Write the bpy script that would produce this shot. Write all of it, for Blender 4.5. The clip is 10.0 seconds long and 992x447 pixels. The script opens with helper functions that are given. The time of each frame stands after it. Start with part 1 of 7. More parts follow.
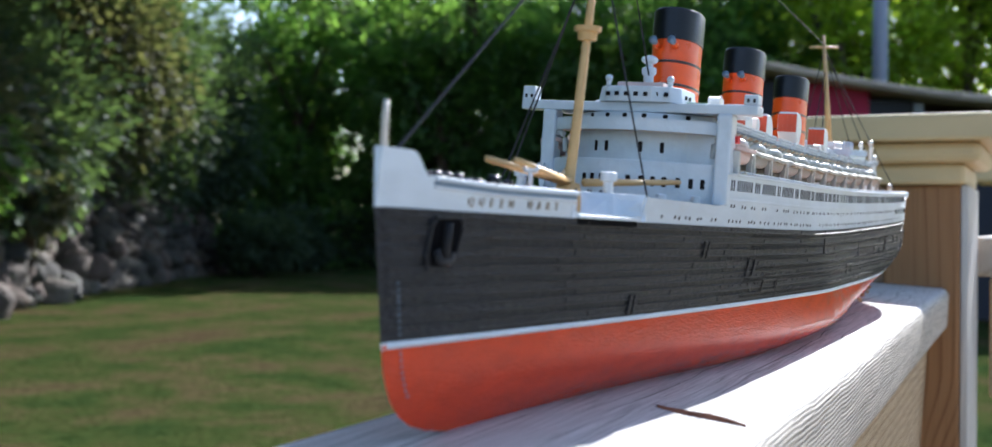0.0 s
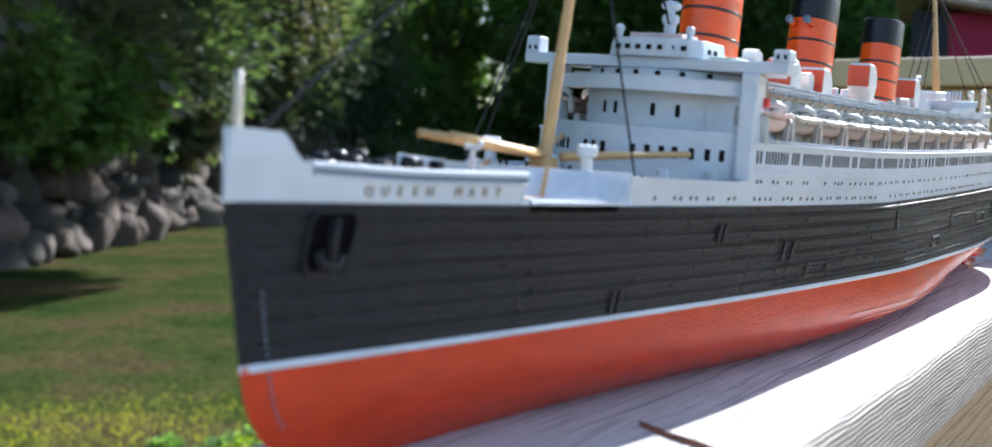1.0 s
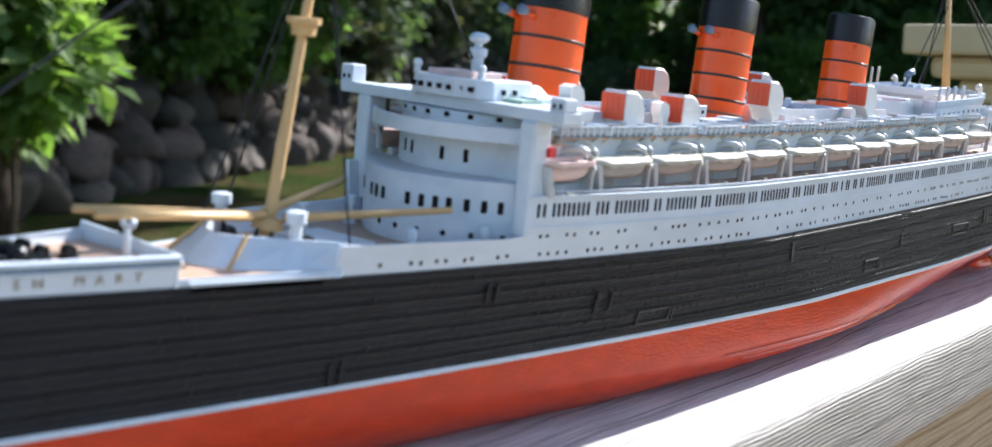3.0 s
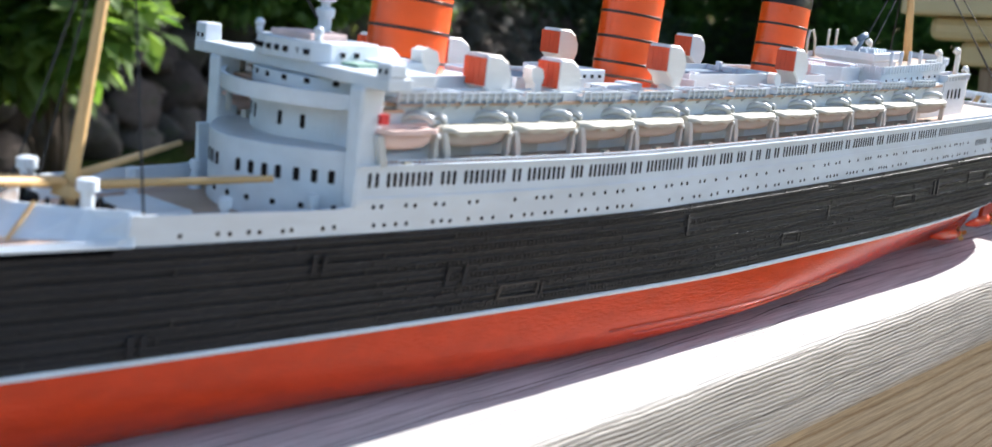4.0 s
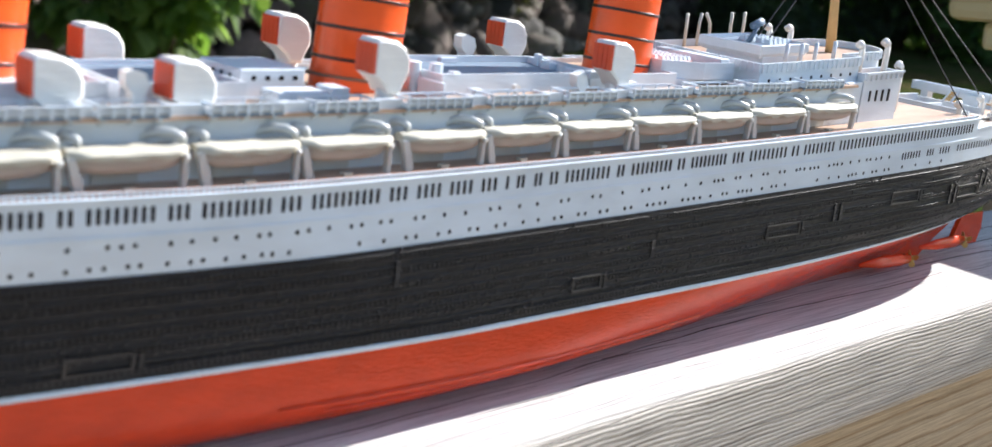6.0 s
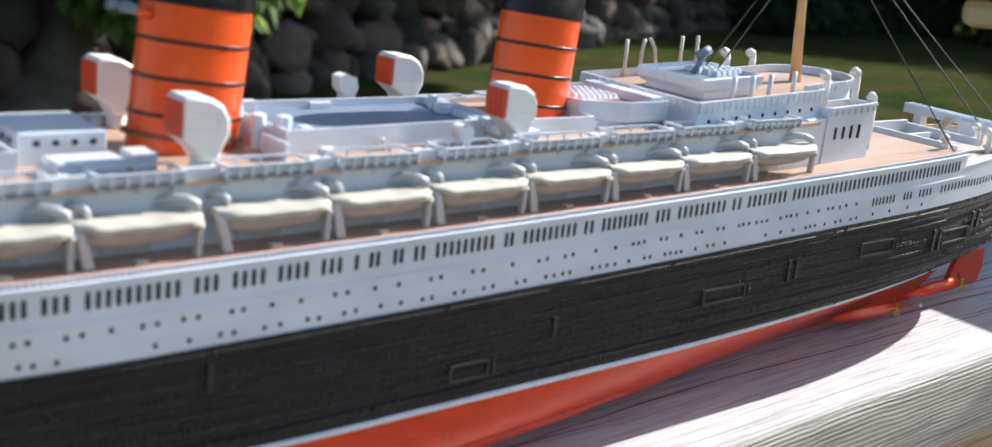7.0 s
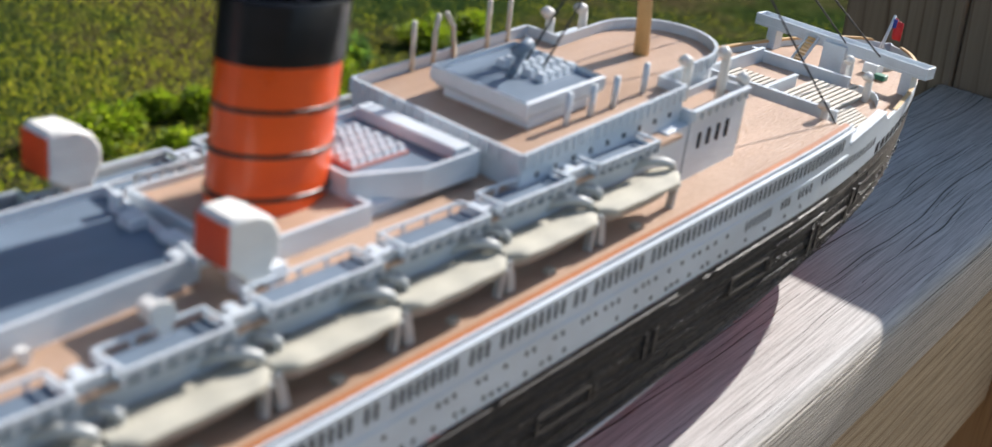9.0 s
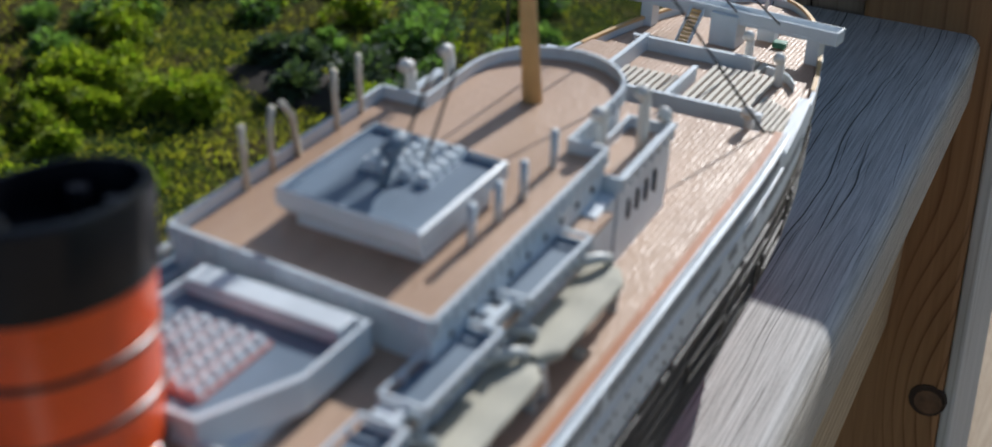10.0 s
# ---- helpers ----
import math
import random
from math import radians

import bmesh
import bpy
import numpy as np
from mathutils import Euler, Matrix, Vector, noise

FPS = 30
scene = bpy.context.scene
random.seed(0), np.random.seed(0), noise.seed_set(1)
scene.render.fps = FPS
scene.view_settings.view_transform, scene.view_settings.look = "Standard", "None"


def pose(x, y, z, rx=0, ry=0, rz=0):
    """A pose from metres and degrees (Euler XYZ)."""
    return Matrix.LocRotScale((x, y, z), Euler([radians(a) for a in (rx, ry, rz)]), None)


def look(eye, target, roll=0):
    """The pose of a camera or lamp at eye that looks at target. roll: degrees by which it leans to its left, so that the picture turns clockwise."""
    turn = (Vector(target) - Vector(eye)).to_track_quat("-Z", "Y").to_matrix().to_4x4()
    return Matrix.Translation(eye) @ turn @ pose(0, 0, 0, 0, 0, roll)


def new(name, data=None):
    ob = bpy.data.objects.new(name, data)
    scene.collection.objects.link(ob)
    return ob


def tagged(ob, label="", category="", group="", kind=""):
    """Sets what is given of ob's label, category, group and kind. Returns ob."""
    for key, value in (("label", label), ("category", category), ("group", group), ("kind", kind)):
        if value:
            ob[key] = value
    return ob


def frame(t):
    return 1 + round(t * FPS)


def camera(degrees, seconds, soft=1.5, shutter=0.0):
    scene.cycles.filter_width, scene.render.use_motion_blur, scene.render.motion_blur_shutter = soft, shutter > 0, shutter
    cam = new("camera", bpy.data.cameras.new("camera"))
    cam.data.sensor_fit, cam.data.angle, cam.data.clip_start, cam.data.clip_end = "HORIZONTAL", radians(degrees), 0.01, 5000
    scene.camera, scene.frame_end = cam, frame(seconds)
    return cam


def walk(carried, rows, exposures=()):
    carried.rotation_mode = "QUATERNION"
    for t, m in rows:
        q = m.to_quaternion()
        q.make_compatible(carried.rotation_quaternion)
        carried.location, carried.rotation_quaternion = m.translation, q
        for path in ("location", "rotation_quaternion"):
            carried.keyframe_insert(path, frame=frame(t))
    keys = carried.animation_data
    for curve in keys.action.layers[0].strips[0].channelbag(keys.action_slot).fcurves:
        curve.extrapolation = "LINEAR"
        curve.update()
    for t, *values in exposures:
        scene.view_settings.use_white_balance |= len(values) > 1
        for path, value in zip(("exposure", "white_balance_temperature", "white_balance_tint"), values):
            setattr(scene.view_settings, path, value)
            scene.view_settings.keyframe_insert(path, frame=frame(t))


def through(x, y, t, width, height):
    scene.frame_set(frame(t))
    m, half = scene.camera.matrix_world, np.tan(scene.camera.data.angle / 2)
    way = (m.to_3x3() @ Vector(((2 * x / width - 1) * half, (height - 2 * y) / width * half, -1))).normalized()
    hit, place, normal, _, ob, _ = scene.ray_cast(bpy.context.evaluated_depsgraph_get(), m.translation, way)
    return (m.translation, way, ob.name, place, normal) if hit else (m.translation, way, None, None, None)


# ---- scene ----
cam = camera(44.0, 10.0)
# the rail and the model on it lean a little towards the deck side
LEAN = pose(0, 0, 0, 0, 3.7, 0)
PATH = [
    (0, (0.09620, -0.16640, 0.04290), (0.05485, -0.07535, 0.04050), 3.8),
    (0.5, (0.10545, -0.13880, 0.04745), (0.05690, -0.05160, 0.04060), 3.9),
    (1, (0.10850, -0.11510, 0.05345), (0.05745, -0.02955, 0.04455), 4.5),
    (1.5, (0.11975, -0.09720, 0.06045), (0.06685, -0.01295, 0.05035), 5.1),
    (2, (0.13575, -0.08385, 0.06975), (0.07920, -0.00235, 0.05710), 5.0),
    (2.2, (0.14305, -0.08030, 0.07060), (0.08505, -0.00005, 0.05670), 5.1),
    (3.3, (0.16880, -0.04880, 0.08750), (0.10665, 0.02765, 0.07045), 5.5),
    (3.5, (0.17500, -0.04295, 0.08875), (0.11230, 0.03285, 0.07055), 5.7),
    (4, (0.18460, -0.02385, 0.08840), (0.12090, 0.05060, 0.06820), 6.0),
    (4.5, (0.19420, -0.00180, 0.08685), (0.12985, 0.07135, 0.06435), 6.6),
    (5, (0.19915, 0.02775, 0.09070), (0.13405, 0.10005, 0.06755), 6.7),
    (5.2, (0.19870, 0.03865, 0.09150), (0.13270, 0.11015, 0.06845), 6.8),
    (6.3, (0.19935, 0.10430, 0.10305), (0.12880, 0.17045, 0.07770), 6.8),
    (6.5, (0.19765, 0.11570, 0.10435), (0.12650, 0.18110, 0.07855), 6.8),
    (7, (0.18910, 0.13835, 0.10970), (0.11755, 0.20330, 0.08400), 6.4),
    (7.5, (0.17425, 0.15510, 0.12085), (0.10285, 0.21970, 0.09390), 6.2),
    (8, (0.16035, 0.17005, 0.12480), (0.09405, 0.23740, 0.09215), 6.8),
    (8.5, (0.14640, 0.19580, 0.13180), (0.08550, 0.26545, 0.09380), 7.4),
    (9, (0.11805, 0.20885, 0.14015), (0.06450, 0.28170, 0.09745), 7.5),
    (9.5, (0.09000, 0.23425, 0.14015), (0.04450, 0.31015, 0.09350), 5.8),
    (10, (0.07540, 0.25255, 0.14400), (0.03515, 0.33065, 0.09625), 2.1),
]
EXPOSURES = [(0, 1.32, 5800, 12), (2, 1.48, 5800, 12), (3.5, 1.27, 6000, 12), (4, 1.4, 6100, 12), (4.5, 1.7, 6100, 12), (5, 1.5, 6100, 12), (6.5, 1.22, 6150, 12), (7.5, 0.88, 6150, 12), (8, 0.84, 6150, 12), (9, 0.6, 6350, 12), (9.5, 0.36, 6150, 11), (10, -0.08, 6000, 9)]
walk(cam, [(t, LEAN @ look(eye, target, roll)) for t, eye, target, roll in PATH], EXPOSURES)
cam.data.dof.use_dof = True
cam.data.dof.focus_distance = 0.36
cam.data.dof.aperture_fstop = 25.0

# ---- daylight ----
SUN = (LEAN.to_3x3() @ Vector((0.034, 1.60, 1.0))).normalized()
world = bpy.data.worlds.new("world")
scene.world = world
world.use_nodes = True
wn = world.node_tree.nodes
sky = wn.new("ShaderNodeTexSky")
sky.sky_type = "NISHITA"
sky.sun_disc = False
sky.sun_elevation = math.asin(SUN.z)
sky.sun_rotation = math.atan2(SUN.x, SUN.y)
wn["Background"].inputs["Strength"].default_value = 0.10
world.node_tree.links.new(sky.outputs[0], wn["Background"].inputs["Color"])
sun = new("sun", bpy.data.lights.new("sun", "SUN"))
sun.data.energy = 4.9
sun.data.angle = radians(0.55)
sun.data.color = (1.0, 0.95, 0.88)
sun.matrix_world = look(SUN * 30, (0, 0, 0))

# ---- materials ----
def material(name, colour, rough=0.5, metal=0.0, spec=0.5):
    m = bpy.data.materials.new(name)
    m.use_nodes = True
    b = m.node_tree.nodes["Principled BSDF"]
    b.inputs["Base Color"].default_value = (*colour, 1)
    b.inputs["Roughness"].default_value = rough
    b.inputs["Metallic"].default_value = metal
    b.inputs["Specular IOR Level"].default_value = spec
    return m


def node(m, kind, **values):
    n = m.node_tree.nodes.new(kind)
    for key, value in values.items():
        n.inputs[key.replace("_", " ")].default_value = value
    return n


def link(m, a, b):
    m.node_tree.links.new(a, b)


def coords(m, scale, rotation=(0, 0, 0)):
    c = m.node_tree.nodes.new("ShaderNodeTexCoord")
    p = m.node_tree.nodes.new("ShaderNodeMapping")
    p.inputs["Scale"].default_value = scale
    p.inputs["Rotation"].default_value = rotation
    link(m, c.outputs["Object"], p.inputs["Vector"])
    return p.outputs["Vector"]


def ramp(m, source, stops):
    r = m.node_tree.nodes.new("ShaderNodeValToRGB")
    el = r.color_ramp.elements
    while len(el) < len(stops):
        el.new(0.5)
    for e, (pos, col) in zip(el, stops):
        e.position, e.color = pos, (*col, 1)
    link(m, source, r.inputs["Fac"])
    return r.outputs["Color"]


def mix(m, kind, fac, a, b):
    n = m.node_tree.nodes.new("ShaderNodeMix")
    n.data_type, n.blend_type = "RGBA", kind
    for value, socket in ((fac, n.inputs[0]), (a, n.inputs[6]), (b, n.inputs[7])):
        if hasattr(value, "is_linked"):
            link(m, value, socket)
        elif isinstance(value, (int, float)):
            socket.default_value = value
        else:
            socket.default_value = (*value, 1)
    return n.outputs[2]


def bump(m, height, strength, distance, under=None):
    n = node(m, "ShaderNodeBump", Strength=strength, Distance=distance)
    link(m, height, n.inputs["Height"])
    if under:
        link(m, under, n.inputs["Normal"])
    return n.outputs["Normal"]


def base(m):
    return m.node_tree.nodes["Principled BSDF"].inputs


def paint(name, colour, rough=0.45, mottle=0.12, size=180.0, relief=0.00012, grime=(0.3, 0.27, 0.22), dirt=0.12):
    """Brushed hobby paint: slight mottling, brush relief and a little grime."""
    m = material(name, colour, rough)
    n = node(m, "ShaderNodeTexNoise", Scale=size, Detail=4.0)
    link(m, coords(m, (1, 0.35, 1)), n.inputs["Vector"])
    dark = tuple(c * (1 - mottle) for c in colour)
    lite = tuple(min(1, c * (1 + mottle * 0.5)) for c in colour)
    c = ramp(m, n.outputs["Fac"], [(0.35, dark), (0.65, lite)])
    g = node(m, "ShaderNodeTexNoise", Scale=size * 0.25, Detail=6.0, Roughness=0.7)
    link(m, coords(m, (1, 1, 1)), g.inputs["Vector"])
    gf = ramp(m, g.outputs["Fac"], [(0.55, (0, 0, 0)), (0.8, (dirt, dirt, dirt))])
    link(m, mix(m, "MIX", gf, c, grime), base(m)["Base Color"])
    f = node(m, "ShaderNodeTexNoise", Scale=size * 6, Detail=3.0)
    link(m, coords(m, (1, 0.25, 1)), f.inputs["Vector"])
    link(m, bump(m, f.outputs["Fac"], 0.5, relief), base(m)["Normal"])
    r = node(m, "ShaderNodeMapRange", To_Min=rough - 0.1, To_Max=rough + 0.12)
    link(m, n.outputs["Fac"], r.inputs["Value"])
    link(m, r.outputs[0], base(m)["Roughness"])
    return m


def wood(name, pale, dark, along, ring=60.0, rough=0.75, relief=0.0008, streak=0.5, wobble=2.5):
    """Sawn timber with grain along one axis: rings, fine fibres and long dark checks."""
    m = material(name, pale, rough, spec=0.25)
    s = [1.0, 1.0, 1.0]
    s["xyz".index(along)] = 0.045
    low = [v * 1.0 for v in s]
    warp = node(m, "ShaderNodeTexNoise", Scale=14.0, Detail=3.0)
    link(m, coords(m, low), warp.inputs["Vector"])
    add = m.node_tree.nodes.new("ShaderNodeVectorMath")
    add.operation = "MULTIPLY_ADD"
    add.inputs[1].default_value = (0.03 * wobble,) * 3
    link(m, warp.outputs["Color"], add.inputs[0])
    link(m, coords(m, s), add.inputs[2])
    rings = m.node_tree.nodes.new("ShaderNodeTexWave")
    rings.wave_type, rings.rings_direction = "RINGS", along.upper()
    rings.inputs["Scale"].default_value = ring
    rings.inputs["Distortion"].default_value = 1.5
    rings.inputs["Detail"].default_value = 2.0
    rings.inputs["Detail Scale"].default_value = 3.0
    link(m, add.outputs[0], rings.inputs["Vector"])
    fib = node(m, "ShaderNodeTexNoise", Scale=700.0, Detail=3.0)
    link(m, coords(m, s), fib.inputs["Vector"])
    blot = node(m, "ShaderNodeTexNoise", Scale=18.0, Detail=5.0)
    link(m, coords(m, [v if v < 1 else 1 for v in (s[0] * 4, s[1] * 4, s[2] * 4)]), blot.inputs["Vector"])
    mid = tuple(a * (1 - streak) + b * streak for a, b in zip(pale, dark))
    c = ramp(m, rings.outputs["Fac"], [(0.0, mid), (0.35, pale), (0.75, pale), (1.0, mid)])
    c = mix(m, "MULTIPLY", 0.55, c, ramp(m, fib.outputs["Fac"], [(0.25, (0.45, 0.43, 0.42)), (0.7, (1, 1, 1))]))
    c = mix(m, "MIX", ramp(m, blot.outputs["Fac"], [(0.45, (0, 0, 0)), (0.75, (0.5, 0.5, 0.5))]), c, dark)
    chk = node(m, "ShaderNodeTexNoise", Scale=95.0, Detail=1.0)
    link(m, coords(m, [v * (0.35 if v < 1 else 1) for v in s]), chk.inputs["Vector"])
    check = ramp(m, chk.outputs["Fac"], [(0.0, (1, 1, 1)), (0.245, (1, 1, 1)), (0.262, (0, 0, 0)), (1.0, (0, 0, 0))])
    c = mix(m, "MIX", check, c, (0.03, 0.024, 0.02))
    link(m, c, base(m)["Base Color"])
    n1 = bump(m, rings.outputs["Fac"], 0.8, relief)
    n2 = bump(m, fib.outputs["Fac"], 0.5, relief * 0.4, n1)
    link(m, n2, base(m)["Normal"])
    return m


WHITE = paint("white_paint", (0.635, 0.69, 0.735), 0.42, 0.08, relief=0.00018, grime=(0.55, 0.52, 0.46), dirt=0.35)
BLACK = paint("black_paint", (0.0045, 0.0055, 0.0095), 0.30, 0.30, grime=(0.03, 0.028, 0.03), dirt=0.25)
base(BLACK)["Specular IOR Level"].default_value = 0.35
# near-black that stands for the shade inside the hull's recesses
SHADEBLACK = material("recess_shade_black", (0.004, 0.004, 0.005), 0.8, spec=0.05)
COWLWHITE = paint("warm_white_paint", (0.77, 0.755, 0.715), 0.45, 0.06, relief=0.00018, grime=(0.55, 0.50, 0.42), dirt=0.25)
HULLBLACK = paint("hull_black_paint", (0.0085, 0.0091, 0.0120), 0.56, 0.32, size=260.0, relief=0.0011, grime=(0.080, 0.066, 0.053), dirt=0.30)
base(HULLBLACK)["Specular IOR Level"].default_value = 0.30
# rubbed paint, lightened further for the skylight that raised edges catch
WORNLITEDGE = paint("rubbed_lit_edge_black", (0.024, 0.022, 0.022), 0.50, 0.35, size=420.0, grime=(0.10, 0.078, 0.058), dirt=0.55)
RED = paint("red_lead_paint", (0.630, 0.0510, 0.0084), 0.20, 0.10, size=320.0, grime=(0.42, 0.055, 0.02), dirt=0.3, relief=0.0004)
base(RED)["Specular IOR Level"].default_value = 0.27
ORANGE = paint("orange_paint", (0.80, 0.092, 0.008), 0.30, 0.10, grime=(0.45, 0.06, 0.015), dirt=0.4)
PALEGREEN = paint("pale_green_paint", (0.30, 0.44, 0.34), 0.5, 0.12)
for m in (HULLBLACK, WORNLITEDGE):
    # a film of dry dust on the old paint
    base(m)["Sheen Weight"].default_value = 0.12
    base(m)["Sheen Roughness"].default_value = 0.45
    base(m)["Sheen Tint"].default_value = (0.90, 0.80, 0.68, 1.0)
COWLRED = paint("cowl_red_paint", (0.64, 0.075, 0.020), 0.45, 0.1)
CREAM = paint("cream_paint", (0.62, 0.57, 0.48), 0.6, 0.12, grime=(0.45, 0.33, 0.25), dirt=0.5)
CANVAS = paint("canvas_cover_paint", (0.48, 0.455, 0.37), 0.75, 0.1, size=400.0, relief=0.0002, grime=(0.42, 0.38, 0.28), dirt=0.4)
GREYWHITE = paint("greyed_white_paint", (0.52, 0.53, 0.51), 0.35, 0.1)
# brown-washed boat hulls, darkened for the shade under their covers
BOATSHADED = paint("shaded_boat_hull_paint", (0.40, 0.365, 0.33), 0.6, 0.15, grime=(0.25, 0.18, 0.13), dirt=0.5)
EDGEBROWN = paint("deck_edge_paint", (0.42, 0.15, 0.05), 0.5, 0.15)
BANDDARK = paint("funnel_band_paint", (0.035, 0.016, 0.014), 0.3, 0.3)
GREY = paint("grey_paint", (0.165, 0.220, 0.285), 0.5, 0.12)
DARK = material("dark_window", (0.012, 0.009, 0.009), 0.65, spec=0.15)
BROWNDARK = paint("brown_paint", (0.16, 0.075, 0.045), 0.6)
GOLD = paint("brass_paint", (0.55, 0.33, 0.07), 0.4)
GREEN = paint("green_paint", (0.05, 0.22, 0.14), 0.5)
PINKRED = paint("pinkish_red_paint", (0.52, 0.20, 0.17), 0.5)
PINK = paint("pink_paint", (0.70, 0.52, 0.47), 0.55)
MAST = paint("mast_paint", (0.62, 0.40, 0.17), 0.5, 0.1, grime=(0.4, 0.25, 0.1), dirt=0.4)
FLAGRED = paint("flag_red", (0.6, 0.03, 0.03), 0.7)
FLAGBLUE = paint("flag_blue", (0.03, 0.05, 0.3), 0.7)
THREAD = material("black_thread", (0.02, 0.02, 0.022), 0.8)
LETTER = material("letter_brown", (0.30, 0.25, 0.18), 0.6)


def deck_material():
    m = material("deck_planking", (0.55, 0.36, 0.25), 0.6)
    v = coords(m, (1, 1, 1))
    sep = m.node_tree.nodes.new("ShaderNodeSeparateXYZ")
    link(m, v, sep.inputs[0])
    w = m.node_tree.nodes.new("ShaderNodeTexWave")
    w.wave_type, w.bands_direction = "BANDS", "X"
    w.inputs["Scale"].default_value = 330.0
    link(m, v, w.inputs["Vector"])
    n = node(m, "ShaderNodeTexNoise", Scale=120.0, Detail=5.0)
    link(m, coords(m, (1, 0.2, 1)), n.inputs["Vector"])
    c = ramp(m, n.outputs["Fac"], [(0.3, (0.40, 0.255, 0.165)), (0.7, (0.57, 0.39, 0.275))])
    c = mix(m, "MULTIPLY", 0.22, c, ramp(m, w.outputs["Fac"], [(0.0, (0.55, 0.5, 0.47)), (0.18, (1, 1, 1))]))
    link(m, c, base(m)["Base Color"])
    g = node(m, "ShaderNodeTexNoise", Scale=1400.0, Detail=2.0)
    link(m, coords(m, (1, 0.5, 1)), g.inputs["Vector"])
    link(m, bump(m, g.outputs["Fac"], 0.6, 0.0002, bump(m, w.outputs["Fac"], 0.4, 0.00008)), base(m)["Normal"])
    base(m)["Roughness"].default_value = 0.40
    base(m)["Specular IOR Level"].default_value = 0.6
    return m


DECK = deck_material()


def rail_material(name, pale, dark, spacing, relief, top=1.0, cracks=0.0):
    """Sun-bleached softwood: ridged grain lines that wander along the board, fine fibres, thin open checks."""
    m = material(name, pale, 0.8, spec=0.2)
    sep = m.node_tree.nodes.new("ShaderNodeSeparateXYZ")
    link(m, coords(m, (1, 1, 1)), sep.inputs[0])
    across = m.node_tree.nodes.new("ShaderNodeMath")
    across.operation = "MULTIPLY_ADD"
    across.inputs[1].default_value = -0.8
    link(m, sep.outputs["X"], across.inputs[0])
    link(m, sep.outputs["Z"], across.inputs[2])
    warp = node(m, "ShaderNodeTexNoise", Scale=36.0, Detail=4.0, Roughness=0.55)
    link(m, coords(m, (1, 0.45, 1.0)), warp.inputs["Vector"])
    shift = m.node_tree.nodes.new("ShaderNodeMath")
    shift.operation = "MULTIPLY_ADD"
    shift.inputs[1].default_value = 0.0048
    link(m, warp.outputs["Fac"], shift.inputs[0])
    link(m, across.outputs[0], shift.inputs[2])
    phase = m.node_tree.nodes.new("ShaderNodeMath")
    phase.operation = "MULTIPLY"
    phase.inputs[1].default_value = 6.2832 / spacing
    link(m, shift.outputs[0], phase.inputs[0])
    wave = m.node_tree.nodes.new("ShaderNodeMath")
    wave.operation = "SINE"
    link(m, phase.outputs[0], wave.inputs[0])
    # the ridged grain shows on the sawn sides and fades on faces that point up
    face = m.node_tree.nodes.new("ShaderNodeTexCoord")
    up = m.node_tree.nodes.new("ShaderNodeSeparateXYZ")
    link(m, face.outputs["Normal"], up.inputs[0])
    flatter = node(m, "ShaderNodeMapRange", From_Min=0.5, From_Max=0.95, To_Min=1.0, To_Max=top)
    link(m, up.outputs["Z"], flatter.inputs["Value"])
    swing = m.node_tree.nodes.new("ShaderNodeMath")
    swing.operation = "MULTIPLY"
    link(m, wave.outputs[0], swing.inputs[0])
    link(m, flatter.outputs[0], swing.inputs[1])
    line = node(m, "ShaderNodeMapRange", From_Min=-1.0, From_Max=1.0)
    link(m, swing.outputs[0], line.inputs["Value"])
    fib = node(m, "ShaderNodeTexNoise", Scale=2300.0, Detail=4.0, Roughness=0.65)
    link(m, coords(m, (1, 0.014, 1)), fib.inputs["Vector"])
    blot = node(m, "ShaderNodeTexNoise", Scale=22.0, Detail=5.0, Roughness=0.6)
    link(m, coords(m, (1, 0.3, 1)), blot.inputs["Vector"])
    mid = tuple(a * 0.2 + b * 0.8 for a, b in zip(pale, dark))
    c = ramp(m, line.outputs[0], [(0.0, mid), (0.16, pale), (1.0, pale)])
    # warmer tint, weaker on faces that point up where top is low
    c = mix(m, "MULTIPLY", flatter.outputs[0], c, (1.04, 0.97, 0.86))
    c = mix(m, "MULTIPLY", 0.8, c, ramp(m, fib.outputs["Fac"], [(0.34, (0.42, 0.41, 0.40)), (0.60, (1, 1, 1))]))
    c = mix(m, "MIX", ramp(m, blot.outputs["Fac"], [(0.5, (0, 0, 0)), (0.8, (0.45, 0.45, 0.45))]), c, dark)
    # thin open cracks that run along the board and come and go
    drift = node(m, "ShaderNodeTexNoise", Scale=7.0, Detail=3.0)
    link(m, coords(m, (0.4, 1, 0.4)), drift.inputs["Vector"])
    check = None
    for gap, width, phase_off in ((0.0137, 0.030, 0.15), (0.0212, 0.024, 0.62), (0.0061, 0.040, 0.33), (0.0043, 0.045, 0.81)):
        at = m.node_tree.nodes.new("ShaderNodeMath")
        at.operation = "MULTIPLY_ADD"
        at.inputs[1].default_value = 0.012
        link(m, drift.outputs["Fac"], at.inputs[0])
        link(m, across.outputs[0], at.inputs[2])
        lines = m.node_tree.nodes.new("ShaderNodeMath")
        lines.operation = "MULTIPLY_ADD"
        lines.inputs[1].default_value = 1 / gap
        lines.inputs[2].default_value = phase_off
        link(m, at.outputs[0], lines.inputs[0])
        part_of = m.node_tree.nodes.new("ShaderNodeMath")
        part_of.operation = "FRACT"
        link(m, lines.outputs[0], part_of.inputs[0])
        fade = node(m, "ShaderNodeTexNoise", Scale=9.0 / gap * 0.012, Detail=1.0)
        link(m, coords(m, (5, 1, 5)), fade.inputs["Vector"])
        seen = ramp(m, fade.outputs["Fac"], [(0.46, (0, 0, 0)), (0.54, (cracks, cracks, cracks))])
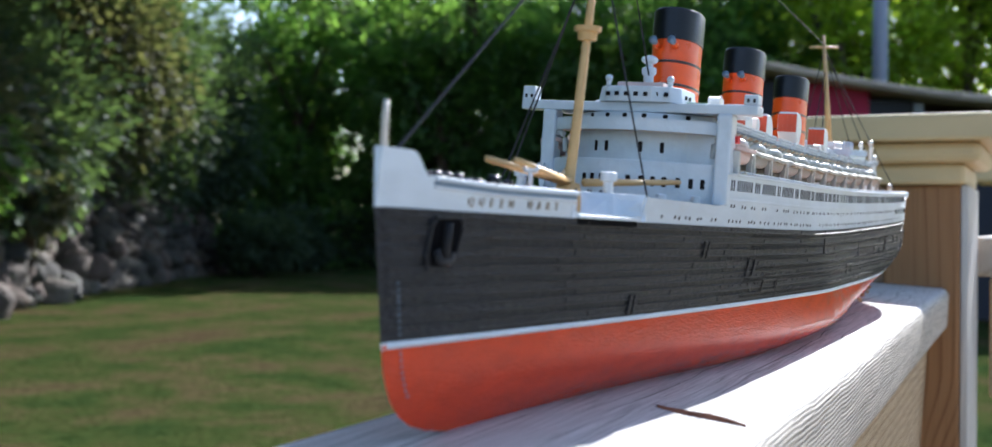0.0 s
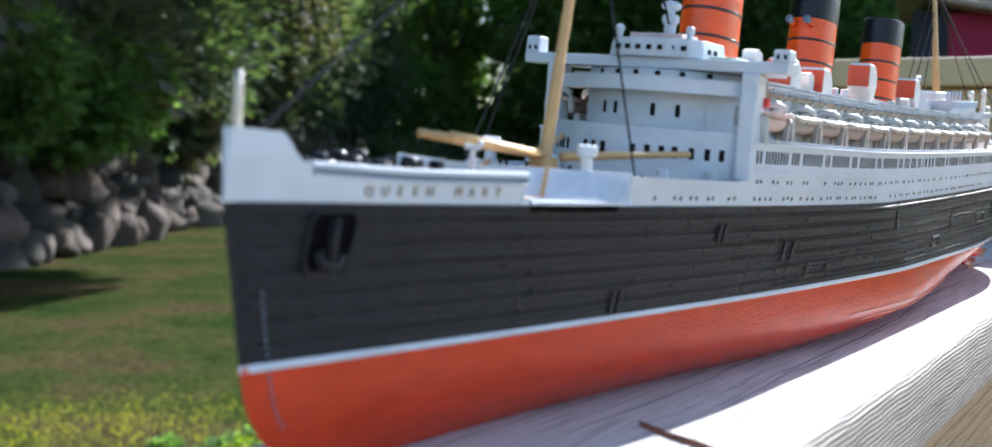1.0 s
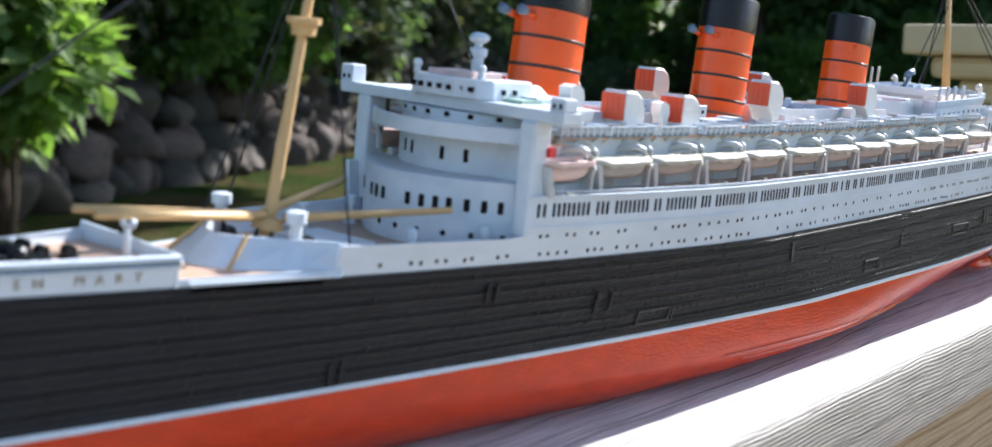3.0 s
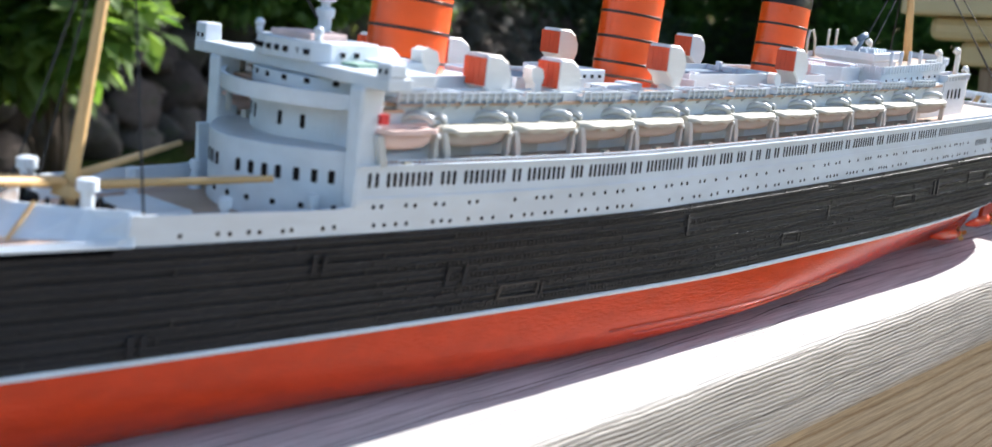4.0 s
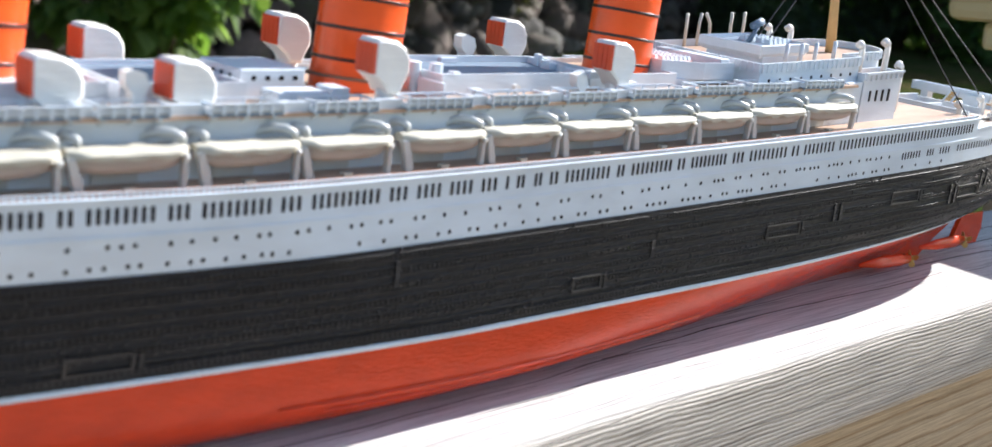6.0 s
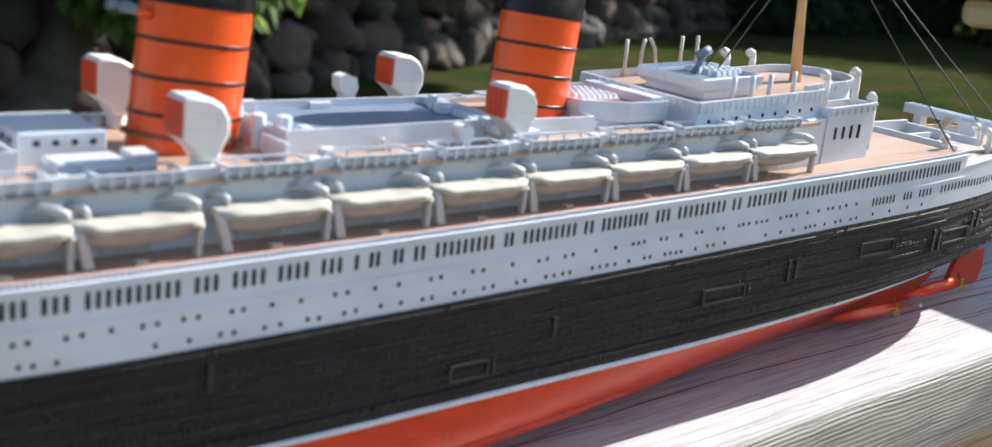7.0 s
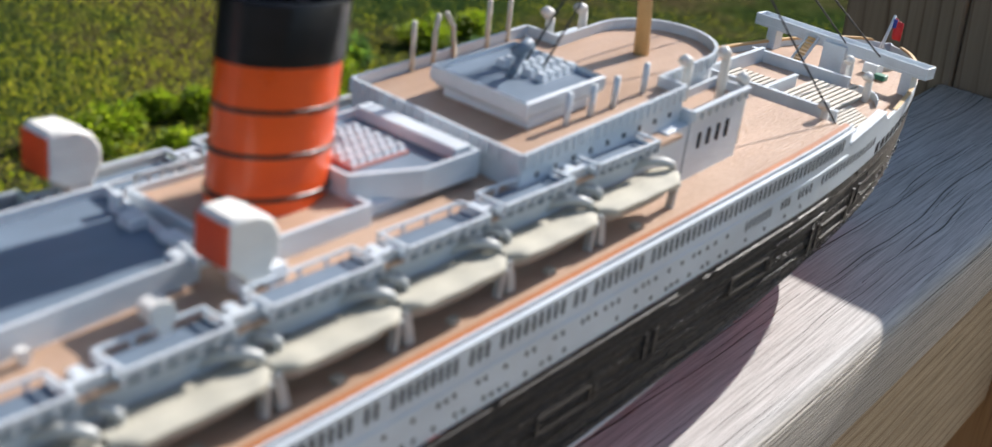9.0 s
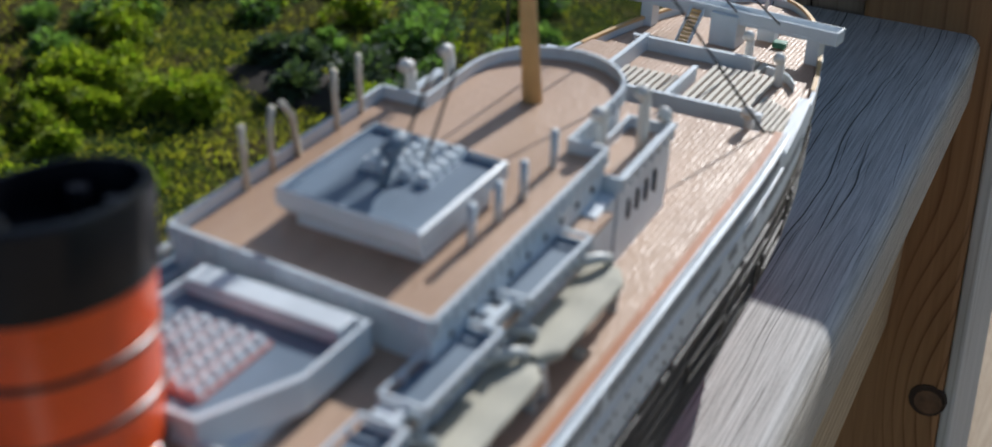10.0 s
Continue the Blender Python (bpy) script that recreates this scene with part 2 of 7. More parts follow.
        line_at = ramp(m, part_of.outputs[0], [(0.0, (0, 0, 0)), (0.4, (0, 0, 0)), (0.4 + width * 0.4, (1, 1, 1)), (0.4 + width * 0.6, (1, 1, 1)), (0.4 + width, (0, 0, 0))])
        one = mix(m, "MULTIPLY", 1.0, line_at, seen)
        check = one if check is None else mix(m, "ADD", 1.0, check, one)
    link(m, mix(m, "MIX", check, c, (0.03, 0.026, 0.022)), base(m)["Base Color"])
    grit = node(m, "ShaderNodeTexNoise", Scale=1500.0, Detail=2.0)
    link(m, coords(m, (1, 0.35, 1)), grit.inputs["Vector"])
    n1 = bump(m, grit.outputs["Fac"], 0.6, 0.00016, bump(m, line.outputs[0], 0.7, relief))
    link(m, bump(m, fib.outputs["Fac"], 0.5, relief * 0.6, n1), base(m)["Normal"])
    return m


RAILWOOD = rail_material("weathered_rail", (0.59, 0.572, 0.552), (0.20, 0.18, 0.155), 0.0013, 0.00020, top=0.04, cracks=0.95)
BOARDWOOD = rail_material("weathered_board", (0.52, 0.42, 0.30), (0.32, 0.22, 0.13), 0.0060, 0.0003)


def post_material(name, pale, dark, spacing, knot):
    """Planed pine standing upright: wandering year lines that part round a knot."""
    m = material(name, pale, 0.65, spec=0.3)
    v = coords(m, (1, 1, 1))
    sep = m.node_tree.nodes.new("ShaderNodeSeparateXYZ")
    link(m, v, sep.inputs[0])
    far = m.node_tree.nodes.new("ShaderNodeVectorMath")
    far.operation = "DISTANCE"
    link(m, coords(m, (1, 0, 0.55)), far.inputs[0])
    far.inputs[1].default_value = (knot[0], 0, knot[1] * 0.55)
    push = node(m, "ShaderNodeMapRange", From_Min=0.0, From_Max=0.055, To_Min=0.026, To_Max=0.0)
    push.interpolation_type = "SMOOTHSTEP"
    link(m, far.outputs["Value"], push.inputs["Value"])
    warp = node(m, "ShaderNodeTexNoise", Scale=16.0, Detail=2.0, Roughness=0.4)
    link(m, coords(m, (1, 1, 0.12)), warp.inputs["Vector"])
    shift = m.node_tree.nodes.new("ShaderNodeMath")
    shift.operation = "MULTIPLY_ADD"
    shift.inputs[1].default_value = 0.05
    link(m, warp.outputs["Fac"], shift.inputs[0])
    link(m, sep.outputs["X"], shift.inputs[2])
    total = m.node_tree.nodes.new("ShaderNodeMath")
    link(m, shift.outputs[0], total.inputs[0])
    link(m, push.outputs[0], total.inputs[1])
    phase = m.node_tree.nodes.new("ShaderNodeMath")
    phase.operation = "MULTIPLY"
    phase.inputs[1].default_value = 1 / spacing
    link(m, total.outputs[0], phase.inputs[0])
    saw = m.node_tree.nodes.new("ShaderNodeMath")
    saw.operation = "FRACT"
    link(m, phase.outputs[0], saw.inputs[0])
    mid = tuple(a * 0.7 + b * 0.3 for a, b in zip(pale, dark))
    c = ramp(m, saw.outputs[0], [(0.0, pale), (0.55, pale), (0.80, mid), (0.92, dark), (1.0, pale)])
    some = node(m, "ShaderNodeTexNoise", Scale=55.0, Detail=2.0)
    link(m, coords(m, (1, 1, 0.04)), some.inputs["Vector"])
    c = mix(m, "MIX", ramp(m, some.outputs["Fac"], [(0.38, (0, 0, 0)), (0.62, (0.85, 0.85, 0.85))]), c, tuple(a * 0.9 + b * 0.1 for a, b in zip(pale, dark)))
    fib = node(m, "ShaderNodeTexNoise", Scale=500.0, Detail=3.0)
    link(m, coords(m, (1, 1, 0.03)), fib.inputs["Vector"])
    c = mix(m, "MULTIPLY", 0.6, c, ramp(m, fib.outputs["Fac"], [(0.3, (0.62, 0.6, 0.58)), (0.65, (1, 1, 1))]))
    blot = node(m, "ShaderNodeTexNoise", Scale=9.0, Detail=4.0)
    link(m, coords(m, (1, 1, 0.4)), blot.inputs["Vector"])
    c = mix(m, "MIX", ramp(m, blot.outputs["Fac"], [(0.45, (0, 0, 0)), (0.75, (0.45, 0.45, 0.45))]), c, mid)
    link(m, c, base(m)["Base Color"])
    link(m, bump(m, fib.outputs["Fac"], 0.5, 0.0003), base(m)["Normal"])
    return m


POSTWOOD = post_material("post_pine", (0.36, 0.185, 0.080), (0.13, 0.050, 0.018), 0.0074, (0.0365, -0.157))
GREYBOARD = post_material("grey_board", (0.32, 0.225, 0.15), (0.15, 0.085, 0.05), 0.0068, (-0.3, 0.3))
LITSIDE = post_material("lit_weathered_pine", (0.60, 0.57, 0.53), (0.42, 0.38, 0.33), 0.006, (-0.3, 0.3))
CAPTAN = paint("tan_wood_paint", (0.60, 0.47, 0.26), 0.6, 0.08, size=25.0, relief=0.0004, grime=(0.4, 0.3, 0.18), dirt=0.3)
DECKBOARD = wood("deck_boards", (0.45, 0.36, 0.26), (0.28, 0.2, 0.13), "y", ring=40.0)


def lawn_material():
    m = material("lawn", (0.10, 0.14, 0.03), 1.0, spec=0.0)
    a = node(m, "ShaderNodeTexNoise", Scale=0.9, Detail=7.0, Roughness=0.72)
    link(m, coords(m, (1, 1, 1)), a.inputs["Vector"])
    b = node(m, "ShaderNodeTexNoise", Scale=26.0, Detail=5.0, Roughness=0.8)
    link(m, coords(m, (1, 1, 1)), b.inputs["Vector"])
    c = ramp(m, a.outputs["Fac"], [(0.36, (0.036, 0.068, 0.024)), (0.48, (0.068, 0.092, 0.031)), (0.56, (0.110, 0.096, 0.050)), (0.66, (0.097, 0.072, 0.046))])
    c = mix(m, "MULTIPLY", 0.9, c, ramp(m, b.outputs["Fac"], [(0.36, (0.30, 0.36, 0.26)), (0.64, (1.35, 1.3, 1.15))]))
    link(m, c, base(m)["Base Color"])
    link(m, bump(m, b.outputs["Fac"], 1.0, 0.05), base(m)["Normal"])
    return m


LAWN = lawn_material()


def leaf_material(name, dark, lite, through=0.5):
    m = material(name, lite, 0.6, spec=0.2)
    g = m.node_tree.nodes.new("ShaderNodeNewGeometry")
    c = ramp(m, g.outputs["Random Per Island"], [(0.0, dark), (1.0, lite)])
    link(m, c, base(m)["Base Color"])
    t = m.node_tree.nodes.new("ShaderNodeBsdfTranslucent")
    link(m, mix(m, "MULTIPLY", 1.0, c, (1.5, 1.7, 0.6)), t.inputs["Color"])
    s = node(m, "ShaderNodeMixShader", Fac=through)
    link(m, m.node_tree.nodes["Principled BSDF"].outputs[0], s.inputs[1])
    link(m, t.outputs[0], s.inputs[2])
    link(m, s.outputs[0], m.node_tree.nodes["Material Output"].inputs["Surface"])
    return m


# leaf green lifted and greyed to paint in the haze over the background
LEAF = leaf_material("leaf_green", (0.050, 0.080, 0.056), (0.115, 0.155, 0.100), 0.36)
LEAFMID = leaf_material("leaf_mid_green", (0.07, 0.14, 0.055), (0.18, 0.27, 0.11), 0.58)
LEAFDULL = leaf_material("leaf_dull", (0.085, 0.092, 0.068), (0.17, 0.155, 0.120), 0.36)
# sunlight on the far crowns is put into this brighter leaf colour
LEAFSUN = leaf_material("leaf_sunlit_yellow_green", (0.16, 0.24, 0.025), (0.38, 0.42, 0.07), 0.6)
LEAFPALE = leaf_material("leaf_pale_green", (0.085, 0.150, 0.045), (0.235, 0.315, 0.125), 0.55)
GRASS = leaf_material("grass_blade", (0.17, 0.205, 0.024), (0.42, 0.36, 0.075), 0.5)
LEAFLOW = leaf_material("leaf_low_plant", (0.12, 0.19, 0.018), (0.34, 0.37, 0.05), 0.55)
KNOTHEART = paint("knot_heart", (0.15, 0.075, 0.038), 0.7, 0.4, size=200.0)
KNOT = paint("dark_knot", (0.035, 0.016, 0.008), 0.7, 0.4, size=300.0)
SPLITWOOD = paint("split_heartwood", (0.30, 0.13, 0.07), 0.7, 0.35, size=260.0)
BARK = paint("bark", (0.10, 0.07, 0.05), 0.9, 0.4, size=8.0, relief=0.02)


def stone_material():
    m = material("fieldstone", (0.3, 0.27, 0.25), 0.85)
    o = m.node_tree.nodes.new("ShaderNodeObjectInfo")
    tint = ramp(m, o.outputs["Random"], [(0.0, (0.042, 0.041, 0.036)), (0.35, (0.085, 0.072, 0.060)), (0.7, (0.140, 0.096, 0.078)), (1.0, (0.165, 0.152, 0.130))])
    n = node(m, "ShaderNodeTexNoise", Scale=5.0, Detail=8.0, Roughness=0.7)
    link(m, coords(m, (1, 1, 1)), n.inputs["Vector"])
    c = mix(m, "MULTIPLY", 0.8, tint, ramp(m, n.outputs["Fac"], [(0.3, (0.45, 0.45, 0.42)), (0.7, (1.2, 1.15, 1.1))]))
    moss = node(m, "ShaderNodeTexNoise", Scale=2.2, Detail=5.0)
    link(m, coords(m, (1, 1, 1)), moss.inputs["Vector"])
    c = mix(m, "MIX", ramp(m, moss.outputs["Fac"], [(0.55, (0, 0, 0)), (0.7, (0.6, 0.6, 0.6))]), c, (0.06, 0.066, 0.028))
    link(m, c, base(m)["Base Color"])
    link(m, bump(m, n.outputs["Fac"], 0.8, 0.03), base(m)["Normal"])
    return m


STONE = stone_material()
SOIL = paint("dark_soil", (0.035, 0.027, 0.02), 0.95, 0.4, size=4.0, relief=0.02)
CRIMSON = paint("crimson_wall", (0.42, 0.015, 0.07), 0.7, 0.08, size=3.0)
NAVY = paint("navy_wall", (0.012, 0.014, 0.03), 0.6, 0.2, size=3.0)
ROOF = paint("weathered_roof", (0.52, 0.44, 0.36), 0.8, 0.35, size=2.0, relief=0.01, grime=(0.6, 0.55, 0.5), dirt=0.6)
POLE = paint("pole_grey", (0.30, 0.33, 0.40), 0.5)

# ---- building blocks ----
def box(bm, x0, x1, y0, y1, z0, z1):
    v = [bm.verts.new((x, y, z)) for z in (z0, z1) for y in (y0, y1) for x in (x0, x1)]
    for f in ((0, 2, 3, 1), (4, 5, 7, 6), (0, 1, 5, 4), (2, 6, 7, 3), (0, 4, 6, 2), (1, 3, 7, 5)):
        bm.faces.new([v[i] for i in f])
    return v


def prism(bm, outline, z0, z1, inset=0.0):
    """An upright block over a plan outline; inset draws its top in towards the middle."""
    n = len(outline)
    cx, cy = sum(p[0] for p in outline) / n, sum(p[1] for p in outline) / n
    low = [bm.verts.new((x, y, z0)) for x, y in outline]
    top = [bm.verts.new((x + (cx - x) * inset, y + (cy - y) * inset, z1)) for x, y in outline]
    bm.faces.new(low[::-1])
    bm.faces.new(top)
    for i in range(n):
        j = (i + 1) % n
        bm.faces.new((low[i], low[j], top[j], top[i]))


def loft(bm, rings, closed=True, caps=True):
    rows = [[bm.verts.new(p) for p in ring] for ring in rings]
    n = len(rows[0])
    for a, b in zip(rows, rows[1:]):
        for i in range(n if closed else n - 1):
            j = (i + 1) % n
            bm.faces.new((a[i], a[j], b[j], b[i]))
    if caps and closed:
        bm.faces.new(rows[0][::-1])
        bm.faces.new(rows[-1])
    return rows


def tube(bm, points, radius, n=8):
    """A round bar through points; radius is one number or one for each point."""
    points = [Vector(p) for p in points]
    radii = radius if isinstance(radius, (list, tuple)) else [radius] * len(points)
    rings = []
    for i, p in enumerate(points):
        d = (points[min(i + 1, len(points) - 1)] - points[max(i - 1, 0)]).normalized()
        a = d.cross((0, 0, 1)) if abs(d.z) < 0.95 else d.cross((1, 0, 0))
        a.normalize()
        b = d.cross(a)
        rings.append([p + radii[i] * (math.cos(6.28319 * k / n) * a + math.sin(6.28319 * k / n) * b) for k in range(n)])
    loft(bm, rings)


def ball(bm, centre, r, flat=1.0, n=10):
    rings = []
    for i in range(1, n // 2 + 1):
        t = math.pi * i / (n // 2 + 1)
        rings.append([(centre[0] + r * math.sin(t) * math.cos(6.28319 * k / n), centre[1] + r * math.sin(t) * math.sin(6.28319 * k / n), centre[2] - flat * r * math.cos(t)) for k in range(n)])
    loft(bm, rings)


def mesh_of(name, bm, mat, smooth=False):
    bmesh.ops.recalc_face_normals(bm, faces=bm.faces[:])
    me = bpy.data.meshes.new(name)
    bm.to_mesh(me)
    bm.free()
    me.materials.append(mat)
    if smooth:
        me.shade_smooth()
    return me


def part(name, bm, mat, parent=None, label="", smooth=False, bevel=0.0, auto=0.0):
    ob = new(name, mesh_of(name, bm, mat, smooth or auto > 0))
    if parent:
        ob.parent = parent
    if label:
        ob["label"] = label
    if auto > 0:
        ob.data.set_sharp_from_angle(angle=radians(auto))
    if bevel > 0:
        b = ob.modifiers.new("bevel", "BEVEL")
        b.width, b.segments, b.limit_method = bevel, 2, "ANGLE"
    return ob


def again(name, me, parent, m=None):
    ob = new(name, me)
    ob.parent = parent
    if m is not None:
        ob.matrix_basis = m
    return ob


def thing(name, label, category, m=None, kind="", group=""):
    ob = new(name)
    ob.empty_display_size = 0.05
    if m is not None:
        ob.matrix_basis = m
    return tagged(ob, label, category, group, kind)


# ---- lawn, deck and distance ----
GROUND = -1.0


def ground_z(x, y):
    return GROUND + 0.10 * noise.noise((x * 0.25, y * 0.25, 0))


bm = bmesh.new()
span = [-1500, -400, -120, -60, -40] + [-30 + i * 1.5 for i in range(41)] + [40, 60, 120, 400, 1500]
grid = [[bm.verts.new((x, y, ground_z(x, y) if abs(x) < 40 and abs(y) < 40 else GROUND)) for x in span] for y in span]
for r0, r1 in zip(grid, grid[1:]):
    for i in range(len(span) - 1):
        bm.faces.new((r0[i], r0[i + 1], r1[i + 1], r1[i]))
ground = part("ground", bm, LAWN, smooth=True)
tagged(ground, "mown lawn with dry yellow and brown patches", "lawn", kind="structure")


def grass_patch(reach, count, tall, seed):
    """Blades of grass round the terrace, thinning out with distance."""
    rng = random.Random(seed)
    verts, faces = [], []
    while len(faces) < count:
        x, y = rng.uniform(-reach, -0.3), rng.uniform(-0.6, reach)
        far = max(math.hypot(x, y) / reach, math.hypot(x + 2.6, y - 2.5) / 3.1)
        if rng.random() > 1.35 * (1 - far):
            continue
        z = ground_z(x, y) - 0.01
        a, h, w = rng.uniform(0, 6.28), tall * rng.uniform(0.5, 1.3) * (1.1 - 0.6 * far), 0.004 * rng.uniform(0.7, 1.5)
        lean = rng.uniform(0.3, 1.2) * h
        c, s = math.cos(a), math.sin(a)
        i = len(verts)
        verts += [(x - w * s, y + w * c, z), (x + w * s, y - w * c, z), (x + lean * 0.4 * c, y + lean * 0.4 * s, z + h * 0.7), (x + lean * c, y + lean * s, z + h)]
        faces += [(i, i + 1, i + 2), (i, i + 2, i + 3)]
    me = bpy.data.meshes.new("grass")
    me.from_pydata(verts, [], faces)
    me.materials.append(GRASS)
    tagged(new("grass", me), "short green and straw-coloured grass blades on the lawn", "grass", kind="stuff")


grass_patch(5.6, 150000, 0.028, 3)

deck = thing("terrace_floor", "weathered wooden terrace floor beside the railing", "floor", kind="structure")
bm = bmesh.new()
box(bm, 0, 0.118, -2.2, 2.3, -0.028, 0)
me = mesh_of("floor_board", bm, DECKBOARD)
for i in range(24):
    again("floor_board", me, deck, pose(-0.06 + i * 0.124, 0, -0.93))


def leaf_cloud(blobs, count, size, seed, mat, name, parent=None, droop=0.5):
    """A crown of single folded leaves scattered over the skins of several uneven blobs."""
    rng = random.Random(seed)
    verts, faces = [], []
    weights = [b[3] ** 2 for b in blobs]
    for b in rng.choices(blobs, weights, k=count):
        d = Vector((rng.gauss(0, 1), rng.gauss(0, 1), rng.gauss(0, 1))).normalized()
        lump = 1 + 0.35 * noise.noise(Vector(b[:3]) + d * 2.2)
        p = Vector(b[:3]) + d * b[3] * lump * rng.uniform(0.55, 1.03)
        p.z = b[2] + (p.z - b[2]) * b[4]
        out = (d + Vector((rng.uniform(-0.8, 0.8), rng.uniform(-0.8, 0.8), rng.uniform(-0.9, 0.3) * droop))).normalized()
        side = out.cross((0, 0, 1))
        if side.length < 0.05:
            side = Vector((1, 0, 0))
        side = (side.normalized() + Vector((0, 0, rng.uniform(-0.7, 0.7)))).normalized()
        up = side.cross(out)
        s = size * rng.uniform(0.6, 1.35)
        i = len(verts)
        verts += [p, p + s * (0.5 * out + 0.33 * side + 0.10 * up), p + s * out, p + s * (0.5 * out - 0.33 * side + 0.10 * up)]
        faces += [(i, i + 1, i + 2), (i, i + 2, i + 3)]
    me = bpy.data.meshes.new(name)
    me.from_pydata(verts, [], faces)
    me.materials.append(mat)
    ob = new(name, me)
    if parent:
        ob.parent = parent
    return ob


def tree(name, x, y, height, spread, seed, mat, size, count, label, category="tree", low=0.15):
    rng = random.Random(seed)
    root = thing(name, label, category, pose(x, y, GROUND), group="trees behind the boulder wall" if name == "hedge_tree" else "trees at the end of the garden")
    bm = bmesh.new()
    top = Vector((rng.uniform(-0.3, 0.3), rng.uniform(-0.3, 0.3), height * 0.75))
    r = 0.035 * height ** 0.8
    tube(bm, [(0, 0, -0.1), top * 0.3 + Vector((0.1, 0, 0)), top * 0.65, top], [r * 1.25, r, r * 0.65, r * 0.25], 9)
    part("trunk", bm, BARK, root, smooth=True)
    blobs = []
    for i in range(11):
        h = height * (low + (0.95 - low) * (i + 0.5) / 11)
        a = rng.uniform(0, 6.28)
        reach = spread * (0.25 + 0.5 * rng.random()) * (1.1 - 0.55 * h / height)
        tip = Vector((reach * math.cos(a), reach * math.sin(a), h))
        bm = bmesh.new()
        start = top * min(0.95, (h / height) * 0.75)
        tube(bm, [start, (start + tip) * 0.5 + Vector((0, 0, 0.12)), tip], [r * 0.45, r * 0.28, r * 0.08], 6)
        part("limb", bm, BARK, root, smooth=True)
        blobs.append((*tip, spread * rng.uniform(0.38, 0.6), rng.uniform(0.75, 1.0)))
    leaf_cloud(blobs, count, size, seed, mat, "crown", root)
    return root


def wall_at(s):
    """A spot along the foot of the dry-stone wall, s metres from its near end."""
    return Vector((-4.65 - 0.50 * s + 0.10 * max(0.0, s - 15), -0.6 + 0.866 * s, GROUND))


stone_wall = thing("boulder_wall", "dry-stacked wall of rounded grey and pinkish field boulders", "stone wall", kind="structure")
stones = []
for k in range(7):
    rng = random.Random(40 + k)
    bm = bmesh.new()
    bmesh.ops.create_icosphere(bm, subdivisions=2, radius=1.0)
    off = Vector((k * 7.3, k * 3.1, k))
    for v in bm.verts:
        d = v.co.normalized()
        v.co = d * (1 + 0.42 * noise.noise(d * 1.1 + off) + 0.22 * noise.noise(d * 2.6 + off))
    # split faces that the frost has left on each boulder
    for q in range(7):
        n = Vector((rng.gauss(0, 1), rng.gauss(0, 1), rng.gauss(0, 0.8))).normalized()
        lim = rng.uniform(0.52, 0.80)
        for v in bm.verts:
            over = v.co.dot(n) - lim
            if over > 0:
                v.co -= n * over * 0.9
    stones.append(mesh_of("boulder", bm, STONE, True))
rng = random.Random(9)
for row in range(6):
    s = 0.0 + 0.13 * row
    while s < 26:
        w = rng.uniform(0.12, 0.27) * (1.12 - 0.05 * row)
        h = w * rng.uniform(0.7, 0.95)
        p = wall_at(s + w) + Vector((-0.866, -0.5, 0)) * (0.10 * row + rng.uniform(-0.05, 0.08))
        z = 0.10 + row * 0.26 + rng.uniform(-0.06, 0.06)
        again("boulder", rng.choice(stones), stone_wall, Matrix.Translation((p.x, p.y, GROUND + z)) @ Euler((rng.uniform(-0.3, 0.3), rng.uniform(-0.3, 0.3), rng.uniform(0, 6.28))).to_matrix().to_4x4() @ Matrix.Diagonal((w * rng.uniform(1.05, 1.6), w, h * rng.uniform(0.9, 1.25), 1)))
        s += w * rng.uniform(1.75, 2.05)
bm = bmesh.new()
back = Vector((-0.866, -0.5, 0))
loft(bm, [[wall_at(q) + back * u + Vector((0, 0, h)) for u, h in ((0.22, -0.1), (0.70, 1.40), (7.0, 1.7), (7.0, -0.1))] for q in [-0.5 + 1.25 * i for i in range(23)]])
bank = part("earth_bank", bm, SOIL)
tagged(bank, "dark earth bank held up by the boulder wall", "bank", kind="structure")

rng = random.Random(21)
for i, s in enumerate([-1.0, 1.2, 3.2, 5.0, 6.8, 8.8, 11.0, 13.2, 15.4, 17.8, 20.4, 23.0, 26.0]):
    p = wall_at(s) + back * rng.uniform(1.3, 2.0)
    dull = i in (4, 5, 6, 9)
    tree("hedge_tree", p.x, p.y, rng.uniform(5.2, 6.6), rng.uniform(2.2, 2.8), 100 + i, LEAFDULL if dull else LEAF, 0.17, 15000,
         "tall hedge tree with dull brownish-green leaves behind the wall" if dull else "tall dark green leafy tree behind the boulder wall", low=0.30)
for i, s in enumerate([-3.0, 1.0, 5.0, 9.0, 13.0, 17.0, 21.0, 25.0]):
    p = wall_at(s) + back * 3.6
    tree("hedge_tree", p.x, p.y, 11.0, 4.6, 140 + i, LEAF, 0.26, 12000, "tall broad dark green tree behind the boulder wall", low=0.30)
blobs = [(*(wall_at(s) + back * rng.uniform(0.7, 1.3))[:2], GROUND + rng.uniform(1.55, 2.8), rng.uniform(0.5, 0.85), 0.9) for s in [-2 + 0.42 * k for k in range(70)]]
hedge = leaf_cloud(blobs, 42000, 0.15, 31, LEAF, "hedge")
tagged(hedge, "dense dark hedge growing along the top of the boulder wall", "hedge", kind="stuff")
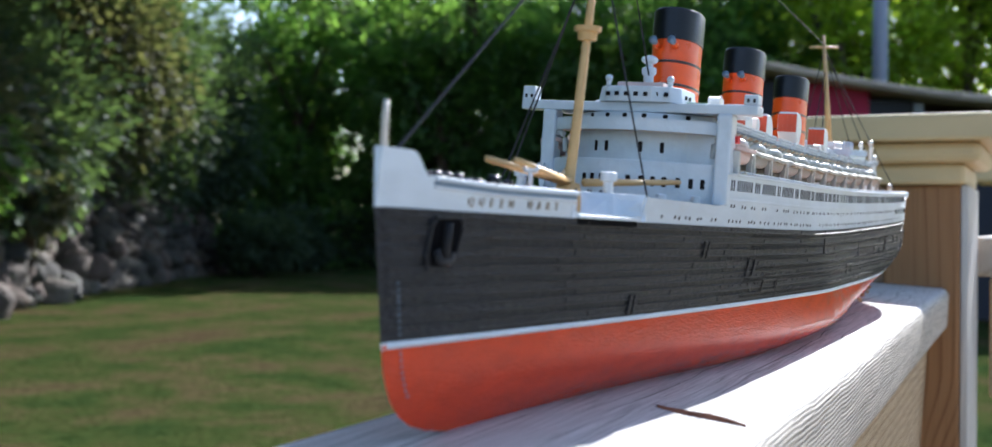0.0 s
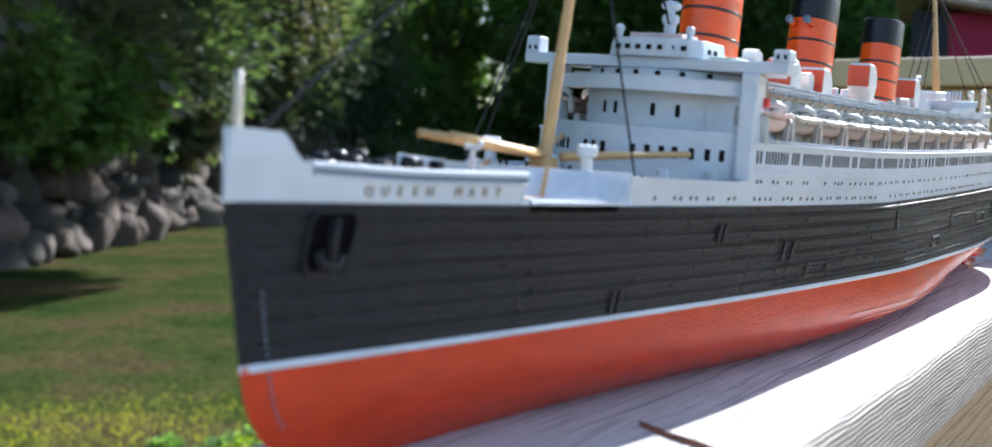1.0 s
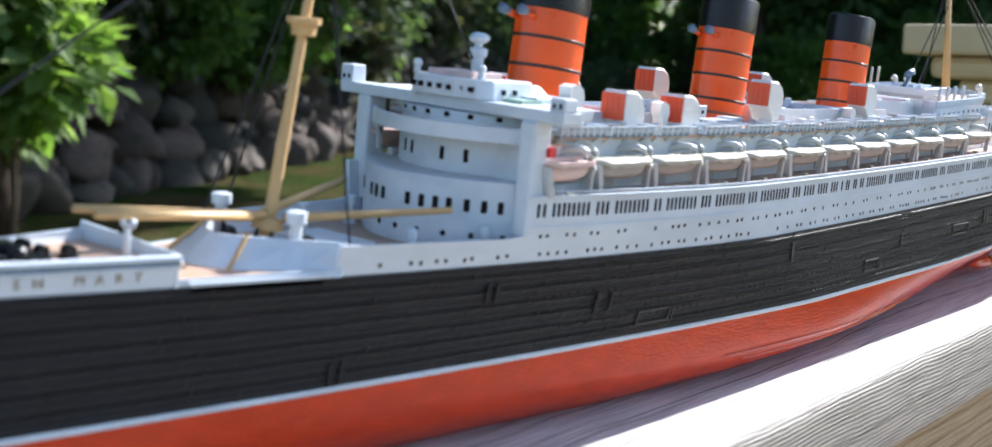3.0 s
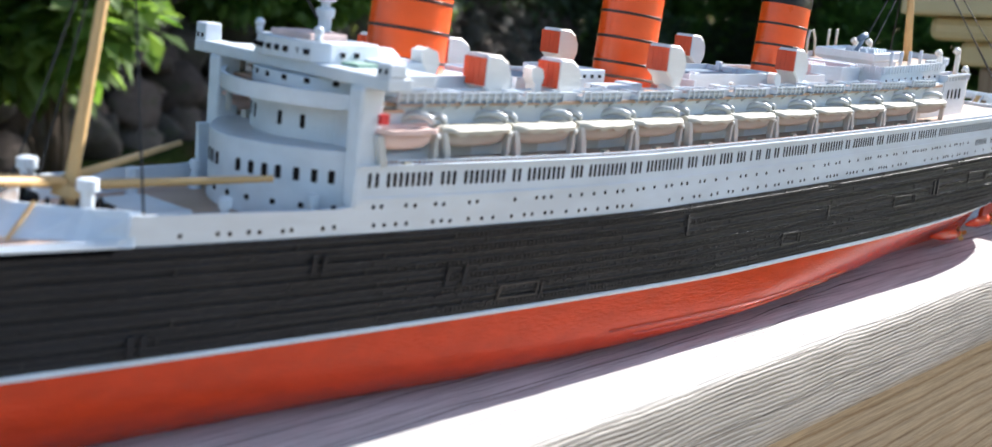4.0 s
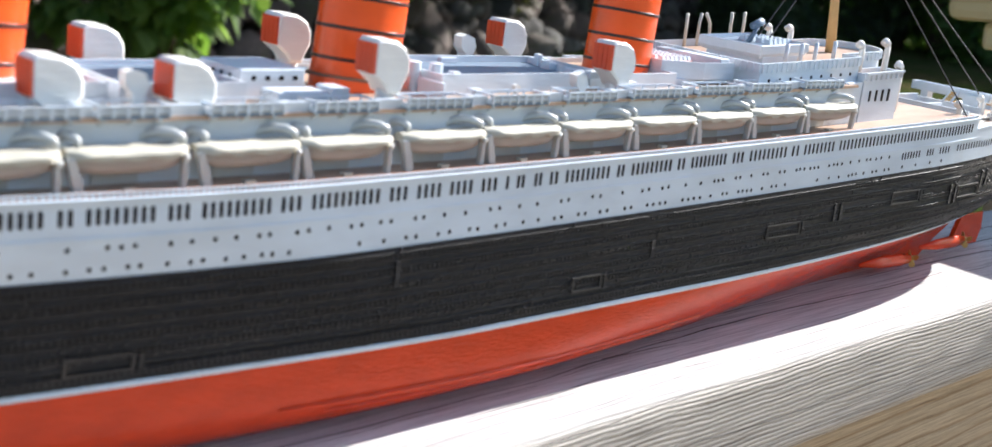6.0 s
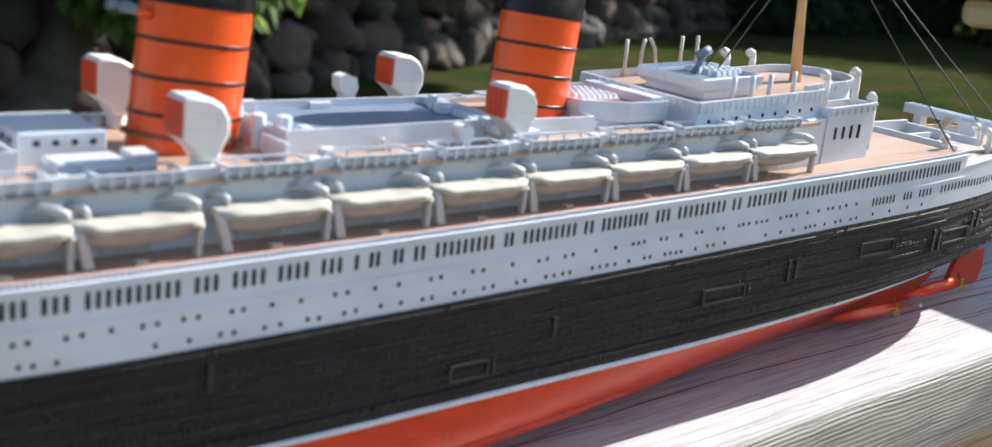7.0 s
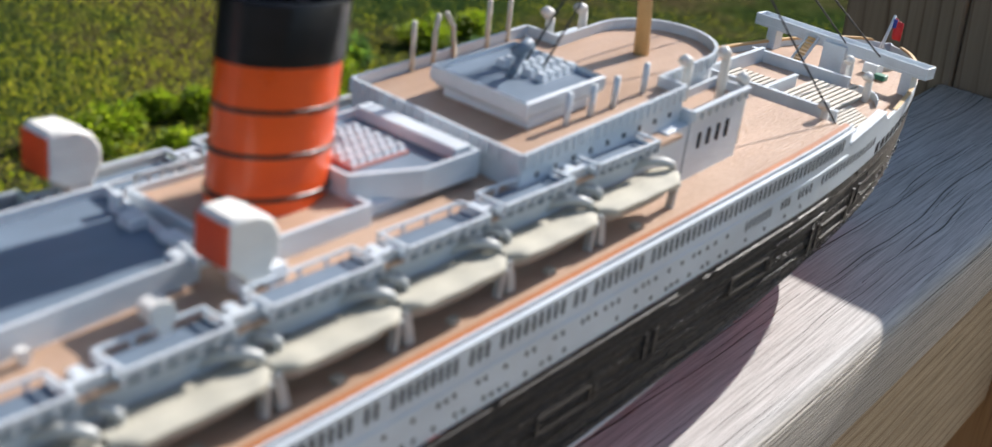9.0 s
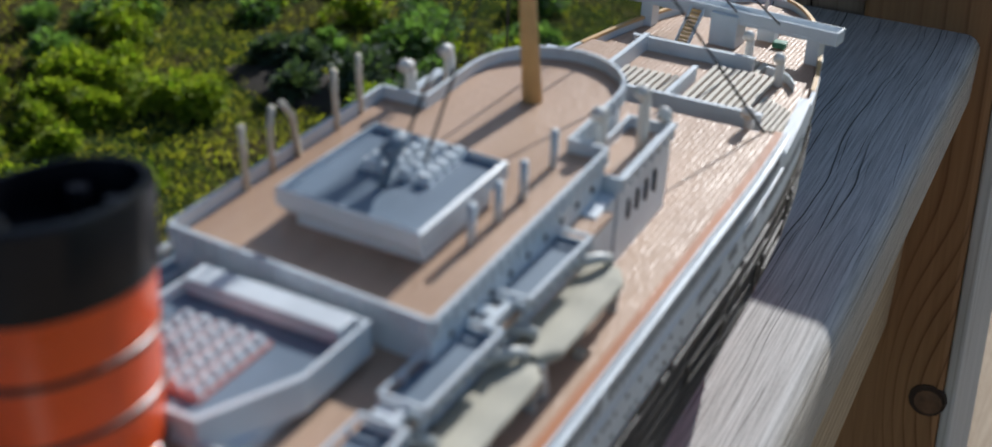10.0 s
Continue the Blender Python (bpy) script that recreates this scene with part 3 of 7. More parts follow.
# added trees: big crowns high out of view that keep lawn and wall shaded
for i, (x, y, cx, cy, cz, r) in enumerate([(-9.9, 10.5, -8.6, 9.6, 4.6, 1.6), (-11.6, 13.6, -8.2, 14.2, 5.8, 1.5), (-11.4, 12.2, -9.6, 11.6, 5.2, 1.7), (-13.4, 16.6, -10.0, 15.2, 5.5, 2.0), (-10.0, 29.6, -7.6, 17.6, 7.0, 1.6)]):
    root = thing("shade_tree", "added tree whose crown, high out of view, shades the lawn", "tree", pose(x + 4 * back.x, y + 4 * back.y, GROUND), group="old trees over the lawn")
    c = Vector((cx - x - 4 * back.x, cy - y - 4 * back.y, cz - GROUND))
    bm = bmesh.new()
    tube(bm, [(0, 0, -0.1), (0.1 * c.x, 0.1 * c.y, c.z * 0.45), (0.3 * c.x, 0.3 * c.y, c.z * 0.95), (0.45 * c.x, 0.45 * c.y, c.z * 1.25)], [0.22, 0.17, 0.12, 0.05], 9)
    part("trunk", bm, BARK, root, smooth=True)
    blobs = []
    for k in range(9):
        a = 2.4 * k
        q = Vector((c.x + r * 0.75 * math.sin(a), c.y + r * 0.95 * math.cos(a), c.z + r * 0.45 * math.sin(1.7 * a + 1)))
        bm = bmesh.new()
        tube(bm, [(0.2 * c.x, 0.2 * c.y, c.z * 0.75), (0.6 * c.x, 0.6 * c.y, c.z * 0.98), q], [0.09, 0.06, 0.015], 6)
        part("limb", bm, BARK, root, smooth=True)
        blobs.append((*q, r * 0.52, 0.7))
    leaf_cloud(blobs, 5200, 0.2, 300 + i, LEAF, "crown", root)


def bush(name, x, y, z, r, seed, mat, size, count, label, flat=0.8, lift=0.0):
    rng = random.Random(seed)
    root = thing(name, label, "shrub", pose(x, y, z), group={"garden_plant": "low plants in the lawn", "spreading_shrub": "shrubs along the wall", "overhanging_shrub": "shrubs hanging over the wall"}.get(name, ""))
    blobs = []
    for k in range(7):
        a, q = rng.uniform(0, 6.28), r * rng.uniform(0.1, 0.6)
        c = Vector((q * math.cos(a), q * math.sin(a), lift + r * rng.uniform(0.35, 0.95)))
        bm = bmesh.new()
        tube(bm, [(0.1 * c.x, 0.1 * c.y, -0.05), c * 0.5 + Vector((0, 0, 0.05)), c], [0.02 * r + 0.006, 0.015 * r + 0.004, 0.003], 6)
        part("stem", bm, BARK, root, smooth=True)
        blobs.append((*c, r * rng.uniform(0.35, 0.55), flat))
    leaf_cloud(blobs, count, size, seed, mat, "foliage", root)
    return root


bush("overhanging_shrub", -6.05, 3.45, GROUND - 0.02, 0.80, 5, LEAFPALE, 0.17, 2300, "sunlit shrub with broad pale green leaves beside the boulder wall", lift=0.66)
bush("overhanging_shrub", -6.30, 3.60, GROUND - 0.02, 1.00, 15, LEAFPALE, 0.17, 2600, "sunlit shrub with broad pale green leaves beside the boulder wall", lift=1.25)
for i, (q, z, r) in enumerate(((8.2, 1.35, 0.85), (9.4, 1.15, 0.95), (10.6, 1.30, 0.90), (11.8, 1.55, 0.80))):
    p = wall_at(q) - back * 0.05
    bush("overhanging_shrub", p.x, p.y, GROUND + z - 0.35, r, 30 + i, LEAFMID, 0.13, 3200, "green leafy shrub hanging down over the boulders")
for i, (x, y, r) in enumerate(((-14.7, 20.6, 1.1), (-15.4, 22.8, 1.3), (-15.0, 25.2, 1.4))):
    bush("spreading_shrub", x, y, GROUND - 0.1, r, 6 + i, LEAF, 0.15, 5500, "low spreading dark green shrub at the foot of the wall")
p = wall_at(13.6)
bush("ivy_shrub", p.x + 0.1, p.y, GROUND + 0.7, 0.8, 17, LEAFDULL, 0.13, 2500, "dull green shrub grown over the boulders")
rng = random.Random(64)
for i in range(26):
    x, y = rng.uniform(-2.6, -1.75), rng.uniform(1.8, 2.6)
    bush("garden_plant", x, y, ground_z(x, y) - 0.02, rng.uniform(0.06, 0.10), 60 + i, LEAFLOW, 0.020, 1300, "low bushy garden plant with small yellow-green leaves", flat=0.9)
for i in range(30):
    x, y = rng.uniform(-2.9, -1.3), rng.uniform(2.55, 3.6)
    bush("garden_plant", x, y, ground_z(x, y) - 0.02, rng.uniform(0.06, 0.11), 120 + i, LEAFMID if i % 3 else LEAFLOW, 0.024, 700, "low ragged garden plant with dull green leaves", flat=0.6)
for i in range(9):
    x, y = -2.1 + 0.115 * i + rng.uniform(-0.05, 0.05), 2.72 + rng.uniform(-0.12, 0.16)
    bush("garden_plant", x, y, ground_z(x, y) - 0.02, rng.uniform(0.06, 0.10), 90 + i, LEAF, 0.032, 600, "low bushy garden plant with dark green leaves", flat=0.8)
# dark patch that paints the shade between the low plants
bm = bmesh.new()
for r0, r1 in ((0.0, 0.4), (0.4, 0.75), (0.75, 1.0)):
    for k in range(24):
        quad = []
        for r, q in ((r0, k), (r1, k), (r1, k + 1), (r0, k + 1)):
            a = 6.28319 * q / 24
            x, y = -1.65 + r * (0.52 + 0.10 * math.sin(3 * a)) * math.cos(a), 2.72 + r * (0.17 + 0.04 * math.cos(2 * a)) * math.sin(a)
            quad.append(bm.verts.new((x, y, ground_z(x, y) + 0.022 * (1 - r * r) + (0.004 if r < 1 else -0.01))))
        bm.faces.new(quad)
bmesh.ops.remove_doubles(bm, verts=bm.verts[:], dist=0.0005)
tagged(part("plant_shade_patch", bm, SOIL, smooth=True), "dark soil patch standing for the shade between the plants", "flower bed", kind="structure")

# far end of the garden: a closed row of trees, a low outbuilding, sunlit crowns and a grey pole
for i, (x, y, h) in enumerate([(-17.0, 25.5, 7.2), (-14.8, 27.0, 7), (-13.0, 25.5, 6.6), (-12.2, 29.0, 7.6), (-9.8, 28.0, 7), (-8.6, 31.0, 7.8), (-6.8, 29.5, 7.2), (-15.5, 32.0, 9), (-11.0, 34.0, 9), (-18.5, 29.0, 9), (-7.5, 35.0, 9)]):
    tree("garden_tree", x, y, h, 3.0, 240 + i, LEAFMID, 0.24, 13000, "dense dark green tree closing the end of the garden", low=0.06)
for i, (x, y, h) in enumerate([(-4.4, 30.5, 8.5), (-5.5, 35, 12), (-2.0, 33, 10), (-3.2, 40, 13), (1.2, 33.5, 9.5), (4.2, 36, 10), (7.5, 38, 11), (-0.5, 44, 14), (3, 46, 14), (12, 44, 12), (18, 40, 12)]):
    tree("garden_tree", x, y, h, 3.4, 200 + i, LEAFSUN, 0.28, 7500, "broad leafy tree in the sun at the end of the garden", low=0.10)
shed = thing("outbuilding", "low garden outbuilding with crimson and navy walls under a worn roof", "building", pose(-3.2, 14.4, GROUND, 0, 0, 12))
bm = bmesh.new()
prism(bm, [(0.45, 0.0), (1.35, 0.0), (1.35, 2.0), (0.45, 2.0)], 0, 2.76)
part("wall", bm, CRIMSON, shed, "crimson painted wall")
bm = bmesh.new()
box(bm, 0.05, 0.45, 0.03, 2.0, 0, 2.8)
part("wall", bm, NAVY, shed, "dark navy wall")
bm = bmesh.new()
box(bm, 1.35, 1.85, 0.05, 2.0, 0, 2.55)
box(bm, 1.95, 5.0, 0.05, 2.0, 0, 2.40)
part("wall", bm, NAVY, shed, "dark navy wall")
bm = bmesh.new()
box(bm, 1.85, 1.95, -0.02, 0.2, 0, 2.5)
part("door_post", bm, POLE, shed)
bm = bmesh.new()
loft(bm, [[(x, -0.35, z - 0.10), (x, -0.38, z - 0.02), (x, 0.9, z + 0.02), (x, 2.2, z - 0.05), (x, 2.2, z - 0.14)] for x, z in ((-0.15, 3.06), (0.5, 2.93), (1.2, 2.78), (2.0, 2.64), (3.0, 2.52), (5.2, 2.45))])
part("roof", bm, ROOF, shed, "worn brownish roof edge", bevel=0.02)
pole = thing("lamp_pole", "tall plain grey metal pole at the end of the garden", "pole", pose(-2.85, 23.4, GROUND))
bm = bmesh.new()
tube(bm, [(0, 0, 0), (0, 0, 9)], [0.15, 0.12], 12)
part("shaft", bm, POLE, pole, smooth=True)

# ---- railing ----
railing = thing("railing", "weathered wooden terrace railing with a flat top board", "railing", LEAN @ pose(0.0155, 0, 0, 0, 0, 1.2))
bm = bmesh.new()
W, T, RR = 0.0350, 0.029, 0.0055
prof = []
for cx, cz, a0 in ((W - RR, -RR, 0), (-W + RR, -RR, 90), (-W + RR, -T + RR, 180), (W - RR, -T + RR, 270)):
    prof += [(cx + RR * math.cos(radians(a0 + k * 15)), cz + RR * math.sin(radians(a0 + k * 15))) for k in range(7)]
rings = []
for i in range(121):
    y = -0.75 + i * (0.70 + 0.75) / 120
    rings.append([(x + 0.0006 * noise.noise((x * 40, y * 9, z * 40)), y, z + 0.0004 * noise.noise((x * 30 + 5, y * 7, z * 30))) for x, z in prof])
loft(bm, rings)
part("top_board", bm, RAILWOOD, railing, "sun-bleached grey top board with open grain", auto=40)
bm = bmesh.new()
loft(bm, [[(x - w, y - 0.3 * w, 0.0001), (x, y, 0.0005 + 0.6 * w), (x + w, y + 0.3 * w, 0.0002), (x, y, -0.002)] for x, y, w in ((0.0090, 0.0840, 0.0002), (0.0125, 0.0822, 0.0006), (0.0165, 0.0800, 0.0009), (0.0215, 0.0784, 0.0012), (0.0255, 0.0768, 0.0010), (0.0295, 0.0748, 0.0002))])
part("split", bm, SPLITWOOD, railing, "raised reddish splinter beside an old split", auto=40)
bm = bmesh.new()
loft(bm, [[(x - w, y + 0.0012, 0.0002), (x, y + 0.0016, 0.0004), (x + w, y + 0.0020, 0.0002), (x, y + 0.0016, -0.001)] for x, y, w in ((0.0080, 0.0848, 0.0002), (0.0135, 0.0822, 0.0006), (0.0215, 0.0788, 0.0008), (0.0290, 0.0752, 0.0002))])
part("crack", bm, KNOT, railing, "dark open crack in the top board", auto=40)
for k, (x0, y0, y1, bend) in enumerate(((-0.0135, 0.36, 0.70, 0.0022), (0.0035, 0.44, 0.70, -0.0016), (0.0105, 0.30, 0.48, 0.0012), (-0.0040, 0.50, 0.70, 0.0012), (0.0185, 0.50, 0.69, -0.0010))):
    bm = bmesh.new()
    loft(bm, [[(x - w, y, 0.0), (x, y, 0.00012), (x + w, y, 0.0), (x, y, -0.0006)] for x, y, w in [(x0 + bend * math.sin(7 * u + k) + 0.0006 * noise.noise((x0 * 90, 14 * u, k)), y0 + (y1 - y0) * u, 0.00003 + 0.00022 * math.sin(math.pi * u) * (0.6 + 0.4 * math.sin(23 * u + k))) for u in [i / 24 for i in range(25)]]])
    part("crack", bm, KNOT, railing, "dark open crack in the top board")
bm = bmesh.new()
box(bm, 0.002, 0.024, -0.75, 0.699, -0.125, -0.0295)
part("side_board", bm, BOARDWOOD, railing, "yellowish weathered board under the top board", bevel=0.002)

post = thing("railing_post", "brown stained double-timber corner post with a stepped tan cap", "post", pose(0, 0, 0))
for x0, x1, mat in ((-0.0762, -0.0275, GREYBOARD), (-0.0068, 0.0420, POSTWOOD)):
    bm = bmesh.new()
    box(bm, x0, x1, 0.700, 0.815, -0.93, 0.0665)
    part("timber", bm, mat, post, bevel=0.002)
bm = bmesh.new()
box(bm, -0.0272, -0.0071, 0.704, 0.810, -0.93, 0.0662)
part("timber", bm, GREYBOARD, post, bevel=0.001)
bm = bmesh.new()
tube(bm, [(0.0365, 0.703, -0.157), (0.0365, 0.6993, -0.157)], [0.0080, 0.0074], 14)
knot = part("knot", bm, KNOT, post, "dark round knot in the timber", auto=40)
bm = bmesh.new()
tube(bm, [(0.0370, 0.703, -0.1575), (0.0370, 0.6990, -0.1575)], [0.0060, 0.0056], 12)
part("knot_heart", bm, KNOTHEART, knot, auto=40)
bm = bmesh.new()
# pale board added to paint the sunlit look of the post's weathered side
box(bm, 0.0422, 0.0470, 0.7015, 0.815, -0.93, 0.0664)
part("side_board", bm, LITSIDE, post, "added pale board for the post's weathered, sunlit side face", bevel=0.001)
for x0, x1, y0, z0, z1, r in ((-0.086, 0.0455, 0.692, 0.0668, 0.0808, 0.003), (-0.1005, 0.0560, 0.679, 0.0808, 0.0945, 0.005), (-0.1130, 0.0690, 0.667, 0.0945, 0.1120, 0.002)):
    bm = bmesh.new()
    box(bm, x0, x1, y0, 1.515 - y0, z0, z1)
    part("cap_tier", bm, CAPTAN, post, bevel=r)

far_rail = thing("railing", "pale sunlit wooden railing carrying on beyond the post", "railing", pose(0.075, 0.82, 0.012))
bm = bmesh.new()
box(bm, -0.034, 0.034, 0, 1.1, -0.010, 0.020)
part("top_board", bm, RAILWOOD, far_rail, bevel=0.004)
bm = bmesh.new()
box(bm, -0.02, 0.0, 0, 1.1, -0.10, -0.0105)
part("side_board", bm, BOARDWOOD, far_rail, bevel=0.002)
bm = bmesh.new()
box(bm, -0.045, 0.05, 1.1, 1.2, -0.93, 0.10)
part("timber", bm, POSTWOOD, far_rail, bevel=0.002)
bm = bmesh.new()
box(bm, -0.09, 0.09, 1.06, 1.24, 0.10, 0.15)
part("cap_tier", bm, CAPTAN, far_rail, bevel=0.004)

# ---- the model liner: bow at y = 0, keel on the rail, +x is her port side ----
ship = thing("model_ship", "painted scale model ocean liner with three orange funnels on the rail", "model ship", LEAN)


def clamp(v, a=0.0, b=1.0):
    return max(a, min(b, v))


def lerp(table, v):
    for (a, p), (b, q) in zip(table, table[1:]):
        if v <= b:
            return p + (q - p) * clamp((v - a) / (b - a))
    return table[-1][1]


def sheer(y):
    return 0.0036 * (max(0, y - 0.2) / 0.2) ** 1.5 + 0.0015 * (max(0, 0.2 - y) / 0.2) ** 1.5


BEAM = 0.0307
STEM = [(0.0, 0.0300), (0.0012, 0.0225), (0.0023, 0.0175), (0.0038, 0.0135), (0.0062, 0.0098), (0.0097, 0.0072), (0.0129, 0.0055), (0.0175, 0.0042), (0.030, 0.0015), (0.040, -0.0007), (0.050, -0.0032)]
STERN = [(0.0, 0.490), (0.006, 0.500), (0.0115, 0.512), (0.016, 0.522), (0.020, 0.529), (0.030, 0.5395), (0.040, 0.544), (0.060, 0.546)]
FORE_L = [(0.0, 0.27), (0.0175, 0.245), (0.045, 0.205)]
FORE_P = [(0.0, 1.45), (0.0175, 1.42), (0.045, 1.62)]
AFT_L = [(0.0, 0.285), (0.010, 0.24), (0.020, 0.205), (0.032, 0.165), (0.045, 0.150)]
AFT_P = [(0.0, 1.25), (0.010, 1.45), (0.020, 1.9), (0.032, 2.5), (0.045, 3.0)]


def half(y, z):
    """Half the hull's breadth at a station and height."""
    u = clamp((y - lerp(STEM, z)) / lerp(FORE_L, z))
    w = clamp((lerp(STERN, z) - y) / lerp(AFT_L, z))
    fine = 1 - (1 - w) ** lerp(AFT_P, z)
    bluff = math.sqrt(1 - (1 - clamp((lerp(STERN, z) - 0.0025 - y) / 0.12)) ** 2)
    k = clamp((z - 0.011) / 0.019)
    b = BEAM * (1 - (1 - u) ** lerp(FORE_P, z)) * (fine + (bluff - fine) * k)
    ends = max(clamp((0.17 - y) / 0.15), clamp((y - 0.34) / 0.13))
    keep = 1 - (0.26 + 0.55 * ends) * (1 - clamp(z / (0.0095 + 0.004 * ends))) ** 2.1
    return b * keep


def shell(bm, levels, out=0.0, n=120, y0=-1.0, y1=1.0, side=0, taper=False):
    """Skin of the hull between height functions levels, port and starboard; out stands proud of the fair surface."""
    for sgn in ((1, -1) if side == 0 else (side,)):
        rows = []
        for k, lev in enumerate(levels):
            row = []
            zm = lev(0.25)
            a, b = max(y0, lerp(STEM, lev(0.0))), min(y1, lerp(STERN, lev(0.54)))
            for i in range(n + 1):
                t = i / n
                t = 0.5 - 0.5 * math.cos(math.pi * t) if y0 < -0.5 else t
                y = a + (b - a) * t
                z = lev(y)
                o = (out[k] if isinstance(out, (list, tuple)) else out) * (clamp((0.45 - y) / 0.06) if taper else 1)
                row.append(bm.verts.new((sgn * max(0.0, half(y, z) + (o if half(y, z) > 0.0004 else 0)), y, z)))
            rows.append(row)
        for p, q in zip(rows, rows[1:]):
            for i in range(n):
                bm.faces.new((p[i], p[i + 1], q[i + 1], q[i]))


def wl(d):
    """Height of the waterline, a little higher aft, plus d."""
    return lambda y: 0.0169 + 0.0013 * clamp(y / 0.2) + 0.0010 * clamp((y - 0.25) / 0.2) + d


def flat(z):
    return lambda y: z


def between(t):
    return lambda y: wl(0.0009)(y) + t * (0.0383 + sheer(y) - wl(0.0009)(y))


def sh(z):
    return lambda y: z + sheer(y)


def sheered(bm):
    for v in bm.verts:
        v.co.z += sheer(v.co.y)
    return bm


def side_spot(y, z, s=1, lift=0.0):
    """A pose on the hull side, facing outwards."""
    e = 0.0015
    slope = (half(y + e, z) - half(y - e, z)) / (2 * e)
    flare = (half(y, z + 0.0008) - half(y, z - 0.0008)) / 0.0016
    nx = Vector((1, -slope, -flare)).normalized()
    ny = Vector((slope, 1, 0)).normalized()
    nz = nx.cross(ny)
    m = Matrix((nx, ny, nz)).transposed().to_4x4()
    m.translation = Vector((half(y, z) + 0.00012 + lift, y, z))
    return m if s > 0 else Matrix.Diagonal((-1, 1, 1, 1)) @ m


# hull skins
bm = bmesh.new()
shell(bm, [flat(z) for z in (0.0, 0.0006, 0.0015, 0.003, 0.005, 0.0075, 0.010, 0.013)] + [wl(-0.001), wl(0.0006)])
ys = [0.0305 + (0.488 - 0.0305) * i / 80 for i in range(81)]
low = [[bm.verts.new((s * half(y, 0.0), y, 0.0)) for y in ys] for s in (1, -1)]
for i in range(80):
    bm.faces.new((low[0][i], low[0][i + 1], low[1][i + 1], low[1][i]))
bmesh.ops.remove_doubles(bm, verts=bm.verts[:], dist=0.00004)
part("lower_hull", bm, RED, ship, "brick red underwater hull", smooth=True)
bm = bmesh.new()
shell(bm, [wl(-0.0001), wl(-0.00005), wl(0.0010), wl(0.00105)], [0.0, 0.00022, 0.00022, 0.0])
part("waterline_stripe", bm, WHITE, ship, "thin uneven white waterline stripe", smooth=True)
bm = bmesh.new()
edges, outs, proud = [], [], 0
cuts = [0, 0.05, 0.12, 0.19, 0.27, 0.34, 0.42, 0.49, 0.57, 0.64, 0.72, 0.80, 0.87, 0.94, 1.0]
for a, b in zip(cuts, cuts[1:]):
    o = 0.00030 if proud else 0.0
    edges += [between(a + 0.001), between(a + 0.012), between(b - 0.012), between(b - 0.001)] if proud else [between(a + 0.002), between(b - 0.002)]
    outs += [o, o - 0.00006, o - 0.00006, o] if proud else [o, o]
    proud = 1 - proud
shell(bm, edges, outs, n=150, taper=True)
part("upper_hull", bm, HULLBLACK, ship, "black plated upper hull", auto=25)

# white sheer strake, bulwarks and the side of the promenade deck
TOP = [(-0.01, 0.0495), (0.0075, 0.0490), (0.0105, 0.0452), (0.0300, 0.0444), (0.0545, 0.0443)]
WELL = [(0.0825, 0.0444), (0.084, 0.0443), (0.1205, 0.0436), (0.1235, 0.0440)]


def skin(bm, top, y0, y1, n, thick=0.0007, sides=(1, -1)):
    """A white plate with thickness from the black up to a top line."""
    for s in sides:
        cols = []
        for i in range(n + 1):
            y = y0 + (y1 - y0) * i / n
            zb, zt = 0.0383 + sheer(y) - 0.0001, top(y)
            col = []
            for j in range(5):
                z = zb + (zt - zb) * j / 4
                col.append((s * (half(y, z) + 0.00012), y, z))
            for j in (4, 0):
                z = zb + (zt - zb) * j / 4
                col.append((s * max(0.0, half(y, z) - thick), y, z))
            cols.append(col)
        loft(bm, cols)


bm = bmesh.new()
skin(bm, lambda y: lerp(TOP, y), -0.00055, 0.0545, 44)
bulwark = part("forecastle_bulwark", bm, WHITE, ship, "white bow bulwark stepped down aft of the stem", auto=40)
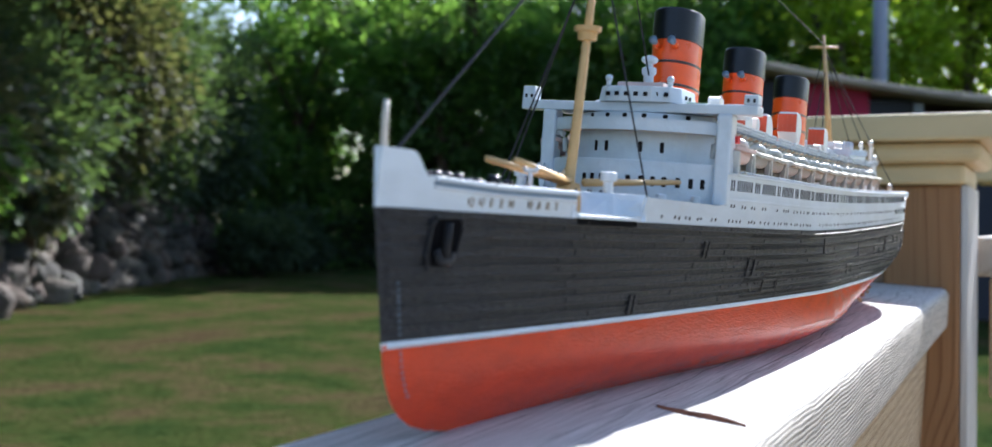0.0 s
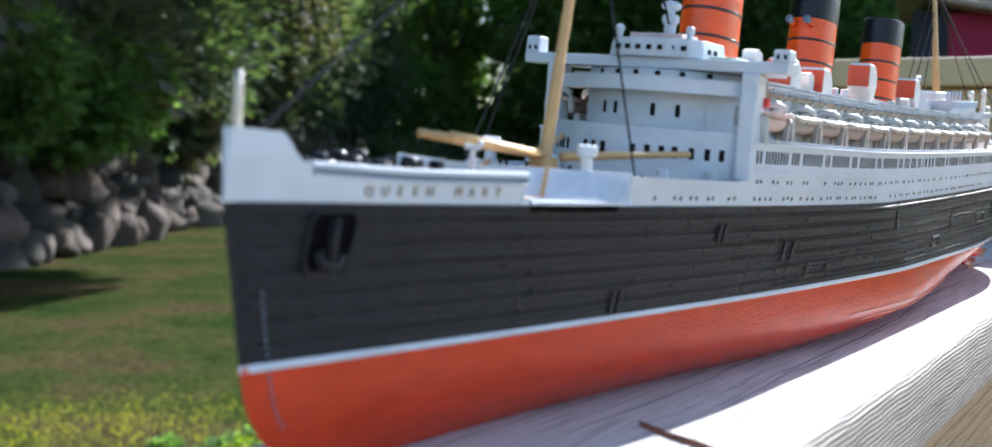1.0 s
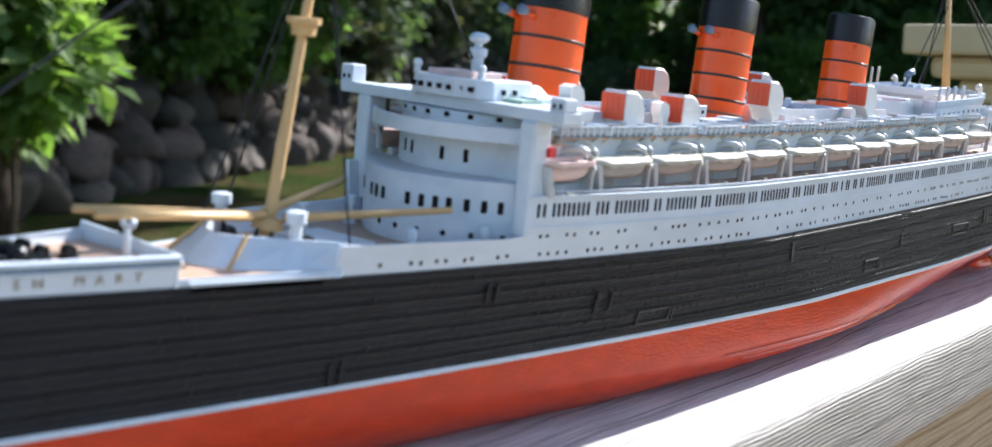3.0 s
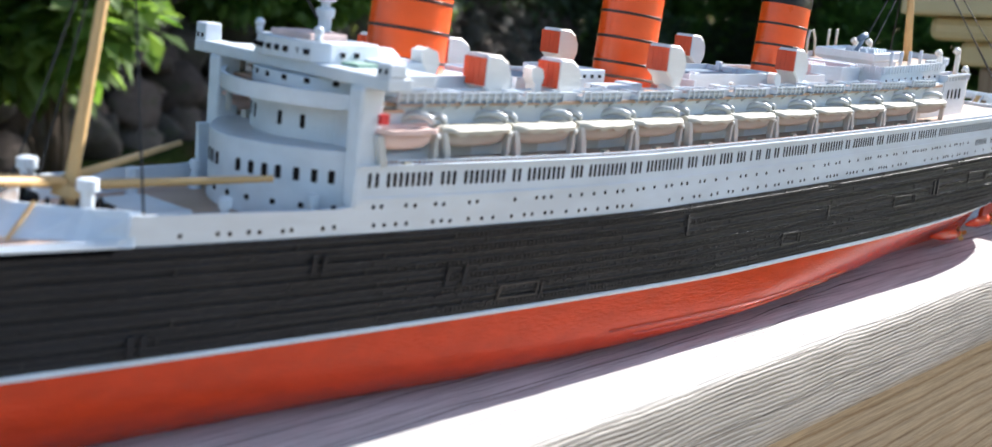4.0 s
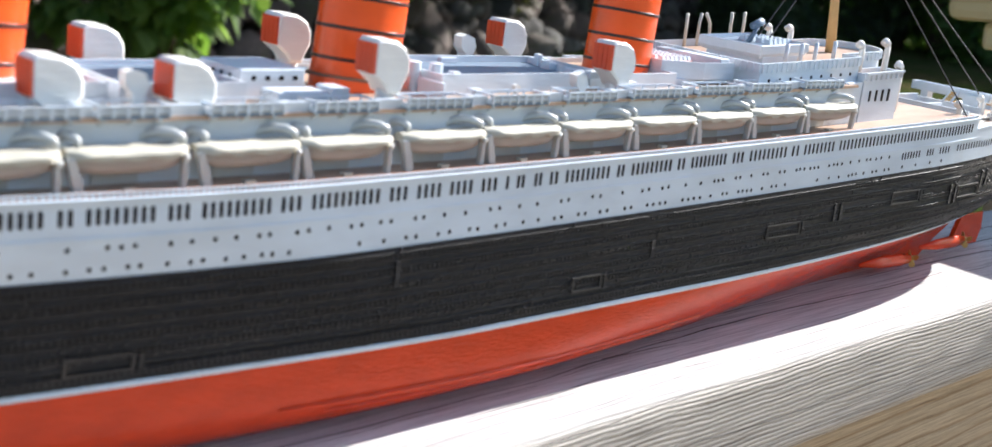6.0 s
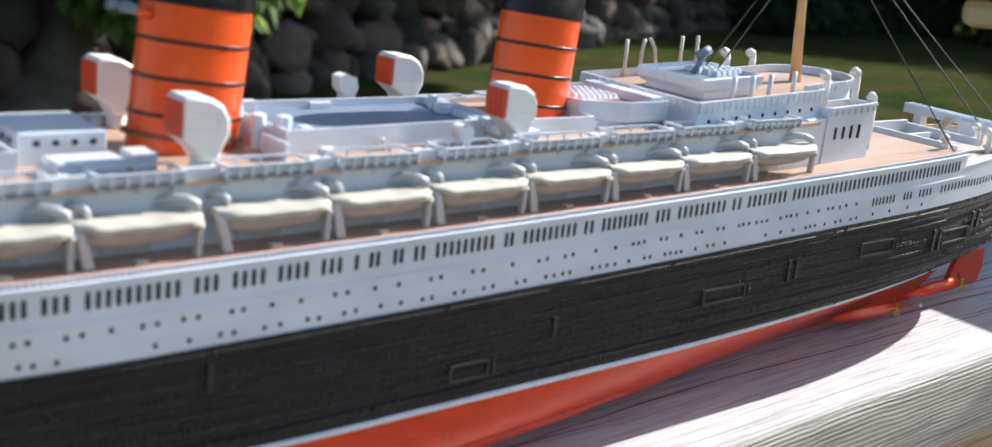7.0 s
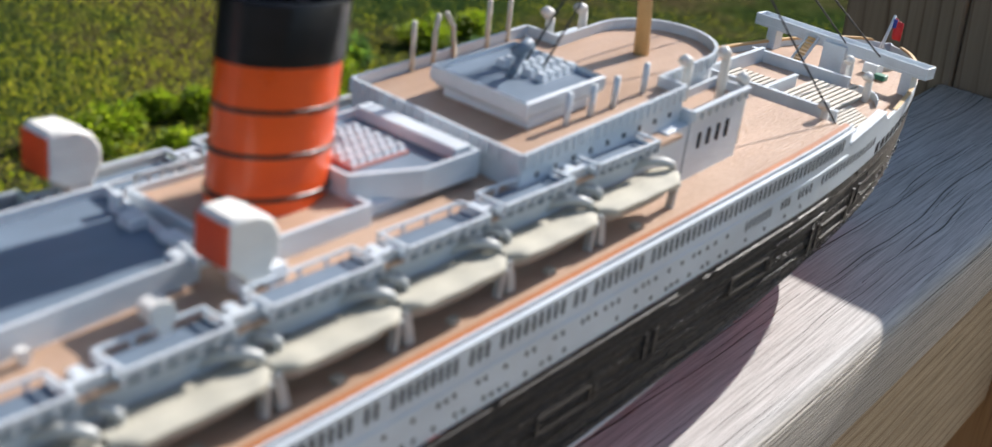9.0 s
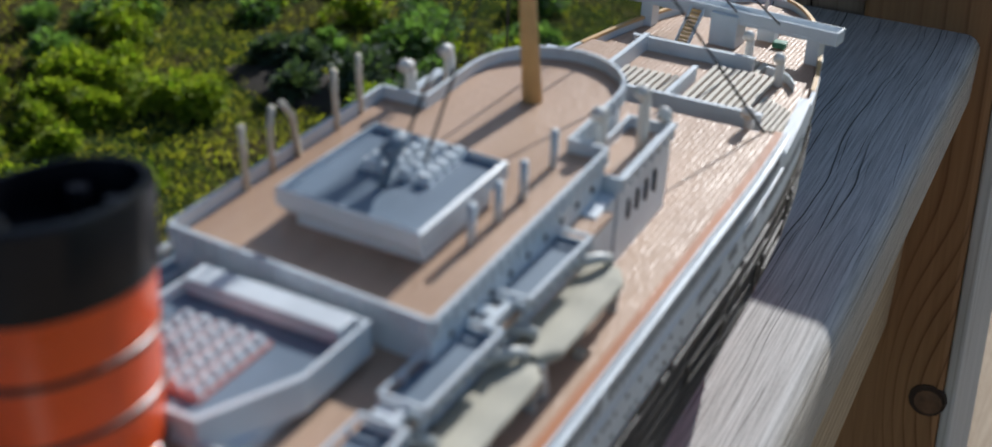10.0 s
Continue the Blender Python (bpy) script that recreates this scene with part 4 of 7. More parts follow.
for side in (1, -1):
    bm = bmesh.new()
    run = [0.0125 + 0.0420 * i / 30 for i in range(31)]
    loft(bm, [[(side * (half(y, 0.0420) + o), y, lerp(TOP, y) + z) for o, z in ((-0.0004, -0.0021), (0.0006, -0.0019), (0.0008, -0.0017), (0.0007, -0.0015), (0.0, -0.0014))] for y in run])
    part("rubbing_strip", bm, WHITE, bulwark, "white ledge along the bulwark's side", auto=40)
    bm = bmesh.new()
    loft(bm, [[(side * (half(y, 0.0440) + o), y, lerp(TOP, y) + z) for o, z in ((0.0002, -0.0007), (0.0008, -0.0006), (0.0008, 0.0), (-0.0002, 0.0002))] for y in run])
    part("bulwark_cap", bm, WHITE, bulwark, auto=40)
    # grey strip that paints in the shade below the cap's lip
    bm = bmesh.new()
    loft(bm, [[(side * (half(y, 0.0432) + o), y, lerp(TOP, y) + z) for o, z in ((0.0001, -0.0015), (0.0004, -0.0015), (0.0004, -0.0006), (0.0001, -0.0006))] for y in run])
    part("cap_shade_strip", bm, GREY, bulwark, "grey strip painting the shade under the bulwark's cap")
    # no opening is cut: a black strip paints the recess's shade
    bm = bmesh.new()
    loft(bm, [[side_spot(y, z, side) @ Vector((d, 0, 0)) for d, z in ((-0.0002, 0.0372 + sheer(y)), (0.00025, 0.0372 + sheer(y)), (0.00025, 0.0385 + sheer(y)), (-0.0002, 0.0385 + sheer(y)))] for y in [0.0570 + 0.0235 * i / 12 for i in range(13)]])
    part("mooring_shade", bm, SHADEBLACK, ship, "flat black strip for the shade of the mooring recess")
    bm = bmesh.new()
    loft(bm, [[side_spot(y, 0.0388 + sheer(y), side) @ Vector((d, 0, z)) for d, z in ((-0.0002, -0.0004), (0.0007, -0.0003), (0.0007, 0.0003), (-0.0002, 0.0004))] for y in [0.0565 + 0.0245 * i / 12 for i in range(13)]])
    part("recess_ledge", bm, WHITE, ship, "thin white ledge over the recess")
for side in (1, -1):
    bm = bmesh.new()
    skin(bm, lambda y: lerp(WELL, y), 0.0828, 0.1236, 32, sides=(side,))
    part("well_deck_bulwark", bm, WHITE, ship, "white well deck bulwark", auto=40)
    bm = bmesh.new()
    skin(bm, lambda y: 0.0399 + 0.5 * sheer(y), 0.0546, 0.0827, 20, sides=(side,))
    part("deck_edge_plate", bm, WHITE, ship, "low white plate along the forward deck edge", auto=40)
bm = bmesh.new()
skin(bm, sh(0.0513), 0.1236, 0.4508, 120)
promenade = part("promenade_side", bm, WHITE, ship, "white promenade deck side plating", auto=40)
STERN_TOP = [(0.4508, 0.0526), (0.4745, 0.0540), (0.4775, 0.0518), (0.545, 0.0512)]
bm = bmesh.new()
skin(bm, lambda y: lerp(STERN_TOP, y), 0.4508, 0.5445, 46)
part("stern_bulwark", bm, WHITE, ship, "white stern bulwark", auto=40)
for i in range(14):
    y = 0.4745 + 0.0041 * i
    for s in (1, -1):
        bm = bmesh.new()
        m = side_spot(y, 0.0399 + sheer(y), s)
        for v in box(bm, -0.0004, 0.00008, -0.0013, 0.0013, -0.0013, 0.0012):
            v.co = m @ v.co
        part("freeing_port", bm, DARK, ship)
bm = bmesh.new()
for z, w in ((0.0450, 0.00035), (0.0511, 0.0007)):
    for s in (1, -1):
        loft(bm, [[(s * (half(y, z + sheer(y)) + o), y, z + sheer(y) + d) for o, d in ((0, -0.0003), (w, -0.00025), (w, 0.00025), (0, 0.0003))] for y in [0.124 + (0.4508 - 0.124) * i / 90 for i in range(91)]])
part("moulding", bm, WHITE, promenade)


def deck_plate(name, z, y0, y1, mat, sheer_on=True, inset=0.0006, n=60, wide=None, label=""):
    bm = bmesh.new()
    rows = []
    for i in range(n + 1):
        y = y0 + (y1 - y0) * i / n
        zz = z + (sheer(y) if sheer_on else 0)
        x = max(0.0002, (half(y, zz) if wide is None else wide) - inset)
        rows.append([(x, y, zz), (-x, y, zz), (-x, y, zz - 0.0008), (x, y, zz - 0.0008)])
    loft(bm, rows)
    return part(name, bm, mat, ship, label)


deck_plate("forecastle_deck", 0.0418, 0.001, 0.056, DECK, label="tan planked forecastle deck")
deck_plate("well_deck", 0.0392, 0.0555, 0.1285, DECK, label="tan planked well deck")
deck_plate("boat_deck", 0.0511, 0.1300, 0.4505, DECK, label="tan planked boat deck", n=90)
deck_plate("aft_deck", 0.0498, 0.4740, 0.540, DECK, sheer_on=False, label="tan planked aft deck", inset=0.0012)
bm = bmesh.new()
for s in (1, -1):
    loft(bm, [[(s * (half(y, 0.0513 + sheer(y)) - o), y, 0.0513 + sheer(y) + d) for o, d in ((0.0004, 0), (0.0021, 0), (0.0021, 0.0005), (0.0004, 0.0005))] for y in [0.13 + (0.4508 - 0.13) * i / 80 for i in range(81)]])
part("deck_edge", bm, EDGEBROWN, ship, "orange-brown deck edge strip")
bm = bmesh.new()
for s in (1, -1):
    for i in range(300):
        y = 0.131 + i * 0.3195 / 300
        x, z = s * (half(y, 0.0513 + sheer(y)) - 0.0003), 0.0512 + sheer(y)
        box(bm, x - 0.00012, x + 0.00012, y, y + 0.00045, z, z + 0.0007)
    loft(bm, [[(s * (half(y, 0.0513 + sheer(y)) - 0.0003) + ox, y, 0.0519 + sheer(y) + oz) for ox, oz in ((-0.0002, 0), (0.0002, 0), (0.0002, 0.00025), (-0.0002, 0.00025))] for y in [0.13 + (0.4508 - 0.13) * i / 80 for i in range(81)]])
part("boat_deck_rail", bm, WHITE, ship, "low white boat deck rail")["kind"] = "stuff"

# promenade windows, one by one, and two rows of portholes
GROUPS = [(0.1268, 0.1284, 2), (0.1310, 0.1408, 8), (0.1437, 0.1466, 3), (0.1495, 0.1595, 8), (0.1624, 0.1639, 2), (0.1667, 0.1768, 8), (0.1798, 0.1826, 3), (0.1856, 0.1974, 9), (0.2002, 0.2033, 3), (0.2064, 0.2201, 10), (0.2233, 0.2264, 3), (0.2297, 0.2345, 4), (0.2377, 0.2424, 4), (0.2457, 0.2488, 3), (0.2521, 0.2521, 1), (0.2551, 0.2564, 2), (0.2600, 0.2613, 2), (0.2644, 0.2659, 2)]
GROUPS_AFT = [(0.2691, 0.2816, 9), (0.2850, 0.2864, 2), (0.2897, 0.3024, 9), (0.3055, 0.3071, 2), (0.3104, 0.3226, 9), (0.3261, 0.3294, 3), (0.3329, 0.3473, 9), (0.3507, 0.3527, 2), (0.3561, 0.3689, 8), (0.3725, 0.4466, 41)]


bm = bmesh.new()
pane_edge = [(a * (0.00037 - 0.00016 * c), b * (0.00134 - 0.00016 * (1 - c))) for a, b, c in ((1, -1, 0), (1, 1, 0), (1, 1, 1), (-1, 1, 1), (-1, 1, 0), (-1, -1, 0), (-1, -1, 1), (1, -1, 1))]
loft(bm, [[(-0.0004, a, b) for a, b in pane_edge], [(0.00006, a, b) for a, b in pane_edge]])
window_mesh = mesh_of("window", bm, DARK)
bm = bmesh.new()
ring = [(0.00042 * math.cos(0.7854 * k), 0.00046 * math.sin(0.7854 * k)) for k in range(8)]
loft(bm, [[(-0.0004, a, b) for a, b in ring], [(0.00006, a, b) for a, b in ring]])
porthole_mesh = mesh_of("porthole", bm, DARK)
star = bmesh.new()
for a, b, n in GROUPS + GROUPS_AFT:
    for i in range(n):
        y = a + (b - a) * (i / (n - 1) if n > 1 else 0)
        z = 0.04845 + sheer(y)
        again("window", window_mesh, promenade, side_spot(y, z))
        star.from_mesh(window_mesh)
        star.verts.ensure_lookup_table()
        for v in star.verts[-16:]:
            v.co = side_spot(y, z, -1) @ v.co
for a, b, n in ((0.4064, 0.4157, 7), (0.4206, 0.4236, 3), (0.4281, 0.4333, 4), (0.4392, 0.4700, 17)):
    for i in range(n):
        y = a + (b - a) * i / (n - 1)
        m = side_spot(y, 0.0430 + sheer(y) - (0.0003 if y > 0.455 else 0))
        again("window", window_mesh, promenade, m @ Matrix.Diagonal((1, 0.85, 0.75, 1)))
part("starboard_window", star, DARK, promenade)["kind"] = "stuff"
rng = random.Random(77)
star = bmesh.new()
# the two rows of portholes as they are grouped on her side: stations in tenths of a millimetre
UPPER_ROW = [1284, 1302, 1358, 1380, 1429, 1449, 1514, 1534, 1637, 1699, 1721, 1743, 1802, 1838, 1879, 1917, 1960, 1980, 2034, 2057, 2100, 2148, 2171, 2213, 2237, 2294, 2314, 2365, 2418, 2483, 2508, 2563, 2613, 2682, 2704, 2778, 2802, 2873, 2939, 2961, 3008, 3029, 3091, 3147, 3198, 3214, 3231, 3282, 3299, 3344, 3394, 3412, 3464, 3484, 3537, 3552, 3572, 3599, 3618, 3636, 3687, 3709, 3726, 3748, 3790, 3833, 3872, 3891, 3920, 3947, 3990]
LOWER_ROW = [914, 981, 1003, 1038, 1059, 1104, 1121, 1185, 1208, 1294, 1318, 1344, 1369, 1432, 1453, 1475, 1521, 1557, 1587, 1638, 1674, 1697, 1735, 1755, 1800, 1840, 1861, 1902, 1935, 1969, 1989, 2022, 2169, 2224, 2276, 2300, 2354, 2382, 2433, 2455, 2504, 2528, 2578, 2621, 2668, 2689, 2740, 2761, 2808, 2830, 2888, 2909, 2963, 2984, 3007, 3026, 3088, 3109, 3129, 3152, 3192, 3238, 3255, 3301, 3318, 3336, 3353, 3398, 3438, 3458, 3496, 3641, 3697, 3744, 3793, 3810, 3829, 3868, 3913, 3933, 3976, 4000, 4072, 4147, 4230, 4299]
for row, z in ((UPPER_ROW, 0.04335), (LOWER_ROW, 0.0398)):
    for station in row:
        yy = station * 0.0001
        zz = z + sheer(yy) + 0.00008 * math.sin(station)
        again("porthole", porthole_mesh, promenade, side_spot(yy, zz))
        m = side_spot(yy, zz, -1)
        box(star, m.translation.x - 0.0003, m.translation.x + 0.0003, yy - 0.0003, yy + 0.0003, m.translation.z - 0.0003, m.translation.z + 0.0003)
part("starboard_porthole", star, DARK, promenade)["kind"] = "stuff"

for s in (1, -1):
    bm = bmesh.new()
    loft(bm, [[(s * (half(y, 0.051) - o), y, lerp(STERN_TOP, y) + d) for o, d in ((-0.0003, 0), (0.0020, 0), (0.0020, 0.0005), (-0.0003, 0.0005))] for y in [0.4512 + 0.0231 * i / 16 for i in range(17)]])
    part("bulwark_cap", bm, WHITE, ship, "broad white bulwark cap")

# raised plate details and portholes of the black hull
bm = bmesh.new()
for t in (0.13, 0.25, 0.37, 0.49, 0.61, 0.73):
    y = 0.135
    while y < 0.505:
        z = between(t)(y)
        m = side_spot(y, z, 1, 0.0001)
        loft(bm, [[m @ Vector((0.0, 0.00035 * math.cos(1.0472 * k), 0.00035 * math.sin(1.0472 * k))) for k in range(6)], [m @ Vector((0.0003, 0.00025 * math.cos(1.0472 * k), 0.00025 * math.sin(1.0472 * k))) for k in range(6)]])
        y += rng.choice((0.0022, 0.0022, 0.0026, 0.0055))
part("hull_port", bm, WORNLITEDGE, ship)["kind"] = "stuff"
bm = bmesh.new()
for a, b in zip(cuts, cuts[1:]):
    y = 0.05 + rng.uniform(0, 0.02)
    while y < 0.49:
        m0, m1 = side_spot(y, between(a + 0.01)(y), 1, 0.0001), side_spot(y, between(b - 0.01)(y), 1, 0.0001)
        loft(bm, [[m @ Vector(q) for q in ((0.0, -0.00018, 0), (0.00026, -0.00008, 0), (0.00026, 0.00008, 0), (0.0, 0.00018, 0))] for m in (m0, m1)])
        y += rng.uniform(0.03, 0.08)
for t in cuts[1:-1]:
    y = 0.03
    while y < 0.445:
        run = rng.uniform(0.05, 0.16)
        end = min(0.445, y + run)
        ks = [y + (end - y) * i / 12 for i in range(13)]
        loft(bm, [[side_spot(q, between(t)(q), 1, 0.0001) @ Vector(c) for c in ((0, 0, -0.00014), (0.00024, 0, -0.00006), (0.00024, 0, 0.00008), (0, 0, 0.00014))] for q in ks])
        y = end + rng.uniform(0.001, 0.02)
part("plate_seam", bm, WORNLITEDGE, ship)["kind"] = "stuff"
bm = bmesh.new()
for t in (0.085, 0.30, 0.455, 0.605, 0.76, 0.905):
    y = 0.15
    while y < 0.485:
        m = side_spot(y, between(t)(y), 1, 0.0002)
        for v in box(bm, 0, 0.00022, -0.00022, 0.00022, -0.00028, 0.00028):
            v.co = m @ v.co
        y += 0.00115
    y = 0.15
part("rivet", bm, WORNLITEDGE, ship)["kind"] = "stuff"
bm = bmesh.new()
for k in (0, 4, 7, 9, 11):
    y = 0.165 + 0.026 * k + 0.006 * math.sin(5 * k)
    t0 = (0.13, 0.42, 0.28, 0.58, 0.20, 0.50)[k % 6]
    a, b, w = between(t0)(y), between(t0 + 0.15)(y), 0.011 + 0.004 * math.sin(3 * k)
    for ya, yb, za, zb in ((y, y + w, a, a + 0.0004), (y, y + w, b, b + 0.0004), (y, y + 0.0005, a, b), (y + w, y + w + 0.0005, a, b), (y + w + 0.0014, y + w + 0.0019, a, b)):
        n = 4
        loft(bm, [[side_spot(ya + (yb - ya) * i / n, z, 1, 0.00015) @ Vector((d, 0, 0)) for d, z in ((0, za), (0.00042, za), (0.00042, zb), (0, zb))] for i in range(n + 1)])
part("shell_door", bm, WORNLITEDGE, ship)["kind"] = "stuff"
bm = bmesh.new()
for k in (0, 1, 5, 6, 7, 12, 13):
    y = 0.466 + 0.0034 * k
    for t in (0.62,):
        m = side_spot(y, between(t)(y), 1, 0.0001)
        for v in box(bm, 0, 0.0003, -0.0004, 0.0004, -0.0010, 0.0010):
            v.co = m @ v.co
part("quarter_slot", bm, HULLBLACK, ship)["kind"] = "stuff"
bm = bmesh.new()
for y, t, w, h in ((0.0855, 0.03, 0.0006, 0.0042), (0.0878, 0.03, 0.0006, 0.0042), (0.118, 0.62, 0.0005, 0.0040), (0.1203, 0.62, 0.0005, 0.0040), (0.150, 0.36, 0.0005, 0.0045), (0.1545, 0.36, 0.0005, 0.0045), (0.226, 0.6, 0.0005, 0.005), (0.30, 0.45, 0.0005, 0.004), (0.375, 0.5, 0.0005, 0.005), (0.378, 0.5, 0.0005, 0.005), (0.44, 0.45, 0.0006, 0.006), (0.4435, 0.45, 0.0006, 0.006), (0.462, 0.6, 0.0006, 0.005), (0.466, 0.6, 0.0006, 0.005)):
    m = side_spot(y, between(t)(y) + h / 2, 1, 0.0002)
    v = box(bm, 0, 0.0004, -w, w, -h / 2, h / 2)
    for q in v:
        q.co = m @ q.co
part("shell_door_frame", bm, HULLBLACK, ship)["kind"] = "stuff"
bm = bmesh.new()
loft(bm, [[side_spot(y, z, 1) @ Vector(p) for p in ((0.0, 0, -0.0002), (0.0004, 0, 0), (0.0, 0, 0.0002))] for y, z in [(0.205 + 0.125 * i / 24, 0.0085) for i in range(25)]])
loft(bm, [[side_spot(y, z, 1) @ Vector(p) for p in ((0.0, 0, -0.0002), (0.0004, 0, 0), (0.0, 0, 0.0002))] for y, z in [(0.215 + 0.105 * i / 24, 0.0066) for i in range(25)]])
part("bilge_keel", bm, RED, ship)

# bow fittings
bm = bmesh.new()
m = side_spot(0.0170, 0.0352, 1)
# the anchor recess's shade, painted as a black plate on the hull
hole = [(-0.0038, -0.0052), (-0.0046, -0.0030), (-0.0040, 0.0020), (-0.0030, 0.0032), (0.0034, 0.0032), (0.0042, 0.0018), (0.0030, -0.0040), (0.0022, -0.0056)]
loft(bm, [[m @ Vector((d, y, z)) for y, z in hole] for d in (-0.0006, 0.00025)])
hawse = part("hawse_shade", bm, SHADEBLACK, ship, "flat black plate for the shade of the anchor recess")
bm = bmesh.new()
loft(bm, [[m @ Vector((d, y * k, z * k)) for y, z in hole] for d, k in ((0.0001, 1.10), (0.0006, 1.06), (0.0006, 0.96), (0.0001, 0.94))], caps=False)
part("recess_frame", bm, HULLBLACK, ship)
bm = bmesh.new()
tube(bm, [m @ Vector((0.0006, 0.0, 0.0024)), m @ Vector((0.0009, -0.0003, -0.0034))], 0.0008, 8)
tube(bm, [m @ Vector((0.0006, -0.0026, -0.0022)), m @ Vector((0.0010, -0.0018, -0.0040)), m @ Vector((0.0010, 0.0008, -0.0042)), m @ Vector((0.0006, 0.0018, -0.0028))], 0.0008, 8)
part("anchor", bm, HULLBLACK, ship, "black stockless bow anchor", smooth=True)
bm = bmesh.new()
for i in range(9):
    for z0 in (0.0192, 0.0085):
        z = z0 + i * 0.00105
        y = lerp(STEM, z) + 0.0045
        v = box(bm, -0.0001, 0.0001, -0.00022, 0.00022, -0.00018, 0.00018)
        for q in v:
            q.co = side_spot(y, z, 1, 0.0001) @ q.co
part("draught_mark", bm, GREY, ship)["kind"] = "stuff"
bm = bmesh.new()
tube(bm, [(0, 0.0012, 0.044), (0, 0.0010, 0.0535), (0, 0.0010, 0.0565)], [0.00065, 0.0006, 0.00045], 8)
part("jackstaff", bm, CREAM, ship, smooth=True)


def letters(word, y, z, size, gap):
    for k, ch in enumerate(word):
        if ch == " ":
            continue
        cu = bpy.data.curves.new("letter", "FONT")
        cu.body, cu.size, cu.extrude = ch, size, 0.00008
        cu.align_x = "CENTER"
        ob = new("letter", cu)
        ob.data.materials.append(LETTER)
        ob.parent = bulwark
        m = side_spot(y + k * gap, z, 1, 0.0002)
        ob.matrix_basis = m @ Matrix(((0, 0, 1, 0), (1, 0, 0, 0), (0, 1, 0, 0), (0, 0, 0, 1)))


letters("QUEEN MARY", 0.0224, 0.0406, 0.0021, 0.00288)

for x, y, k in ((0.0022, 0.017, 1.0), (-0.0022, 0.017, 1.0), (0.003, 0.0215, 1.2), (-0.003, 0.0215, 1.2), (0.0, 0.0255, 0.8), (0.0042, 0.0272, 1.0), (-0.0045, 0.0275, 1.3), (0.0008, 0.0300, 1.0), (0.0048, 0.0325, 1.25), (-0.0052, 0.0335, 1.3), (-0.0015, 0.0345, 1.0)):
    bm = bmesh.new()
    tube(bm, [(x, y, 0.0420), (x, y, 0.0420 + 0.0030 * k), (x, y, 0.0420 + 0.0034 * k)], [0.0011 * k, 0.0011 * k, 0.0007 * k], 8)
    box(bm, x - 0.0013 * k, x + 0.0013 * k, y + 0.0006, y + 0.0030 * k, 0.0420, 0.0420 + 0.0022 * k)
    part("windlass", bm, BLACK, ship, "black anchor windlass gear", bevel=0.0002)
for x, y in ((0.0025, 0.0375), (-0.0025, 0.0375), (0.004, 0.041)):
    bm = bmesh.new()
    tube(bm, [(x - 0.0009, y, 0.0447), (x + 0.0009, y, 0.0447)], 0.0010, 10)
    box(bm, x - 0.0015, x + 0.0015, y - 0.0010, y + 0.0010, 0.0430, 0.0440)
    part("winch", bm, BLACK, ship, bevel=0.0001)
for x, y, z in ((0.0042, 0.0507, 0.0432),):
    bm = bmesh.new()
    tube(bm, [(x, y, z - 0.001), (x, y, z + 0.0040), (x, y, z + 0.0046)], [0.0006, 0.0005, 0.0004], 8)
    tube(bm, [(x - 0.0016, y, z + 0.0056), (x - 0.0011, y, z + 0.0046), (x + 0.0011, y, z + 0.0046), (x + 0.0016, y, z + 0.0056)], 0.0005, 8)
    part("boom_rest", bm, WHITE, ship, smooth=True)
for x, y, z in ((0.0099, 0.0795, 0.0392), (-0.0102, 0.0798, 0.0392), (0.0145, 0.103, 0.0394), (0.018, 0.1195, 0.0395), (-0.0145, 0.103, 0.0394), (-0.018, 0.1195, 0.0395)):
    bm = bmesh.new()
    tall = 0.0098 if y < 0.08 else 0.0058
    tube(bm, [(x, y, z), (x, y, z + tall - 0.002), (x, y, z + tall - 0.0018), (x, y, z + tall), (x, y, z + tall + 0.0002)], [0.0012, 0.0011, 0.0018, 0.0018, 0.0013] if y < 0.08 else [0.0014, 0.0007, 0.0012, 0.0012, 0.0008], 12)
    part("mushroom_vent", bm, WHITE, ship, auto=40)
for x, y in ((0.0042, 0.0770), (0.0064, 0.0785), (0.0045, 0.0850), (0.0068, 0.0850), (-0.0042, 0.0770), (-0.0064, 0.0785), (-0.0045, 0.0850)):
    bm = bmesh.new()
    tube(bm, [(x - 0.001, y, 0.0428), (x + 0.001, y, 0.0428)], 0.0013, 8)
    tube(bm, [(x, y - 0.0012, 0.0415), (x, y - 0.0012, 0.0452)], [0.0006, 0.0004], 6)
    box(bm, x - 0.0012, x + 0.0012, y - 0.0012, y + 0.0012, 0.0396, 0.0418)
    part("winch", bm, BLACK, ship, bevel=0.0002)
# plate closing the forecastle aft, its top rising to starboard
bm = bmesh.new()
loft(bm, [[(x, y, 0.0392), (x, y + 0.0006, 0.0392), (x, y + 0.0006, z), (x, y, z)] for x, y, z in ((0.0121, 0.0541, 0.0445), (0.0040, 0.0538, 0.0449), (-0.0040, 0.0534, 0.0453), (-0.0121, 0.0530, 0.0456))])
part("end_plate", bm, WHITE, ship, "grey-white plate closing the raised foredeck", bevel=0.0001)
